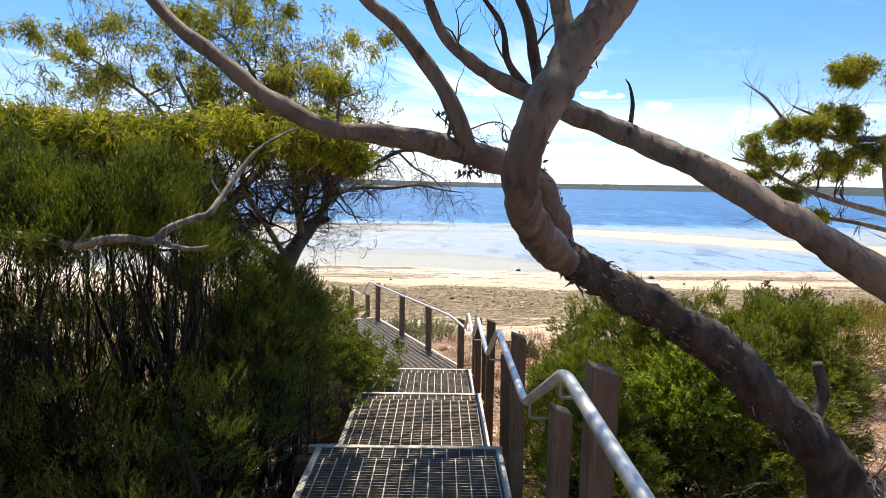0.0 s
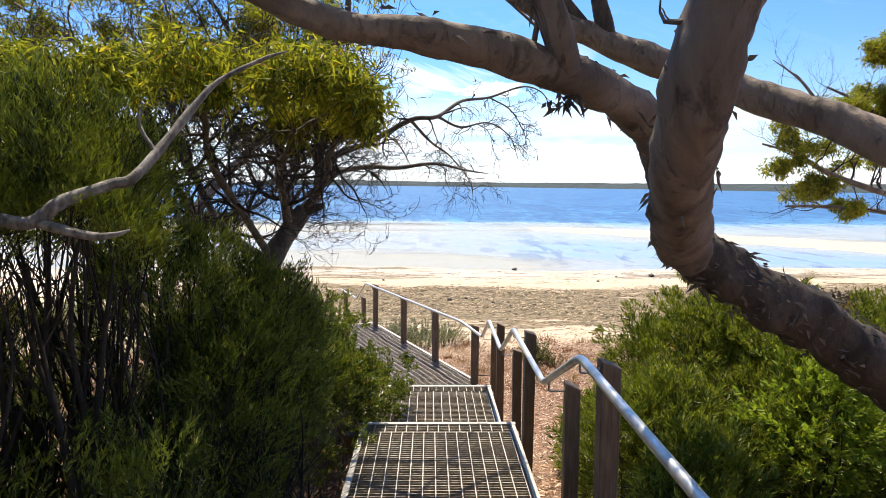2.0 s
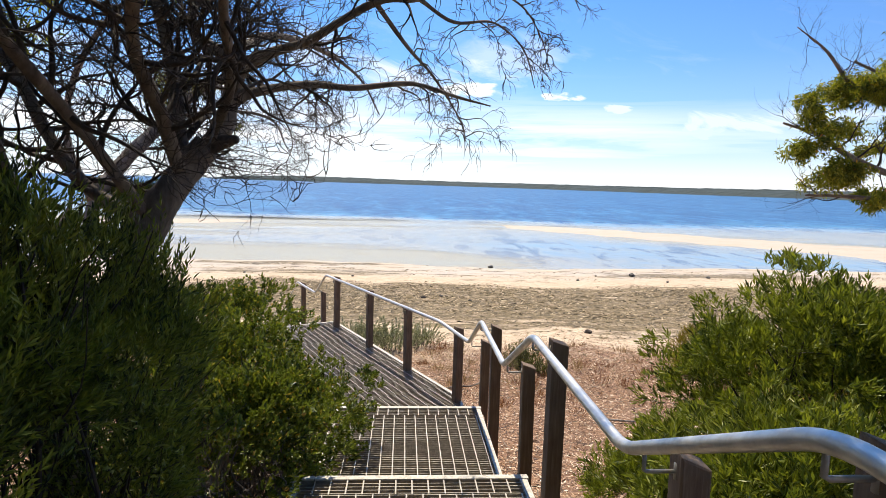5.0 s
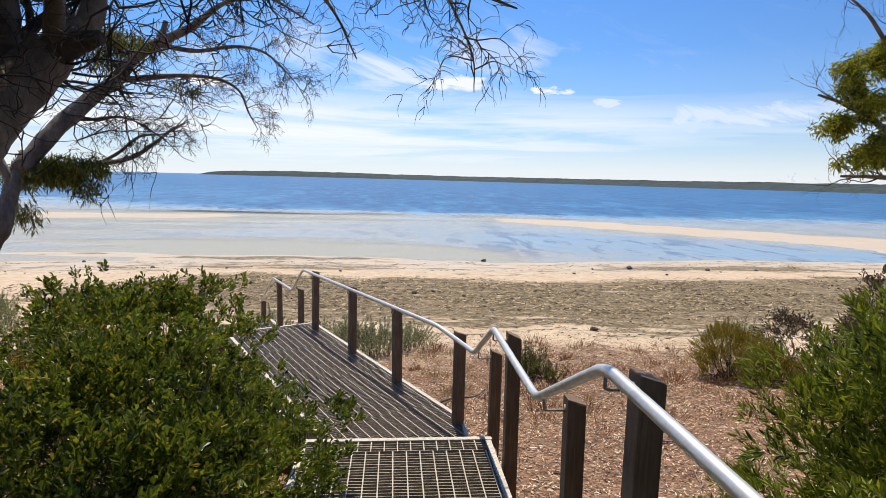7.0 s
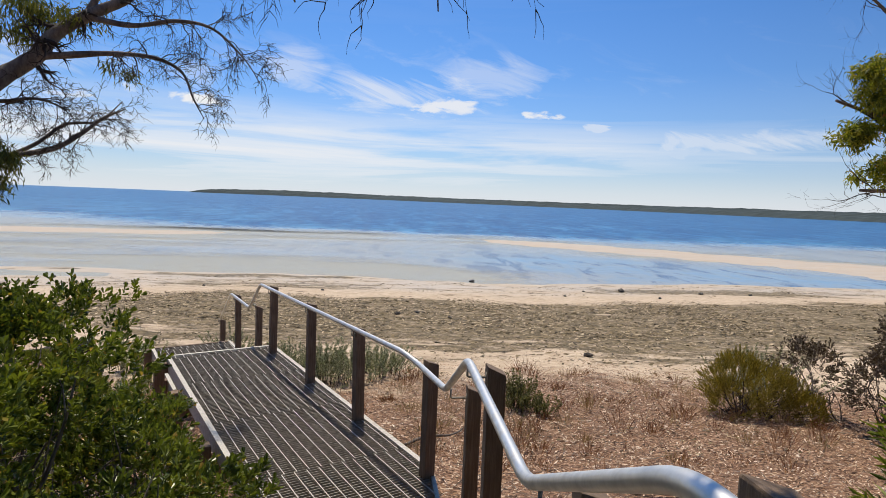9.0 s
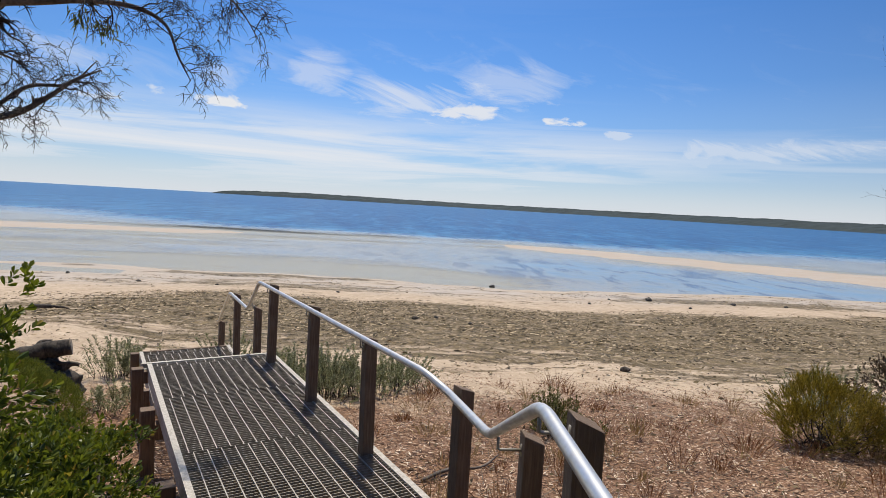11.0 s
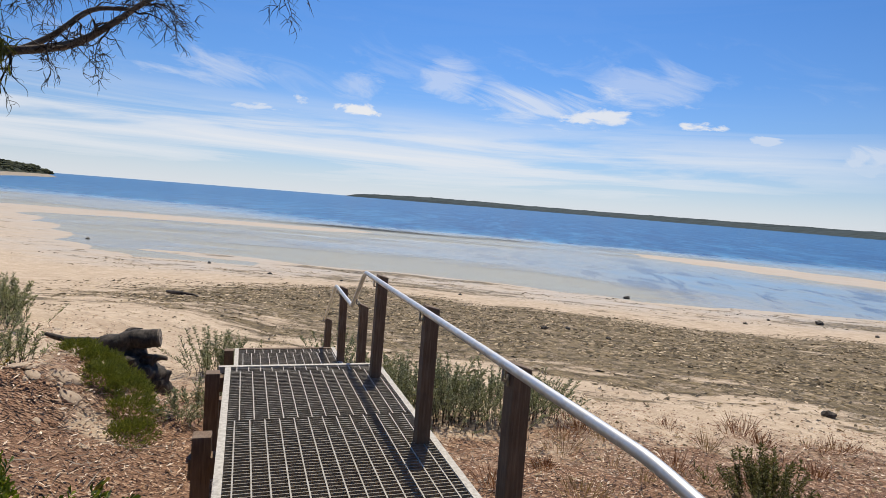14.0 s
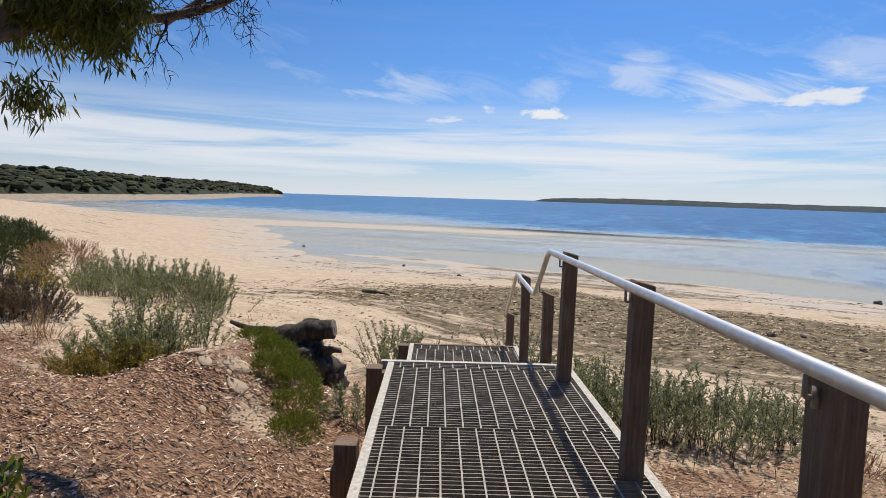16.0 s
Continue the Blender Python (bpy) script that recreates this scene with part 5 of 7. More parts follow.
def left_mallee():
    rng = np.random.RandomState(31)
    base = (-2.15, 6.25)
    t = thing("mallee_tree", "spreading mallee tree with dark twigs and olive leaves", "tree", (*base, land_at(*base)))
    inv = Matrix.Translation((-base[0], -base[1], -t.location.z))

    def put(name, me, label=""):
        me.transform(inv)
        return child(name, me, t, label)

    g = land_at(*base)
    put("trunk", limb_mesh("trunk", [(-2.2, 6.2, g - 0.2, 0.14), (-2.08, 6.22, 0.0, 0.11), (-1.86, 6.26, 0.6, 0.1), (-1.64, 6.3, 1.08, 0.094), (-1.5, 6.36, 1.32, 0.084), (-1.38, 6.42, 1.5, 0.072)], BARK_DARK, 16, 0.18))
    put("stub", limb_mesh("stub", [(-1.4, 6.4, 1.47, 0.05), (-1.27, 6.37, 1.515, 0.034), (-1.2, 6.35, 1.53, 0.02)], BARK_ROUGH, 8, 0.3), "broken dead stub")
    # bare limbs that reach out over the steps
    bare = [[(-1.4, 6.4, 1.48, 0.062), (-1.29, 6.46, 1.6, 0.056), (-1.26, 6.5, 1.74, 0.046), (-1.11, 6.55, 1.82, 0.036), (-0.85, 6.6, 1.87, 0.028), (-0.61, 6.6, 1.86, 0.024), (-0.27, 6.62, 1.9, 0.018), (0.0, 6.72, 1.85, 0.013), (0.23, 6.85, 1.82, 0.005)],
            [(-1.26, 6.5, 1.74, 0.05), (-1.2, 6.45, 1.9, 0.042), (-1.02, 6.4, 2.0, 0.036), (-0.82, 6.35, 2.06, 0.03), (-0.47, 6.25, 2.24, 0.026), (-0.25, 6.25, 2.27, 0.022), (-0.04, 6.5, 2.43, 0.018), (0.22, 6.75, 2.5, 0.014), (0.55, 6.95, 2.63, 0.01), (0.74, 7.0, 2.59, 0.007), (0.82, 7.0, 2.47, 0.003)],
            [(-0.47, 6.25, 2.24, 0.02), (-0.3, 6.5, 2.08, 0.014), (-0.12, 6.9, 1.98, 0.01), (0.1, 7.3, 1.74, 0.006), (0.14, 7.45, 1.56, 0.003)],
            [(-0.25, 6.25, 2.27, 0.017), (-0.05, 6.4, 2.2, 0.012), (0.2, 6.6, 2.26, 0.009), (0.42, 6.8, 2.16, 0.006), (0.52, 6.9, 1.95, 0.003)],
            [(0.22, 6.75, 2.5, 0.01), (0.42, 6.8, 2.4, 0.007), (0.55, 6.85, 2.22, 0.005), (0.6, 6.85, 2.05, 0.0025)],
            [(-1.3, 6.5, 1.97, 0.04), (-1.2, 7.1, 2.25, 0.032), (-0.95, 7.7, 2.3, 0.024), (-0.7, 8.3, 2.2, 0.014), (-0.55, 8.7, 1.95, 0.006)]]
    # limbs that carry leaves, some leaning back over the shrub
    leafy = [[(-2.25, 6.3, 1.75, 0.034), (-2.7, 6.45, 2.3, 0.028), (-3.2, 6.55, 2.8, 0.022), (-3.9, 6.7, 3.25, 0.012)],
             [(-1.7, 6.5, 2.5, 0.03), (-1.95, 6.5, 2.9, 0.024), (-2.2, 6.5, 3.3, 0.018), (-2.6, 6.5, 3.6, 0.01)],
             [(-1.26, 6.5, 1.74, 0.05), (-1.3, 6.5, 1.97, 0.045), (-1.48, 6.5, 2.16, 0.038), (-1.3, 6.5, 2.6, 0.03), (-1.0, 6.5, 3.1, 0.02)],
             [(-1.5, 6.36, 1.32, 0.062), (-1.54, 6.45, 1.56, 0.056), (-1.6, 6.52, 1.94, 0.048), (-1.7, 6.5, 2.5, 0.036), (-1.65, 6.4, 3.2, 0.022)],
             [(-1.64, 6.3, 1.05, 0.055), (-2.0, 6.3, 1.3, 0.046), (-2.25, 6.3, 1.75, 0.038), (-2.5, 6.4, 2.4, 0.03), (-2.8, 6.4, 3.0, 0.02)],
             [(-1.86, 6.26, 0.6, 0.055), (-2.15, 6.1, 1.1, 0.046), (-2.1, 5.7, 1.6, 0.038), (-2.2, 5.1, 2.0, 0.03), (-2.3, 4.5, 2.2, 0.018)],
             [(-1.5, 6.36, 1.32, 0.05), (-1.45, 6.0, 1.6, 0.042), (-1.35, 5.5, 1.82, 0.035), (-1.05, 4.9, 2.02, 0.026), (-0.75, 4.4, 2.14, 0.016)],
             [(-1.64, 6.3, 1.08, 0.045), (-1.75, 5.9, 1.5, 0.036), (-1.75, 5.3, 1.85, 0.03), (-1.55, 4.7, 2.08, 0.022), (-1.45, 4.3, 2.2, 0.014)],
             [(-2.08, 6.22, 0.2, 0.06), (-2.6, 5.9, 0.9, 0.05), (-2.9, 5.5, 1.5, 0.042), (-3.1, 5.0, 1.95, 0.03), (-3.2, 4.5, 2.2, 0.018)],
             [(-2.6, 5.9, 0.9, 0.05), (-3.3, 5.8, 1.5, 0.04), (-3.9, 5.5, 1.95, 0.03), (-4.2, 5.1, 2.25, 0.018)],
             [(-1.38, 6.42, 1.5, 0.04), (-1.1, 5.9, 1.75, 0.032), (-0.95, 5.3, 1.95, 0.024), (-0.7, 4.8, 2.1, 0.014)]]
    tb, tips = Tubes(), []
    for l in bare + leafy:
        put("limb", limb_mesh("limb", [(x, y, z, r * 0.78) for x, y, z, r in l], BARK_DARK, 10, 0.16, 6))
        dead = l in bare
        sp = spline(l, 5)
        n = 15 if not dead else 12
        for k in range(n):
            s = sp[int(((0.22 if not dead else 0.3) + (0.78 if not dead else 0.7) * k / n) * (len(sp) - 1))]
            if dead:
                d = unit(rng.normal(size=3) * (1, 0.7, 0.6) + np.array([0.35, 0.1, -0.1]))
                outer = s[2] > 2.3 or s[0] > 0.15
                twigs(tb, [], rng, s[:3], d, 0.14 if outer else 0.27, max(0.0045, s[3] * 0.4), 2, 0.6, 3, 0.0, droop=0.1 if outer else 0.45, fine=0.0022)
            else:
                d = unit(rng.normal(size=3) * (1, 0.8, 0.7) + np.array([0.2, -0.1, 0.35]))
                twigs(tb, tips, rng, s[:3], d, 0.5, max(0.006, s[3] * 0.42), 3, 0.65, 3, 0.1, fine=0.0024)
    # thin whips under the fork
    for k in range(9):
        twigs(tb, [], rng, (-1.42 + 0.1 * rng.rand(), 6.42, 1.38 + 0.1 * rng.rand()), (0.8, 0.3 * rng.normal(), 0.1 - 0.4 * rng.rand()), 0.32, 0.0045, 2, 0.6, 3, 0.0, droop=0.1, fine=0.0018)
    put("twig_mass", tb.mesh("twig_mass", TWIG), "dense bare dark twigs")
    low = [(-0.72, 4.35, 2.2, 0.28, 0.36, 0.15), (-1.15, 4.3, 2.18, 0.34, 0.4, 0.12), (-1.6, 4.3, 2.22, 0.34, 0.4, 0.15), (-2.05, 4.4, 2.24, 0.34, 0.4, 0.16), (-2.55, 4.4, 2.2, 0.4, 0.4, 0.18), (-3.1, 4.5, 2.22, 0.42, 0.4, 0.2), (-3.7, 4.8, 2.26, 0.45, 0.45, 0.22), (-4.3, 5.2, 2.32, 0.5, 0.5, 0.24), (-0.95, 4.9, 2.08, 0.3, 0.3, 0.12), (-1.9, 4.9, 2.3, 0.25, 0.3, 0.14), (-1.12, 5.2, 2.42, 0.36, 0.3, 0.1), (-1.7, 5.3, 2.5, 0.4, 0.3, 0.1), (-1.35, 5.9, 2.85, 0.5, 0.35, 0.14)]
    high = [(-1.7, 6.4, 3.25, 0.3, 0.3, 0.16), (-0.8, 6.55, 3.35, 0.42, 0.35, 0.18), (-2.55, 6.4, 3.1, 0.4, 0.4, 0.2), (-3.3, 6.6, 3.0, 0.5, 0.4, 0.2), (-2.2, 5.9, 2.75, 0.25, 0.25, 0.12), (-4.2, 7.2, 3.0, 0.5, 0.5, 0.2), (-3.6, 6.6, 3.4, 0.6, 0.4, 0.22), (-4.4, 6.8, 3.35, 0.6, 0.5, 0.25), (-2.7, 6.5, 3.5, 0.5, 0.4, 0.2), (-1.9, 6.5, 3.65, 0.45, 0.4, 0.18)]
    inner = [(-2.9, 6.5, 2.0, 0.5, 0.4, 0.35), (-3.5, 6.5, 2.3, 0.5, 0.4, 0.4), (-2.35, 6.4, 2.4, 0.35, 0.3, 0.25), (-3.3, 6.2, 1.5, 0.4, 0.4, 0.4), (-4.2, 6.6, 1.9, 0.6, 0.5, 0.6), (-2.6, 5.8, 1.5, 0.3, 0.3, 0.3)]
    pts = np.concatenate([clump_points(rng, low, 215, 12, 0.095), clump_points(rng, high, 78, 10, 0.1), clump_points(rng, inner, 120, 10, 0.12)])
    pts = np.concatenate([pts, np.array([p for p, d in tips if p[2] > 2.7 and rng.rand() < 0.1])])
    put("crown", crown_leaves(rng, pts, 20, 0.036, 0.068, 0.012, GUM_LEAF, 0.4), "yellow-green hanging leaves")


def left_far_tree():
    rng = np.random.RandomState(41)
    base = (-4.35, 9.95)
    t = thing("mallee_tree", "shoreline mallee tree with low drooping branches", "tree", (*base, land_at(*base)))
    inv = Matrix.Translation((-base[0], -base[1], -t.location.z))

    def near(p):
        """The tree as drawn on its limbs' own grid, moved to where it stands."""
        return (-0.027 + 0.965 * (p[0] + 0.027), 5.346 + 0.965 * (p[1] - 5.346), 0.896 + 0.965 * (p[2] - 0.896), *(0.92 * v for v in p[3:]))

    def put(name, me, label=""):
        me.transform(inv)
        return child(name, me, t, label)

    g = land_at(*base)
    put("trunk", limb_mesh("trunk", [(-4.4, 9.9, g - 0.2, 0.13)] + [near(p) for p in ((-4.62, 10.75, 0.0, 0.11), (-4.42, 10.85, 0.5, 0.09), (-4.4, 11.0, 0.9, 0.08), (-4.35, 11.2, 1.3, 0.07))], BARK_DARK, 12, 0.15))
    limbs = [[(-4.38, 11.1, 1.1, 0.1), (-4.1, 11.4, 1.6, 0.098), (-3.88, 11.7, 1.96, 0.092), (-3.62, 11.8, 2.2, 0.085), (-3.45, 11.85, 2.46, 0.075), (-3.15, 11.95, 2.7, 0.065), (-2.8, 12.0, 2.9, 0.05), (-2.4, 12.0, 3.2, 0.03), (-1.9, 12.0, 3.3, 0.02), (-1.3, 12.0, 3.0, 0.008)],
             [(-4.4, 10.95, 0.85, 0.05), (-4.3, 11.4, 1.08, 0.04), (-4.0, 11.8, 1.17, 0.034), (-3.6, 12.0, 1.28, 0.03), (-3.35, 12.1, 1.46, 0.024), (-3.15, 12.2, 1.66, 0.018), (-2.94, 12.26, 1.78, 0.006)],
             [(-4.0, 11.9, 1.17, 0.026), (-3.75, 12.0, 1.33, 0.022), (-3.5, 12.1, 1.56, 0.018), (-3.2, 12.2, 1.62, 0.012), (-2.95, 12.2, 1.85, 0.004)],
             [(-3.62, 11.8, 2.2, 0.045), (-3.3, 11.85, 2.25, 0.036), (-2.9, 11.9, 2.3, 0.028), (-2.5, 11.9, 2.28, 0.022), (-2.22, 11.9, 2.15, 0.015), (-2.1, 11.9, 1.88, 0.01), (-1.99, 11.91, 1.67, 0.003)],
             [(-3.15, 11.95, 2.66, 0.035), (-2.7, 11.9, 2.6, 0.028), (-2.25, 11.85, 2.66, 0.022), (-1.88, 11.85, 2.6, 0.015), (-1.55, 11.85, 2.3, 0.008), (-1.35, 11.8, 2.0, 0.003)],
             [(-4.2, 11.75, 1.75, 0.03), (-3.9, 11.7, 1.72, 0.022), (-3.5, 11.6, 1.75, 0.015), (-3.2, 11.6, 1.65, 0.006)],
             [(-4.4, 11.0, 0.95, 0.05), (-4.7, 11.0, 1.8, 0.045), (-4.5, 10.9, 2.6, 0.04), (-3.9, 10.8, 3.4, 0.03), (-3.0, 10.7, 3.9, 0.018), (-2.3, 10.3, 4.1, 0.008)]]
    limbs = [[near(p) for p in l] for l in limbs]
    tb, tips = Tubes(), []
    for i, l in enumerate(limbs):
        put("limb", limb_mesh("limb", l, BARK_DARK, 10, 0.15, 6))
        sp = spline(l, 5)
        for k in range(9 if i in (1, 2) else 16):
            s = sp[int((0.3 + 0.7 * k / (9 if i in (1, 2) else 16)) * (len(sp) - 1))]
            twigs(tb, tips, rng, s[:3], unit(rng.normal(size=3) * (1, 0.5, 0.7) + np.array([0.8, 0.0, 0.1])), 0.26 if i in (1, 2) else 0.28, max(0.005, s[3] * 0.4), 2, 0.6, 5, 0.0, droop=0.12 if i in (1, 2) else 0.4, fine=0.003)
    put("limb", limb_mesh("limb", [near(p) for p in ((-3.2, 11.95, 2.66, 0.045), (-3.12, 11.95, 2.82, 0.042), (-3.08, 11.95, 2.95, 0.04))], BARK_DARK, 8, 0.2), "broken dead stub")
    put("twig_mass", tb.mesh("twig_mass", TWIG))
    # leaves hang in ragged bunches under the low limb and between the upper ones
    lobes = [(-3.95, 11.2, 1.08, 0.28, 0.25, 0.18), (-3.66, 11.15, 1.1, 0.2, 0.2, 0.16), (-3.74, 11.15, 0.88, 0.14, 0.14, 0.13), (-4.2, 11.1, 1.02, 0.25, 0.25, 0.2), (-4.3, 11.0, 0.6, 0.12, 0.14, 0.13)]
    upper = [(-2.9, 11.8, 2.12, 0.2, 0.2, 0.1), (-3.3, 11.8, 2.6, 0.4, 0.3, 0.2), (-3.7, 11.7, 2.5, 0.4, 0.3, 0.3)]
    pts = np.concatenate([clump_points(rng, lobes, 80, 6, 0.09), clump_points(rng, upper, 34, 6, 0.09)])
    put("crown", crown_leaves(rng, pts, 12, 0.045, 0.085, 0.013, SHORE_LEAF, 1.1), "olive leaves hanging in ragged bunches")


def right_far_tree():
    rng = np.random.RandomState(51)
    base = (11.7, 14.4)
    t = thing("mallee_tree", "mallee tree with rounded yellow-green leaf clumps on bare limbs", "tree", (*base, land_at(*base)))
    inv = Matrix.Translation((-base[0], -base[1], -t.location.z))

    def put(name, me, label=""):
        me.transform(inv @ Matrix.Translation((-1.9, -1.3, 0)))
        return child(name, me, t, label)

    g = land_at(*base)
    put("trunk", limb_mesh("trunk", [(13.7, 15.7, g - 0.2, 0.2), (13.4, 15.6, 0.0, 0.16), (12.7, 15.4, 1.6, 0.13), (12.2, 15.2, 3.2, 0.09)], BARK_DARK, 12, 0.15))
    limbs = [[(12.8, 15.4, 1.3, 0.08), (11.4, 15.1, 1.6, 0.07), (10.1, 15.0, 2.0, 0.06), (9.3, 14.9, 2.4, 0.04), (8.5, 14.8, 2.6, 0.02)],
             [(12.2, 15.2, 3.1, 0.07), (11.0, 15.0, 3.1, 0.055), (9.9, 14.9, 3.3, 0.04), (9.2, 14.8, 3.9, 0.025), (8.6, 14.8, 4.3, 0.008)],
             [(12.4, 15.3, 2.6, 0.08), (11.4, 15.1, 3.0, 0.06), (10.6, 15.0, 3.5, 0.04), (9.9, 15.0, 3.8, 0.02)],
             [(12.9, 15.4, 0.9, 0.06), (11.4, 15.2, 1.2, 0.05), (10.0, 15.1, 1.3, 0.04), (9.2, 15.0, 1.3, 0.02)]]
    tb, tips = Tubes(), []
    for l in limbs:
        put("limb", limb_mesh("limb", l, BARK_DARK, 8, 0.15, 6))
        sp = spline(l, 5)
        for k in range(8):
            s = sp[int((0.25 + 0.75 * k / 8) * (len(sp) - 1))]
            twigs(tb, tips, rng, s[:3], unit(rng.normal(size=3) + np.array([-0.5, 0.0, 0.5])), 0.75, max(0.006, s[3] * 0.4), 2, 0.5, 3, 0.1)
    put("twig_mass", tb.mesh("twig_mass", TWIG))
    lobes = [(9.35, 14.8, 2.65, 0.5, 0.5, 0.42), (9.95, 14.9, 3.1, 0.6, 0.6, 0.45), (9.1, 14.8, 2.05, 0.35, 0.4, 0.3), (9.7, 14.9, 1.7, 0.5, 0.5, 0.35), (10.6, 15.0, 2.3, 0.7, 0.6, 0.5), (11.6, 15.2, 4.6, 0.7, 0.6, 0.3), (10.4, 15.0, 1.1, 0.5, 0.5, 0.35), (9.0, 14.6, 2.9, 0.3, 0.3, 0.3), (10.9, 15.0, 3.3, 0.7, 0.6, 0.5), (11.8, 15.2, 2.6, 0.7, 0.6, 0.5)]
    put("crown", crown_leaves(rng, clump_points(rng, lobes, 88, 18, 0.24), 26, 0.05, 0.1, 0.024, GUM_LEAF, 0.3))


def dead_branch():
    rng = np.random.RandomState(61)
    t = thing("dead_branch", "bleached silver dead branch resting across the dark shrub", "branch", (-1.9, 3.2, 1.55))
    inv = Matrix.Translation((1.9, -3.2, -1.55))
    parts = [("stem", [(-2.6, 3.0, 1.62, 0.03), (-2.24, 3.1, 1.625, 0.028), (-2.08, 3.15, 1.6, 0.027), (-1.92, 3.16, 1.57, 0.026), (-1.8, 3.2, 1.595, 0.025), (-1.67, 3.22, 1.605, 0.023), (-1.55, 3.25, 1.59, 0.022), (-1.48, 3.3, 1.655, 0.02), (-1.37, 3.38, 1.71, 0.018), (-1.31, 3.42, 1.735, 0.017), (-1.25, 3.55, 1.87, 0.0155), (-1.19, 3.65, 2.0, 0.014), (-1.12, 3.73, 2.11, 0.011), (-0.98, 3.85, 2.22, 0.008), (-0.9, 3.9, 2.26, 0.003)]),
             ("side_twig", [(-1.53, 3.25, 1.59, 0.016), (-1.39, 3.28, 1.548, 0.013), (-1.32, 3.29, 1.55, 0.01), (-1.27, 3.3, 1.565, 0.004)]),
             ("side_twig", [(-1.9, 3.16, 1.575, 0.012), (-1.85, 3.17, 1.64, 0.009), (-1.82, 3.18, 1.7, 0.003)]),
             ("side_twig", [(-1.27, 3.5, 1.82, 0.009), (-1.33, 3.52, 1.92, 0.006), (-1.32, 3.53, 2.0, 0.002)])]
    for name, p in parts:
        me = limb_mesh(name, p, DEADWOOD, 10, 0.25, 7)
        me.transform(inv)
        child(name, me, t)


near_gum()
second_gum()
left_mallee()
left_far_tree()
right_far_tree()
dead_branch()


def heath_shrub():
    """Many thin upright stems, bare at mid height, under a dense crown of needle shoots."""
    rng = np.random.RandomState(3)
    c = (-2.2, 3.9)
    t = thing("heath_shrub", "tall dark green needle-leaved heath shrub beside the steps", "shrub", (*c, land_at(*c)))
    inv = Matrix.Translation((-c[0], -c[1], -t.location.z))
    top = [(-1.85, 3.75, 1.62, 0.46, 0.45, 0.4), (-2.4, 3.55, 1.6, 0.55, 0.5, 0.42), (-3.05, 3.6, 1.62, 0.62, 0.55, 0.42), (-1.55, 4.15, 1.16, 0.3, 0.36, 0.32), (-2.2, 4.4, 1.55, 0.6, 0.5, 0.4), (-3.2, 4.5, 1.5, 0.7, 0.5, 0.4)]
    top += [(-1.62, 3.62, 1.5, 0.3, 0.3, 0.28), (-1.98, 3.42, 1.46, 0.36, 0.28, 0.28), (-2.45, 3.28, 1.46, 0.42, 0.3, 0.3), (-3.0, 3.28, 1.48, 0.5, 0.32, 0.32)]
    side = [(-1.28, 4.55, 0.94, 0.26, 0.36, 0.32), (-1.2, 4.95, 0.68, 0.24, 0.36, 0.38), (-1.35, 4.2, 0.8, 0.3, 0.36, 0.3)]
    low = [(-1.25, 4.1, 0.35, 0.27, 0.5, 0.5), (-1.22, 4.75, 0.3, 0.28, 0.5, 0.6), (-1.3, 3.4, 0.35, 0.28, 0.4, 0.42), (-1.85, 3.3, 0.4, 0.5, 0.4, 0.5), (-2.6, 3.2, 0.42, 0.6, 0.4, 0.55), (-3.4, 3.3, 0.4, 0.7, 0.5, 0.55), (-1.6, 3.0, 0.15, 0.4, 0.4, 0.4), (-2.3, 2.9, 0.2, 0.5, 0.4, 0.4), (-1.7, 3.9, 0.4, 0.4, 0.4, 0.5), (-2.9, 3.9, 0.4, 0.6, 0.5, 0.5), (-2.2, 4.6, 0.3, 0.8, 0.5, 0.62), (-2.5, 3.7, 0.5, 0.6, 0.35, 0.42), (-3.3, 4.8, 0.3, 0.9, 0.5, 0.6)]
    mid = [(-1.75, 4.3, 1.0, 0.2, 0.3, 0.3), (-2.1, 3.6, 1.1, 0.26, 0.3, 0.26), (-2.75, 3.9, 1.0, 0.3, 0.4, 0.34), (-3.6, 3.6, 1.05, 0.35, 0.4, 0.36)]
    blades, ways = [], []
    for lobes, n, tuft, shell, lo in ((top, 40000, 16, (0.62, 1.05), -0.2), (side, 12000, 12, (0.3, 1.05), -0.9), (mid, 4200, 12, (0.3, 1.05), -0.9), (low, 25000, 14, (0.2, 1.05), -0.9)):
        p, d = sprigs(rng, lobes, n // tuft, shell, 1.3, 0.42, 6.0, lo, 1.7)
        p, d = np.repeat(p, tuft, 0), np.repeat(d, tuft, 0)
        p = p + rng.normal(size=p.shape) * (0.042, 0.042, 0.03)
        d = unit(d + rng.normal(size=d.shape) * 0.22)
        ok = p[:, 2] > land(p[:, 0], p[:, 1])
        q, w = sprig_leaves(rng, p[ok], d[ok], 9, 0.085, 0.6)
        blades.append(q)
        ways.append(w)
    q, w = np.concatenate(blades), np.concatenate(ways)
    me = leaf_mesh("foliage", q, w, 0.031 * (0.65 + 0.6 * rng.rand(len(q))), 0.0066 * (0.7 + 0.6 * rng.rand(len(q))), HEATH_LEAF, rng)
    me.transform(inv)
    child("foliage", me, t)
    tb = Tubes()
    crown = np.array(top + side)
    for k in range(230):
        l = crown[rng.randint(len(crown))]
        foot = np.array([l[0] * 0.8 - 0.45 + rng.normal() * 0.28, l[1] * 0.75 + 0.97 + rng.normal() * 0.25, 0.0])
        foot[0] = min(foot[0], -1.15)
        foot[2] = land_at(foot[0], foot[1]) - 0.05
        tip = l[:3] + unit(rng.normal(size=3)) * l[3:6] * 0.8
        r = 0.004 + 0.011 * rng.rand() ** 2
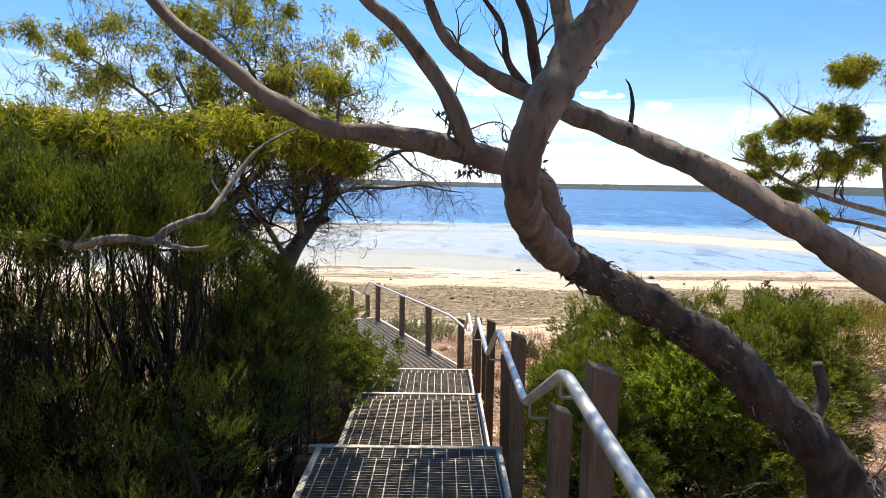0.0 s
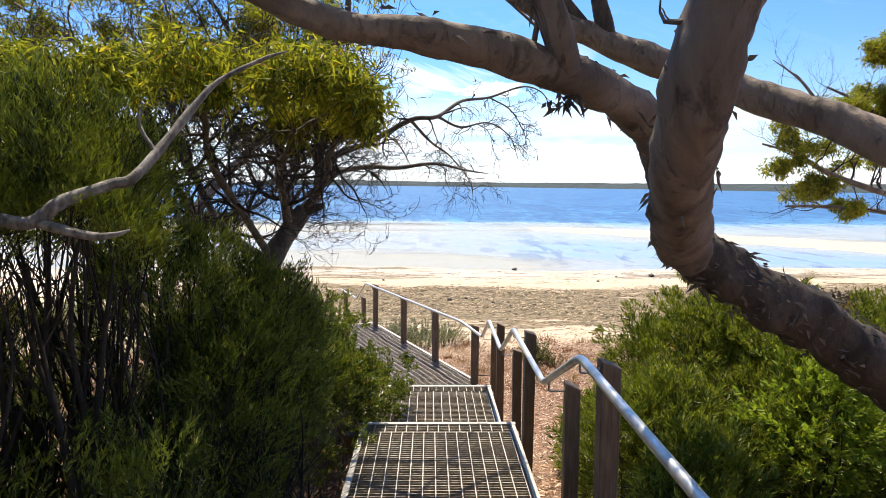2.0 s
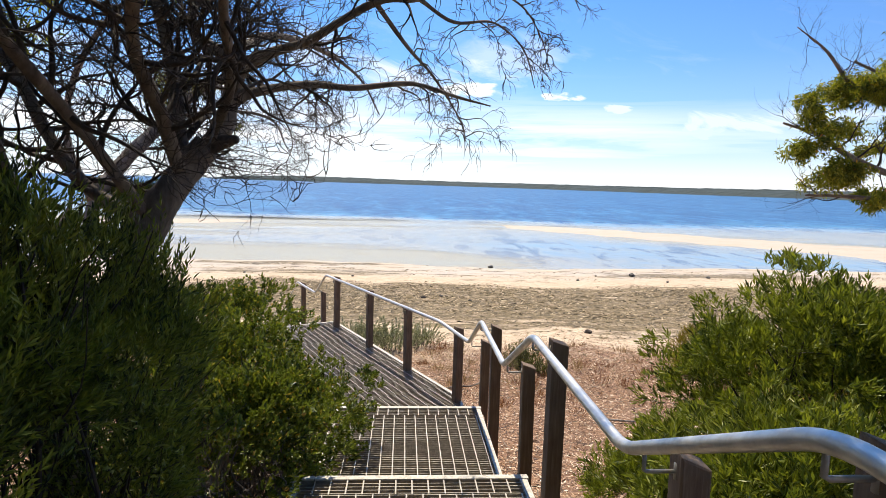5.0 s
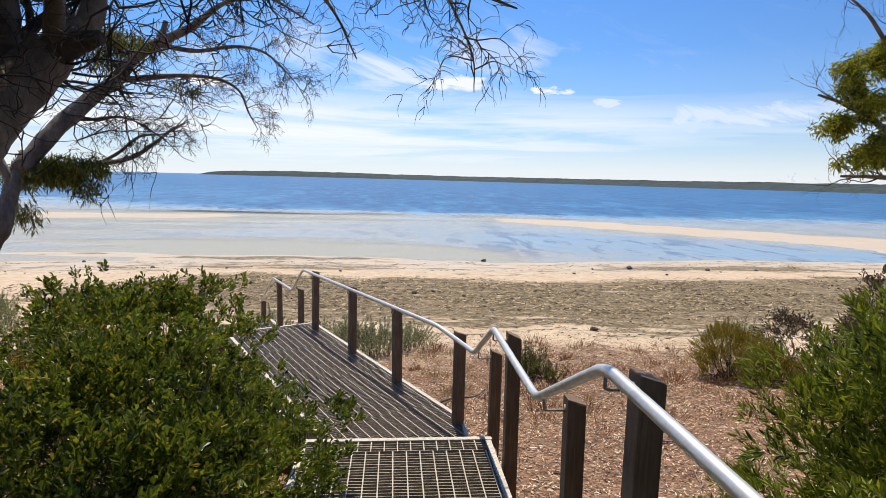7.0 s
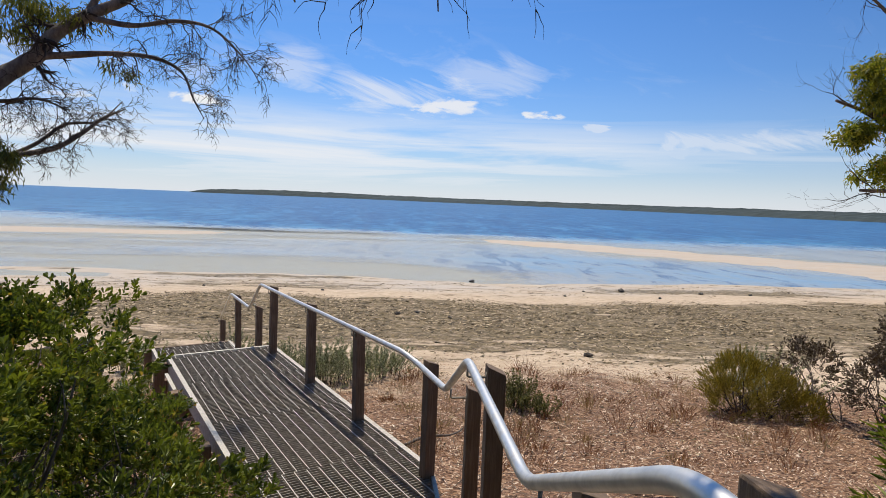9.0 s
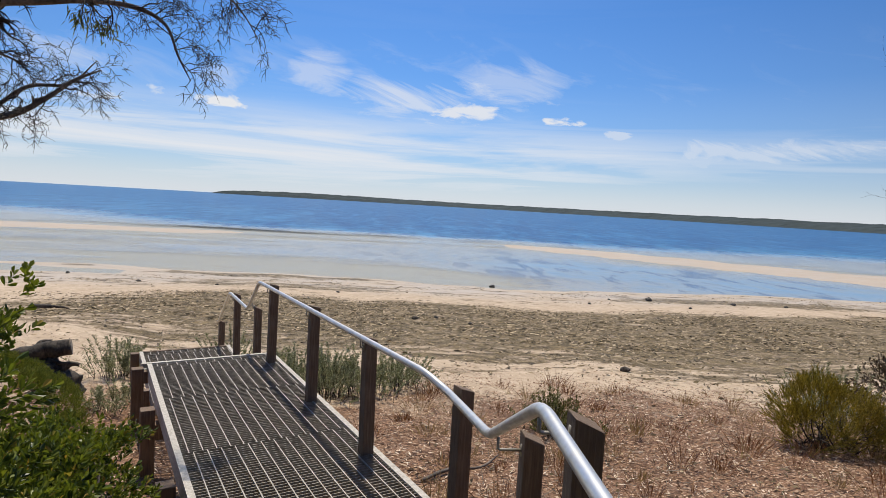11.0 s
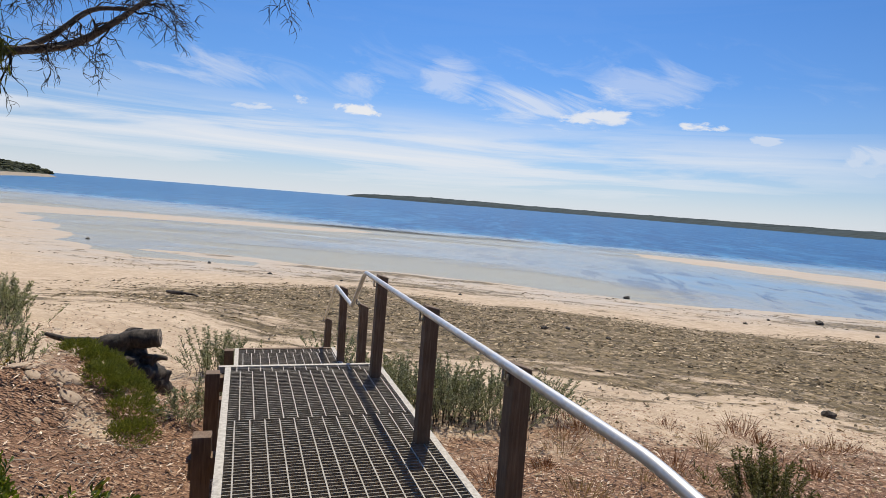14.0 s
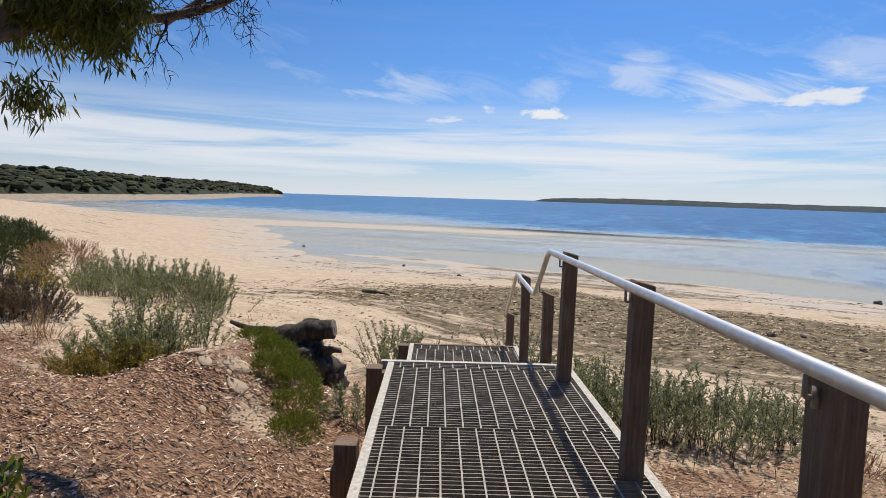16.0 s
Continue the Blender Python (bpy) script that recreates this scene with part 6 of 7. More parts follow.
        m1 = foot + (tip - foot) * 0.4 + rng.normal(size=3) * (0.07, 0.07, 0.03)
        m2 = foot + (tip - foot) * 0.75 + rng.normal(size=3) * (0.06, 0.06, 0.03)
        path = spline([(*foot, r * 1.5), (*m1, r * 1.1), (*m2, r * 0.8), (*tip, 0.002)], 4)
        tb.tube(path, 5, close=False)
        for _ in range(7):
            s = path[rng.randint(3, len(path) - 1)]
            e = s[:3] + unit(rng.normal(size=3) * (0.5, 0.5, 0.3) + np.array([0, 0, 1.0])) * (0.15 + 0.3 * rng.rand())
            tb.tube(spline([(*s[:3], max(0.0025, s[3] * 0.5)), (*((s[:3] + e) / 2 + rng.normal(size=3) * 0.03), 0.0025), (*e, 0.0012)], 3), 4, close=False)
    for k in range(380):
        x, y = rng.uniform(-4.4, -1.12), rng.uniform(2.9, 5.1)
        twigs(tb, [], rng, (x, y, land_at(x, y)), (rng.normal() * 0.5, rng.normal() * 0.5, 0.8), 0.55 + 0.4 * rng.rand(), 0.008, 1, 0.5, 5, 0.1)
    me = tb.mesh("stem_mass", SHADED_HEATH_BARK)
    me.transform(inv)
    child("stem_mass", me, t, "tangle of thin upright stems, coloured dark for inner shade")


heath_shrub()
# Added out of view beside the start, to keep sky light off the heath.
bush("heath_shrub", "unseen heath shrub added to block sky light at the top of the steps", "shrub",
     [(-2.7, 1.5, 1.1, 0.6, 0.6, 1.0), (-3.6, 1.8, 1.2, 0.8, 0.75, 1.1), (-2.6, 0.4, 1.3, 0.7, 0.7, 1.1), (-3.7, 0.3, 1.3, 0.9, 0.8, 1.3), (-2.4, -0.9, 1.3, 0.9, 0.8, 1.1)],
     HEATH_LEAF, 6000, 8, 0.12, 0.1, 0.03, 21, 40, SHADED_HEATH_BARK, 0.8, 0.8, 0.1)
bush("coastal_shrub", "rounded glossy green leafy shrub against the steps", "shrub",
     [(-1.5, 7.1, -0.2, 0.55, 0.55, 0.55), (-1.55, 6.5, -0.3, 0.5, 0.5, 0.48), (-0.98, 7.35, -0.45, 0.42, 0.5, 0.45), (-2.2, 7.3, -0.4, 0.65, 0.65, 0.52), (-1.78, 8.0, -0.12, 0.62, 0.6, 0.52), (-2.25, 8.55, -0.2, 0.62, 0.6, 0.48), (-1.4, 8.1, -0.6, 0.45, 0.55, 0.45), (-1.45, 8.8, -0.9, 0.5, 0.6, 0.4), (-1.18, 6.1, -0.25, 0.36, 0.45, 0.42), (-1.08, 6.65, -0.28, 0.36, 0.45, 0.43), (-1.75, 9.3, -0.9, 0.5, 0.5, 0.4), (-1.8, 9.75, -1.08, 0.3, 0.34, 0.24), (-2.2, 9.75, -1.08, 0.34, 0.3, 0.24), (-2.5, 9.2, -0.9, 0.45, 0.45, 0.36)],
     ROUND_LEAF, 33000, 8, 0.055, 0.034, 0.017, 5, 330, BARK_DARK, 1.0, 0.75, 0.55, shell=(0.55, 1.02), broad=True, lumpy=1.7, tuft=5)
bush("wattle_shrub", "dense bright green narrow-leaved shrub beside the handrail", "shrub",
     [(2.0, 6.1, -0.2, 0.85, 0.9, 0.94), (1.3, 5.1, -0.2, 0.6, 0.7, 0.68), (2.65, 6.5, -0.25, 0.85, 0.75, 0.86), (1.15, 4.3, -0.25, 0.45, 0.5, 0.5), (2.4, 5.2, -0.2, 0.9, 0.8, 0.84), (3.3, 5.7, -0.15, 0.8, 0.7, 0.85), (1.35, 6.6, -0.75, 0.42, 0.45, 0.36)],
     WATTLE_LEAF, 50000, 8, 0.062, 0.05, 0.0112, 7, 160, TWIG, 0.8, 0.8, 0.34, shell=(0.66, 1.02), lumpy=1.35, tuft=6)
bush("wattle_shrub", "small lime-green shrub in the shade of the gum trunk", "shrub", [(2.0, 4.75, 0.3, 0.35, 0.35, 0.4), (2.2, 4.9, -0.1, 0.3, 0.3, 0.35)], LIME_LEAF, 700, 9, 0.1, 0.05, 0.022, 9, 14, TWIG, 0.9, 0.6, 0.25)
bush("olive_shrub", "broad olive-green shrub on the dune beyond the gum", "shrub", [(6.2, 9.6, -0.75, 1.3, 0.9, 0.6), (7.6, 10.2, -0.8, 1.2, 0.9, 0.6), (5.2, 9.0, -0.9, 0.8, 0.7, 0.45)], OLIVE_LEAF, 9000, 6, 0.12, 0.055, 0.014, 13, 40, TWIG, 0.8, 0.6, 0.2)


def dry_brush(x, y, r, h, seed, label, n=46):
    """A heap of bare springing stems."""
    rng = np.random.RandomState(seed)
    t = thing("dry_brush", label, "brush", (x, y, land_at(x, y)), "dry brush")
    tb = Tubes()
    for k in range(n):
        a = rng.normal(size=2) * r * 0.4
        d = np.array([rng.normal() * 0.8, rng.normal() * 0.8, 0.35 + 0.6 * rng.rand()])
        twigs(tb, [], rng, (a[0], a[1], land_at(x + a[0], y + a[1]) - land_at(x, y) - 0.03), d, h * (0.5 + 0.7 * rng.rand()), 0.005 + 0.004 * rng.rand(), 1, 0.4, 4, 0.0, droop=0.35)
    child("stem_mass", tb.mesh("stem_mass", DEADWOOD if seed % 2 else BARK_DARK), t)


dry_brush(3.7, 4.9, 0.9, 0.7, 71, "tangle of bare grey fallen twigs")
dry_brush(2.3, 4.3, 0.6, 0.35, 73, "tangle of bare grey fallen twigs", 30)
dry_brush(4.4, 6.4, 0.9, 0.8, 72, "dark tangle of dead springing stems")
dry_brush(-1.35, 6.0, 0.4, 0.4, 74, "dark twigs fallen under the shrub", 24)

SALT = "grey-green saltbush of upright leafy stems on the sand"


def saltbush(x, y, r, h, seed, mat=None, label=SALT, n=None):
    """Upright wand-like stems with small grey leaves."""
    rng = np.random.RandomState(seed)
    t = thing("saltbush", label, "shrub", (x, y, land_at(x, y)), "saltbushes by the path")
    n = n or int(58 * r * r / 0.16 + 22)
    tb, bases, dirs = Tubes(), [], []
    for k in range(n):
        a = rng.normal(size=2) * r * 0.5
        z0 = land_at(x + a[0], y + a[1]) - t.location.z - 0.03
        hh = h * (0.5 + 0.6 * rng.rand()) * (1 - 0.35 * min(1, np.hypot(*a) / (r + 0.01)))
        lean = np.array([a[0] * 0.5 / r + rng.normal() * 0.16, a[1] * 0.5 / r + rng.normal() * 0.16, 1.0])
        tip = np.array([a[0], a[1], z0]) + unit(lean) * hh
        mid = np.array([a[0], a[1], z0 + hh * 0.25]) + rng.normal(size=3) * 0.015
        tb.tube([(a[0], a[1], z0, 0.0035), (*mid, 0.003), (*tip, 0.0015)], 3, close=False)
        m = int(hh / 0.0075)
        q = rng.rand(m) ** 0.75
        p = mid + (tip - mid) * q[:, None]
        bases.append(p)
        dirs.append(rng.normal(size=(m, 3)) * (0.75, 0.75, 0.3) + np.array([0, 0, 0.65]))
    b, d = np.concatenate(bases), np.concatenate(dirs)
    child("foliage", leaf_mesh("foliage", b, d, 0.028 + 0.024 * rng.rand(len(b)), 0.0105, mat or SALT_LEAF, rng), t)
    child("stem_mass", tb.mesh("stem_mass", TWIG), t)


for i, (x, y, r, h) in enumerate(((-1.45, 14.75, 0.34, 0.74), (-0.95, 14.4, 0.4, 0.8), (-0.45, 14.55, 0.4, 0.8), (0.08, 14.85, 0.32, 0.66), (-0.1, 15.4, 0.4, 0.5), (-1.2, 14.9, 0.4, 0.62), (-1.75, 15.1, 0.35, 0.62), (-2.1, 15.9, 0.3, 0.5), (-2.65, 15.55, 0.34, 0.8),
                                   (-4.02, 14.85, 0.32, 0.72), (-3.8, 15.1, 0.28, 0.62), (-3.15, 12.75, 0.18, 0.3), (-3.35, 13.5, 0.2, 0.3))):
    saltbush(x, y, r, h, 100 + i)
BANK_LEAF = leaf_material("litter_shrub_leaves", [(0.0, (0.07, 0.075, 0.03)), (0.6, (0.14, 0.14, 0.05)), (1.0, (0.26, 0.24, 0.09))], 0.25, 0.6)
SILVER_LEAF = leaf_material("silver_saltbush_leaves", [(0.0, (0.14, 0.15, 0.09)), (0.6, (0.29, 0.3, 0.2)), (1.0, (0.48, 0.48, 0.34))], 0.35, 0.7)
for i, (x, y, r, h, n) in enumerate(((-5.15, 12.3, 0.26, 0.8, 60), (-4.92, 12.42, 0.24, 0.7, 50), (-5.45, 12.35, 0.2, 0.55, 34), (-5.6, 12.1, 0.16, 0.4, 20), (-4.75, 12.7, 0.2, 0.42, 26),
                                      (-7.2, 15.0, 0.38, 0.66, 80), (-7.8, 15.1, 0.42, 0.72, 90), (-8.4, 15.0, 0.42, 0.74, 90), (-9.0, 14.9, 0.45, 0.76, 90), (-9.6, 14.8, 0.4, 0.62, 80), (-6.95, 14.6, 0.25, 0.4, 36), (-8.0, 14.35, 0.32, 0.55, 60), (-8.9, 14.2, 0.3, 0.5, 50))):
    saltbush(x, y, r, h, 130 + i, SILVER_LEAF, "grey-green saltbush clump on the dune edge", n)
saltbush(-9.7, 13.9, 0.35, 0.42, 154, OLIVE_LEAF, "low golden-olive shrub on the dune edge", 80)
saltbush(-7.5, 12.6, 0.42, 0.5, 155, GREY_LEAF, "low dark brown half-dead shrub", 190)
saltbush(1.85, 12.9, 0.26, 0.54, 150, BANK_LEAF, "small upright olive-green shrub among dry litter", 90)
saltbush(2.1, 12.6, 0.2, 0.34, 153, BANK_LEAF, "small upright olive-green shrub among dry litter", 50)
saltbush(-4.93, 12.0, 0.3, 0.38, 151, OLIVE_LEAF, "low olive-yellow shrub beside the dune", 110)
saltbush(6.1, 14.0, 0.6, 0.95, 152, SALT_LEAF, "pale grey-green shrub at the edge of the beach", 120)

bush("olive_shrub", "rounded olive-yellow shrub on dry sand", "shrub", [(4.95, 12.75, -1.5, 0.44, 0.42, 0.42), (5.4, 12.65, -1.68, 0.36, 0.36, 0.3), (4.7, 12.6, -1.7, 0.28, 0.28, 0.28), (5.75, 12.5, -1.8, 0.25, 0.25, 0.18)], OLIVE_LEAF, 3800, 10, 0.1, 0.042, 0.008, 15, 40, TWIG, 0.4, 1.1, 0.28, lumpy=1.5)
bush("dry_shrub", "sparse dark grey half-dead shrub with curled leaves", "shrub", [(6.05, 12.9, -1.35, 0.4, 0.4, 0.4), (6.5, 12.0, -1.35, 0.5, 0.45, 0.5), (6.6, 11.9, -0.65, 0.3, 0.3, 0.6), (7.0, 11.8, -1.1, 0.55, 0.45, 0.5), (6.2, 11.6, -0.75, 0.22, 0.25, 0.25), (7.5, 11.9, -0.9, 0.5, 0.45, 0.6)], GREY_LEAF, 2600, 9, 0.09, 0.045, 0.02, 17, 90, BARK_DARK, 1.0, 0.3, 0.35, broad=True, lumpy=1.5)
bush("dune_shrub", "dark green shrub on the far dune edge", "shrub", [(-13.6, 15.6, -1.35, 0.8, 0.7, 0.45), (-15.0, 16.0, -1.3, 1.0, 0.8, 0.5)], SCRUB_LEAF, 3000, 9, 0.14, 0.07, 0.018, 19, 20, TWIG, 0.8, 0.6, 0.2)
bush("dune_shrub", "low russet shrub among saltbush", "shrub", [(-7.6, 12.5, -1.35, 0.4, 0.35, 0.25), (-10.5, 14.8, -1.25, 0.6, 0.5, 0.35)], DRY_LEAF, 1800, 8, 0.1, 0.04, 0.008, 20, 12, TWIG, 0.7, 0.7, 0.2)
bush("groundcover", "mat of green creeping groundcover on the mound", "plant", [(x, y, land_at(x, y) - 0.02, rx, ry, 0.13) for x, y, rx, ry in ((-4.35, 13.0, 0.2, 0.2), (-4.1, 12.9, 0.24, 0.22), (-3.85, 12.78, 0.25, 0.22), (-3.6, 12.6, 0.24, 0.24), (-3.4, 12.4, 0.2, 0.24), (-3.2, 12.15, 0.16, 0.22), (-3.75, 12.5, 0.15, 0.18))], MAT_LEAF, 5200, 9, 0.06, 0.026, 0.007, 23, 0, None, 0.7, 0.5, 0.2, shell=(0.6, 1.0))


def grass_tuft(x, y, r, h, seed, mat, label, n=60):
    rng = np.random.RandomState(seed)
    t = thing("grass_tuft", label, "grass", (x, y, land_at(x, y)), "dry grass tufts")
    a = rng.normal(size=(n, 2)) * r * 0.5
    base = np.column_stack([a, land(x + a[:, 0], y + a[:, 1]) - t.location.z - 0.01])
    d = np.column_stack([a / r * 0.6 + rng.normal(size=(n, 2)) * 0.25, np.ones(n)])
    child("grass_clump", leaf_mesh("grass_clump", base, d, h * (0.5 + 0.7 * rng.rand(n)), 0.006, mat, rng, 0.1), t)


rngt = np.random.RandomState(77)
TUFTS = [(1.3, 13.5), (2.85, 14.2), (0.8, 14.25), (1.95, 13.0), (2.45, 12.8), (2.8, 12.8), (0.35, 12.6), (0.7, 11.9), (1.1, 12.1), (3.4, 13.2), (3.9, 12.4), (1.5, 11.2), (2.3, 11.5), (0.9, 10.8), (-0.3, 12.6), (0.1, 13.2), (2.0, 10.2), (3.1, 11.0), (-2.9, 13.2), (-3.05, 13.9), (-2.7, 14.1), (4.3, 14.6), (3.4, 15.1), (-5.6, 11.9), (-6.8, 12.4)]
for k in range(80):
    TUFTS.append((rngt.uniform(0.2, 5.6), rngt.uniform(10.2, 15.8)))
for k in range(12):
    TUFTS.append((rngt.uniform(-7.5, -5.0), rngt.uniform(11.2, 13.0)))
for i, (x, y) in enumerate(TUFTS):
    red = rngt.rand() < 0.6
    grass_tuft(x, y, 0.07 + 0.12 * rngt.rand(), 0.12 + 0.22 * rngt.rand(), 200 + i, RUSSET_LEAF if red else DRY_LEAF, "tuft of low russet stalks" if red else "tuft of dry straw-coloured grass", (40 if i < 25 else 18) + int(50 * rngt.rand()))


# ---- stuff on the ground ----
def scatter(name, label, category, x, y, length, width, mat, seed, lift=0.008, tilt=0.35):
    rng = np.random.RandomState(seed)
    n = len(x)
    base = np.column_stack([x, y, land(x, y) + lift + 0.012 * rng.rand(n)])
    a = rng.rand(n) * 2 * np.pi
    d = np.column_stack([np.cos(a), np.sin(a), rng.normal(size=n) * tilt * 0.3])
    side = np.column_stack([-np.sin(a), np.cos(a), rng.normal(size=n) * tilt])
    length, width = length[:, None], width[:, None]
    curl = np.column_stack([np.zeros((n, 2)), rng.rand(n) * 0.5])
    v = np.stack([base - d * length / 2, base + side * width / 2 + curl * width, base + d * length / 2 + curl * length * 0.3, base - side * width / 2], 1).reshape(-1, 3)
    return tagged(new(name, quick_mesh(name, v, np.arange(n * 4).reshape(-1, 4), mat)), label, category, kind="stuff")


def litter_field():
    rng = np.random.RandomState(301)
    x = rng.uniform(-7, 7.5, 210000)
    y = rng.uniform(1.5, 17.5, 210000)
    p = smooth(17.5, 11.5, y + 1.2 * wobble(x * 0.7, y * 0.7)) * (0.55 + 0.45 * (wobble(x * 1.9, y * 2.3) > -0.1))
    p = np.maximum(p, 0.72 * smooth(-1.0, 0.5, x) * smooth(16.8, 14.6, y + 0.8 * wobble(x * 1.1, y * 1.3)))
    keep = rng.rand(210000) < p
    x, y = x[keep], y[keep]
    n = len(x)
    scatter("leaf_litter", "dry brown gum leaves and bark chips on the ground", "leaf litter", x, y, 0.02 + 0.075 * rng.rand(n) ** 2.4, 0.006 + 0.012 * rng.rand(n), LITTER, 302)
    k = 9000
    fx, fy = rng.uniform(-9, 11, k), rng.uniform(11, 20, k)
    ok = (wobble(fx * 1.3, fy * 1.1) > -0.2) & ((fy > 14.2) | (fx > 0))
    fx, fy = fx[ok], fy[ok]
    k = len(fx)
    scatter("beach_flecks", "dark flecks of bark and weed on the sand", "litter", fx, fy, 0.03 + 0.07 * rng.rand(k) ** 2, 0.012 + 0.02 * rng.rand(k), WRACK, 304, 0.006, 0.3)
    m = 5200
    x, y = rng.uniform(-6, 6.5, m), rng.uniform(2, 15, m)
    scatter("fallen_twigs", "thin grey fallen twigs", "twigs", x, y, 0.07 + 0.36 * rng.rand(m) ** 2, 0.005 + 0.006 * rng.rand(m), chip_material("fallen_twig_wood", [(0.0, (0.05, 0.038, 0.03)), (1.0, (0.33, 0.27, 0.21))]), 303, 0.006, 0.2)


def wrack_field():
    rng = np.random.RandomState(311)
    x = rng.uniform(-26, 34, 230000)
    y = rng.uniform(15, 41, 230000)
    ye = y - shore_shift(x)
    band = smooth(20, 22.5, ye) * smooth(33.5, 29, ye) * smooth(-17, -8, x) + 0.3 * smooth(16, 19, ye) * smooth(26, 22, ye) * smooth(-12, -5, x) + 0.3 * smooth(34, 36.5, ye) * smooth(41, 39.5, ye) * (wobble(x * 0.5, y * 1.2) > 0.1)
    band = band * (0.25 + 0.75 * (wobble(x * 0.55 + 2, y * 1.6) > -0.15))
    keep = rng.rand(len(x)) < band * 0.7
    x, y = x[keep], y[keep]
    n = len(x)
    scatter("sea_wrack", "dark dead seagrass strewn in bands on the beach", "seaweed", x, y, 0.06 + 0.22 * rng.rand(n) ** 2, 0.02 + 0.045 * rng.rand(n), WRACK, 312, 0.004, 0.16)


def pebble(x, y, r, seed, name="rock", label="small dark wet stone on the tidal flat", mat=None):
    bm = bmesh.new()
    bmesh.ops.create_icosphere(bm, subdivisions=2, radius=r)
    for v in bm.verts:
        k = 1 + 0.45 * noise.noise(v.co * (1.6 / r) + Vector((seed, 0, 0)))
        v.co = Vector((v.co.x * k * 1.2, v.co.y * k, v.co.z * k * 0.75))
    me = bpy.data.meshes.new(name)
    bm.to_mesh(me)
    bm.free()
    me.materials.append(mat or ROCK)
    ob = new(name, me)
    ob.location = (x, y, max(land_at(x, y), SEA - 0.05) + r * 0.3)
    ob.rotation_euler = (0, 0, seed * 1.7)
    return tagged(ob, label, "rock", "stones along the tide line")


for i, (x, y, r) in enumerate(((5.4, 40.0, 0.2), (13.4, 36.6, 0.22), (17.8, 36.0, 0.16), (14.4, 34.0, 0.1), (1.2, 25.2, 0.1), (2.2, 24.0, 0.08), (20.5, 35.6, 0.14), (9.5, 34.6, 0.1), (11.2, 36.6, 0.09), (-3.0, 34.5, 0.1), (-9.0, 35.4, 0.1), (-13.0, 36.0, 0.12), (-17.5, 38.0, 0.14), (-30.0, 44.0, 0.16))):
    pebble(x, y, r * 0.75, i)
pebble(4.45, 17.3, 0.085, 31, "rock", "flat brown stone half sunk in sand", DRIFTWOOD)
pebble(0.5, 24.4, 0.09, 32, "rock", "flat brown stone half sunk in sand", DRIFTWOOD)


CRUST = plain_noise_material("sand_crust", [(0.3, (0.36, 0.26, 0.18)), (0.65, (0.56, 0.44, 0.32))], 9.0, 0.95, 0.02)
rngc = np.random.RandomState(88)
for i in range(46):
    f = rngc.rand()
    x, y = -4.6 + 1.3 * f + rngc.normal() * 0.12, 12.45 - 0.55 * f + rngc.normal() * 0.12
    ob = pebble(x, y, 0.02 + 0.04 * rngc.rand() ** 2, 40 + i, "sand_clod", "pale crusted lump of sand on the mound", CRUST)
    ob.data.polygons.foreach_set("use_smooth", [True] * len(ob.data.polygons))
    ob.scale = (1.5, 1.2, 0.55)
    slope = Vector((land_at(x - 0.1, y) - land_at(x + 0.1, y), land_at(x, y - 0.1) - land_at(x, y + 0.1), 0.2))
    ob.rotation_euler = slope.to_track_quat("Z", "X").to_euler()
    ob.location.z = land_at(x, y) - 0.008
    ob["category"], ob["group"] = "sand clod", "sand clods on the mound"


def wood_piece(name, label, points, mat=DRIFTWOOD, sides=8):
    p0 = points[0]
    z0 = land_at(p0[0], p0[1])
    t = thing(name, label, "driftwood", (p0[0], p0[1], z0))
    me = limb_mesh("stem", [(x, y, land_at(x, y) + dz, r) for x, y, dz, r in points], mat, sides, 0.3, 6)
    me.transform(Matrix.Translation((-p0[0], -p0[1], -z0)))
    child("stem", me, t)


wood_piece("driftwood", "weathered stick of driftwood lying on sand", [(-10.6, 23.8, 0.03, 0.05), (-10.1, 23.5, 0.06, 0.055), (-9.6, 23.5, 0.04, 0.03), (-9.3, 23.3, 0.02, 0.01)])
wood_piece("driftwood", "short grey stick on the leaf litter", [(2.2, 10.1, 0.02, 0.012), (2.5, 10.0, 0.03, 0.014), (2.8, 9.85, 0.02, 0.008)], DEADWOOD)
wood_piece("driftwood", "dark fallen branch on the leaf litter", [(0.25, 11.3, 0.02, 0.014), (0.5, 11.5, 0.04, 0.016), (0.8, 11.6, 0.06, 0.012), (1.0, 11.8, 0.1, 0.006)], BARK_DARK)


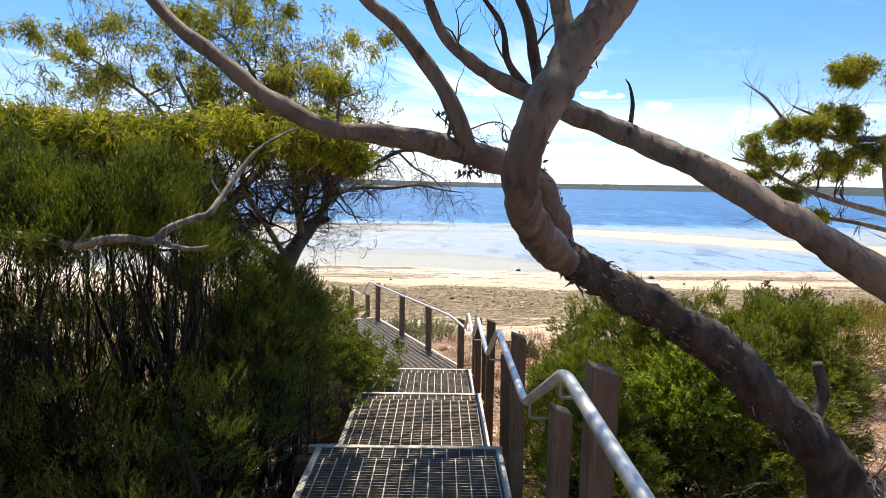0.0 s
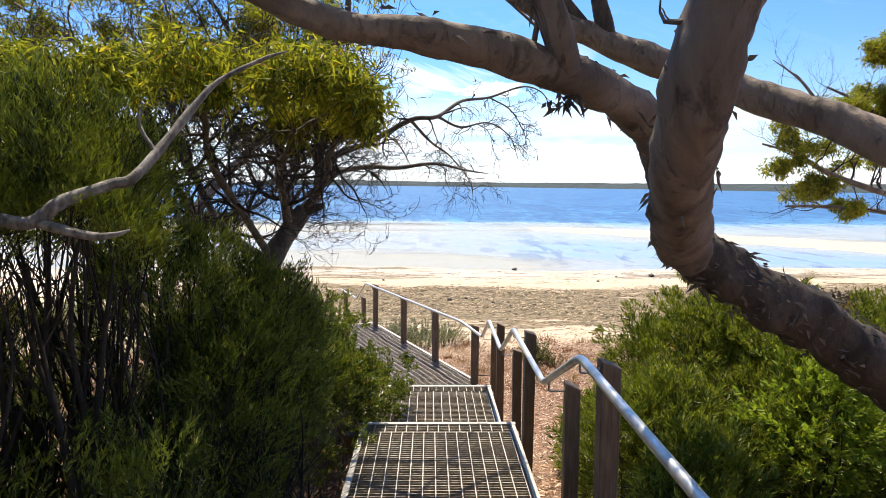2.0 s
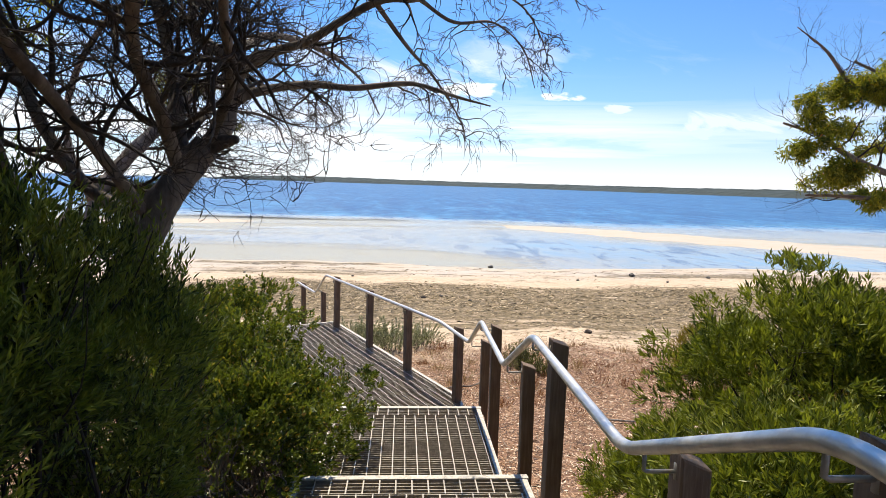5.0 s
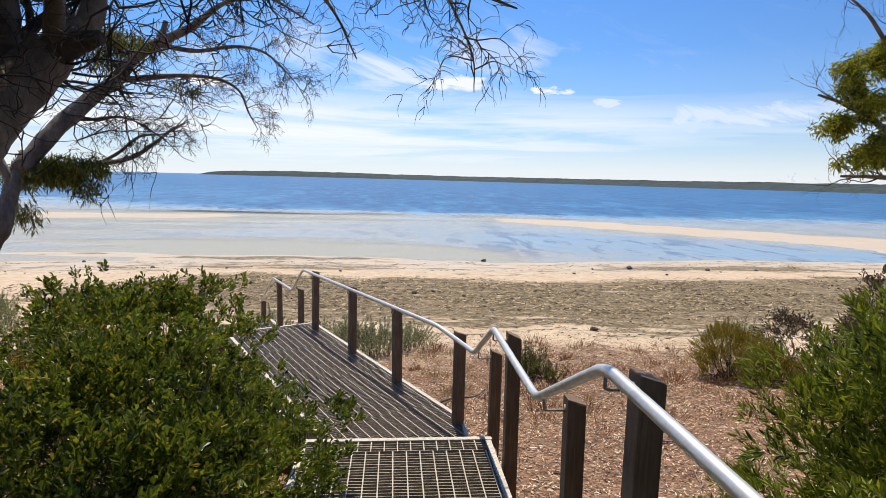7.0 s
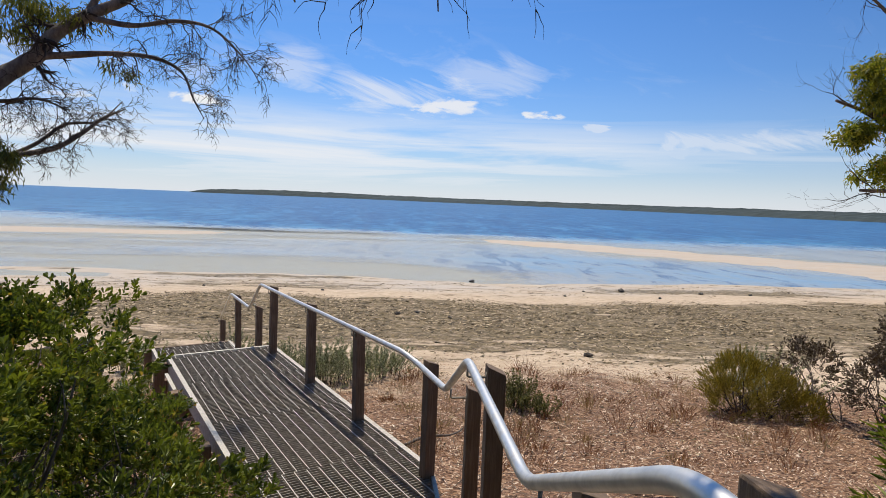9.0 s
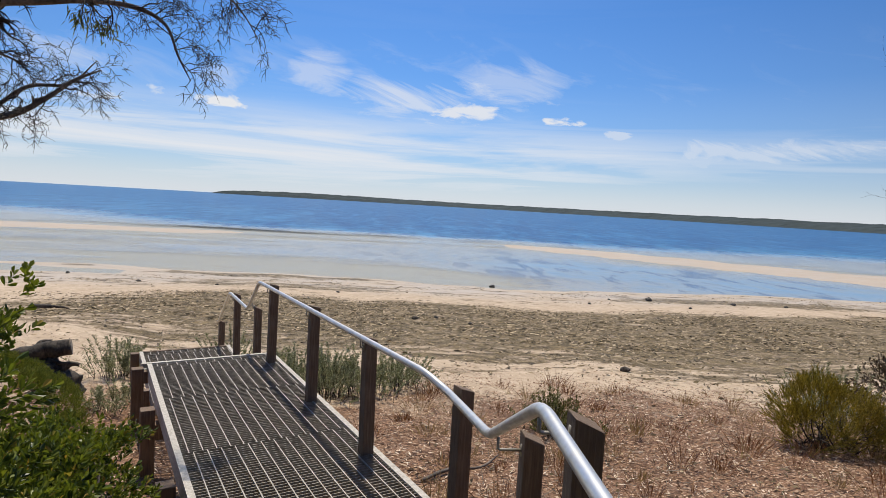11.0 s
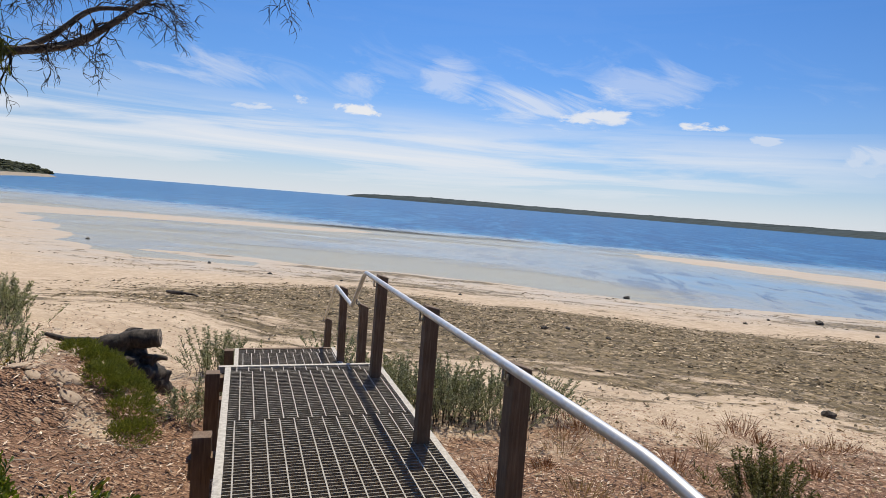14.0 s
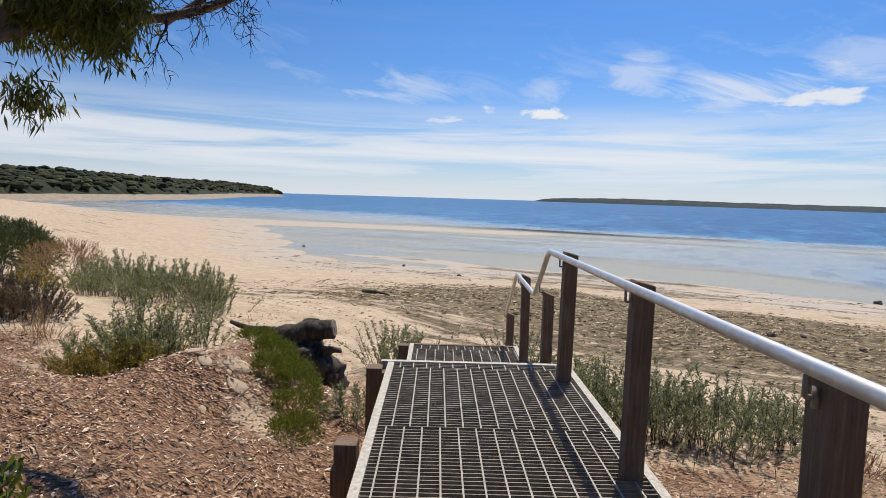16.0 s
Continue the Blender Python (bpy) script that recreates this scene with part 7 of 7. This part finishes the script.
def old_log():
    x, y = -4.35, 13.65
    z = -1.843
    t = thing("old_log", "dark weathered log with a sawn end on an upturned root", "log", (x, y, z))

    def put(name, me, label=""):
        me.transform(Matrix.Translation((-x, -y, -z)))
        child(name, me, t, label)

    put("stem", limb_mesh("stem", [(-4.62, 13.48, z + 0.42, 0.05), (-4.52, 13.52, z + 0.46, 0.085), (-4.38, 13.58, z + 0.5, 0.1), (-4.2, 13.65, z + 0.53, 0.1), (-4.02, 13.72, z + 0.56, 0.098)], DRIFTWOOD, 18, 0.25, 12))
    tb = Tubes()
    tb.tube([(-4.03, 13.716, z + 0.558, 0.088), (-4.012, 13.724, z + 0.56, 0.085)], 16)
    tb.tube([(-4.02, 13.72, z + 0.56, 0.026), (-4.008, 13.726, z + 0.562, 0.024)], 8)
    put("sawn_end", tb.mesh("sawn_end", SAWN, False), "pale sawn end with a dark heart")
    put("root", limb_mesh("root", [(-4.08, 13.62, z - 0.25, 0.21), (-4.12, 13.62, z + 0.05, 0.2), (-4.3, 13.6, z + 0.28, 0.17), (-4.45, 13.55, z + 0.42, 0.12), (-4.6, 13.5, z + 0.45, 0.08)], DRIFTWOOD, 22, 0.75, 16), "upturned dark root")
    put("root", limb_mesh("root", [(-4.15, 13.64, z + 0.26, 0.08), (-4.02, 13.69, z + 0.34, 0.045), (-3.92, 13.72, z + 0.33, 0.02)], DRIFTWOOD, 10, 0.35))
    put("root", limb_mesh("root", [(-4.5, 13.52, z + 0.5, 0.045), (-4.68, 13.45, z + 0.51, 0.032), (-4.85, 13.38, z + 0.52, 0.026), (-5.02, 13.3, z + 0.58, 0.018)], DRIFTWOOD, 10, 0.3))
    rng = np.random.RandomState(91)
    for k in range(20):
        q = np.array([-4.28, 13.6, z + 0.2]) + rng.normal(size=3) * (0.12, 0.06, 0.12)
        d = unit(rng.normal(size=3) * (1, 0.7, 0.8))
        put("root", limb_mesh("root", [(*q, 0.045), (*(q + d * 0.13 + rng.normal(size=3) * 0.03), 0.028), (*(q + d * 0.25 + rng.normal(size=3) * 0.06), 0.006)], DRIFTWOOD, 8, 0.4, 4))
    put("root", limb_mesh("root", [(-4.6, 13.47, z + 0.4, 0.07), (-4.85, 13.3, z + 0.28, 0.05), (-5.2, 13.1, z + 0.15, 0.04), (-5.4, 12.9, z + 0.1, 0.02)], DRIFTWOOD, 10, 0.4))


old_log()
litter_field()
wrack_field()
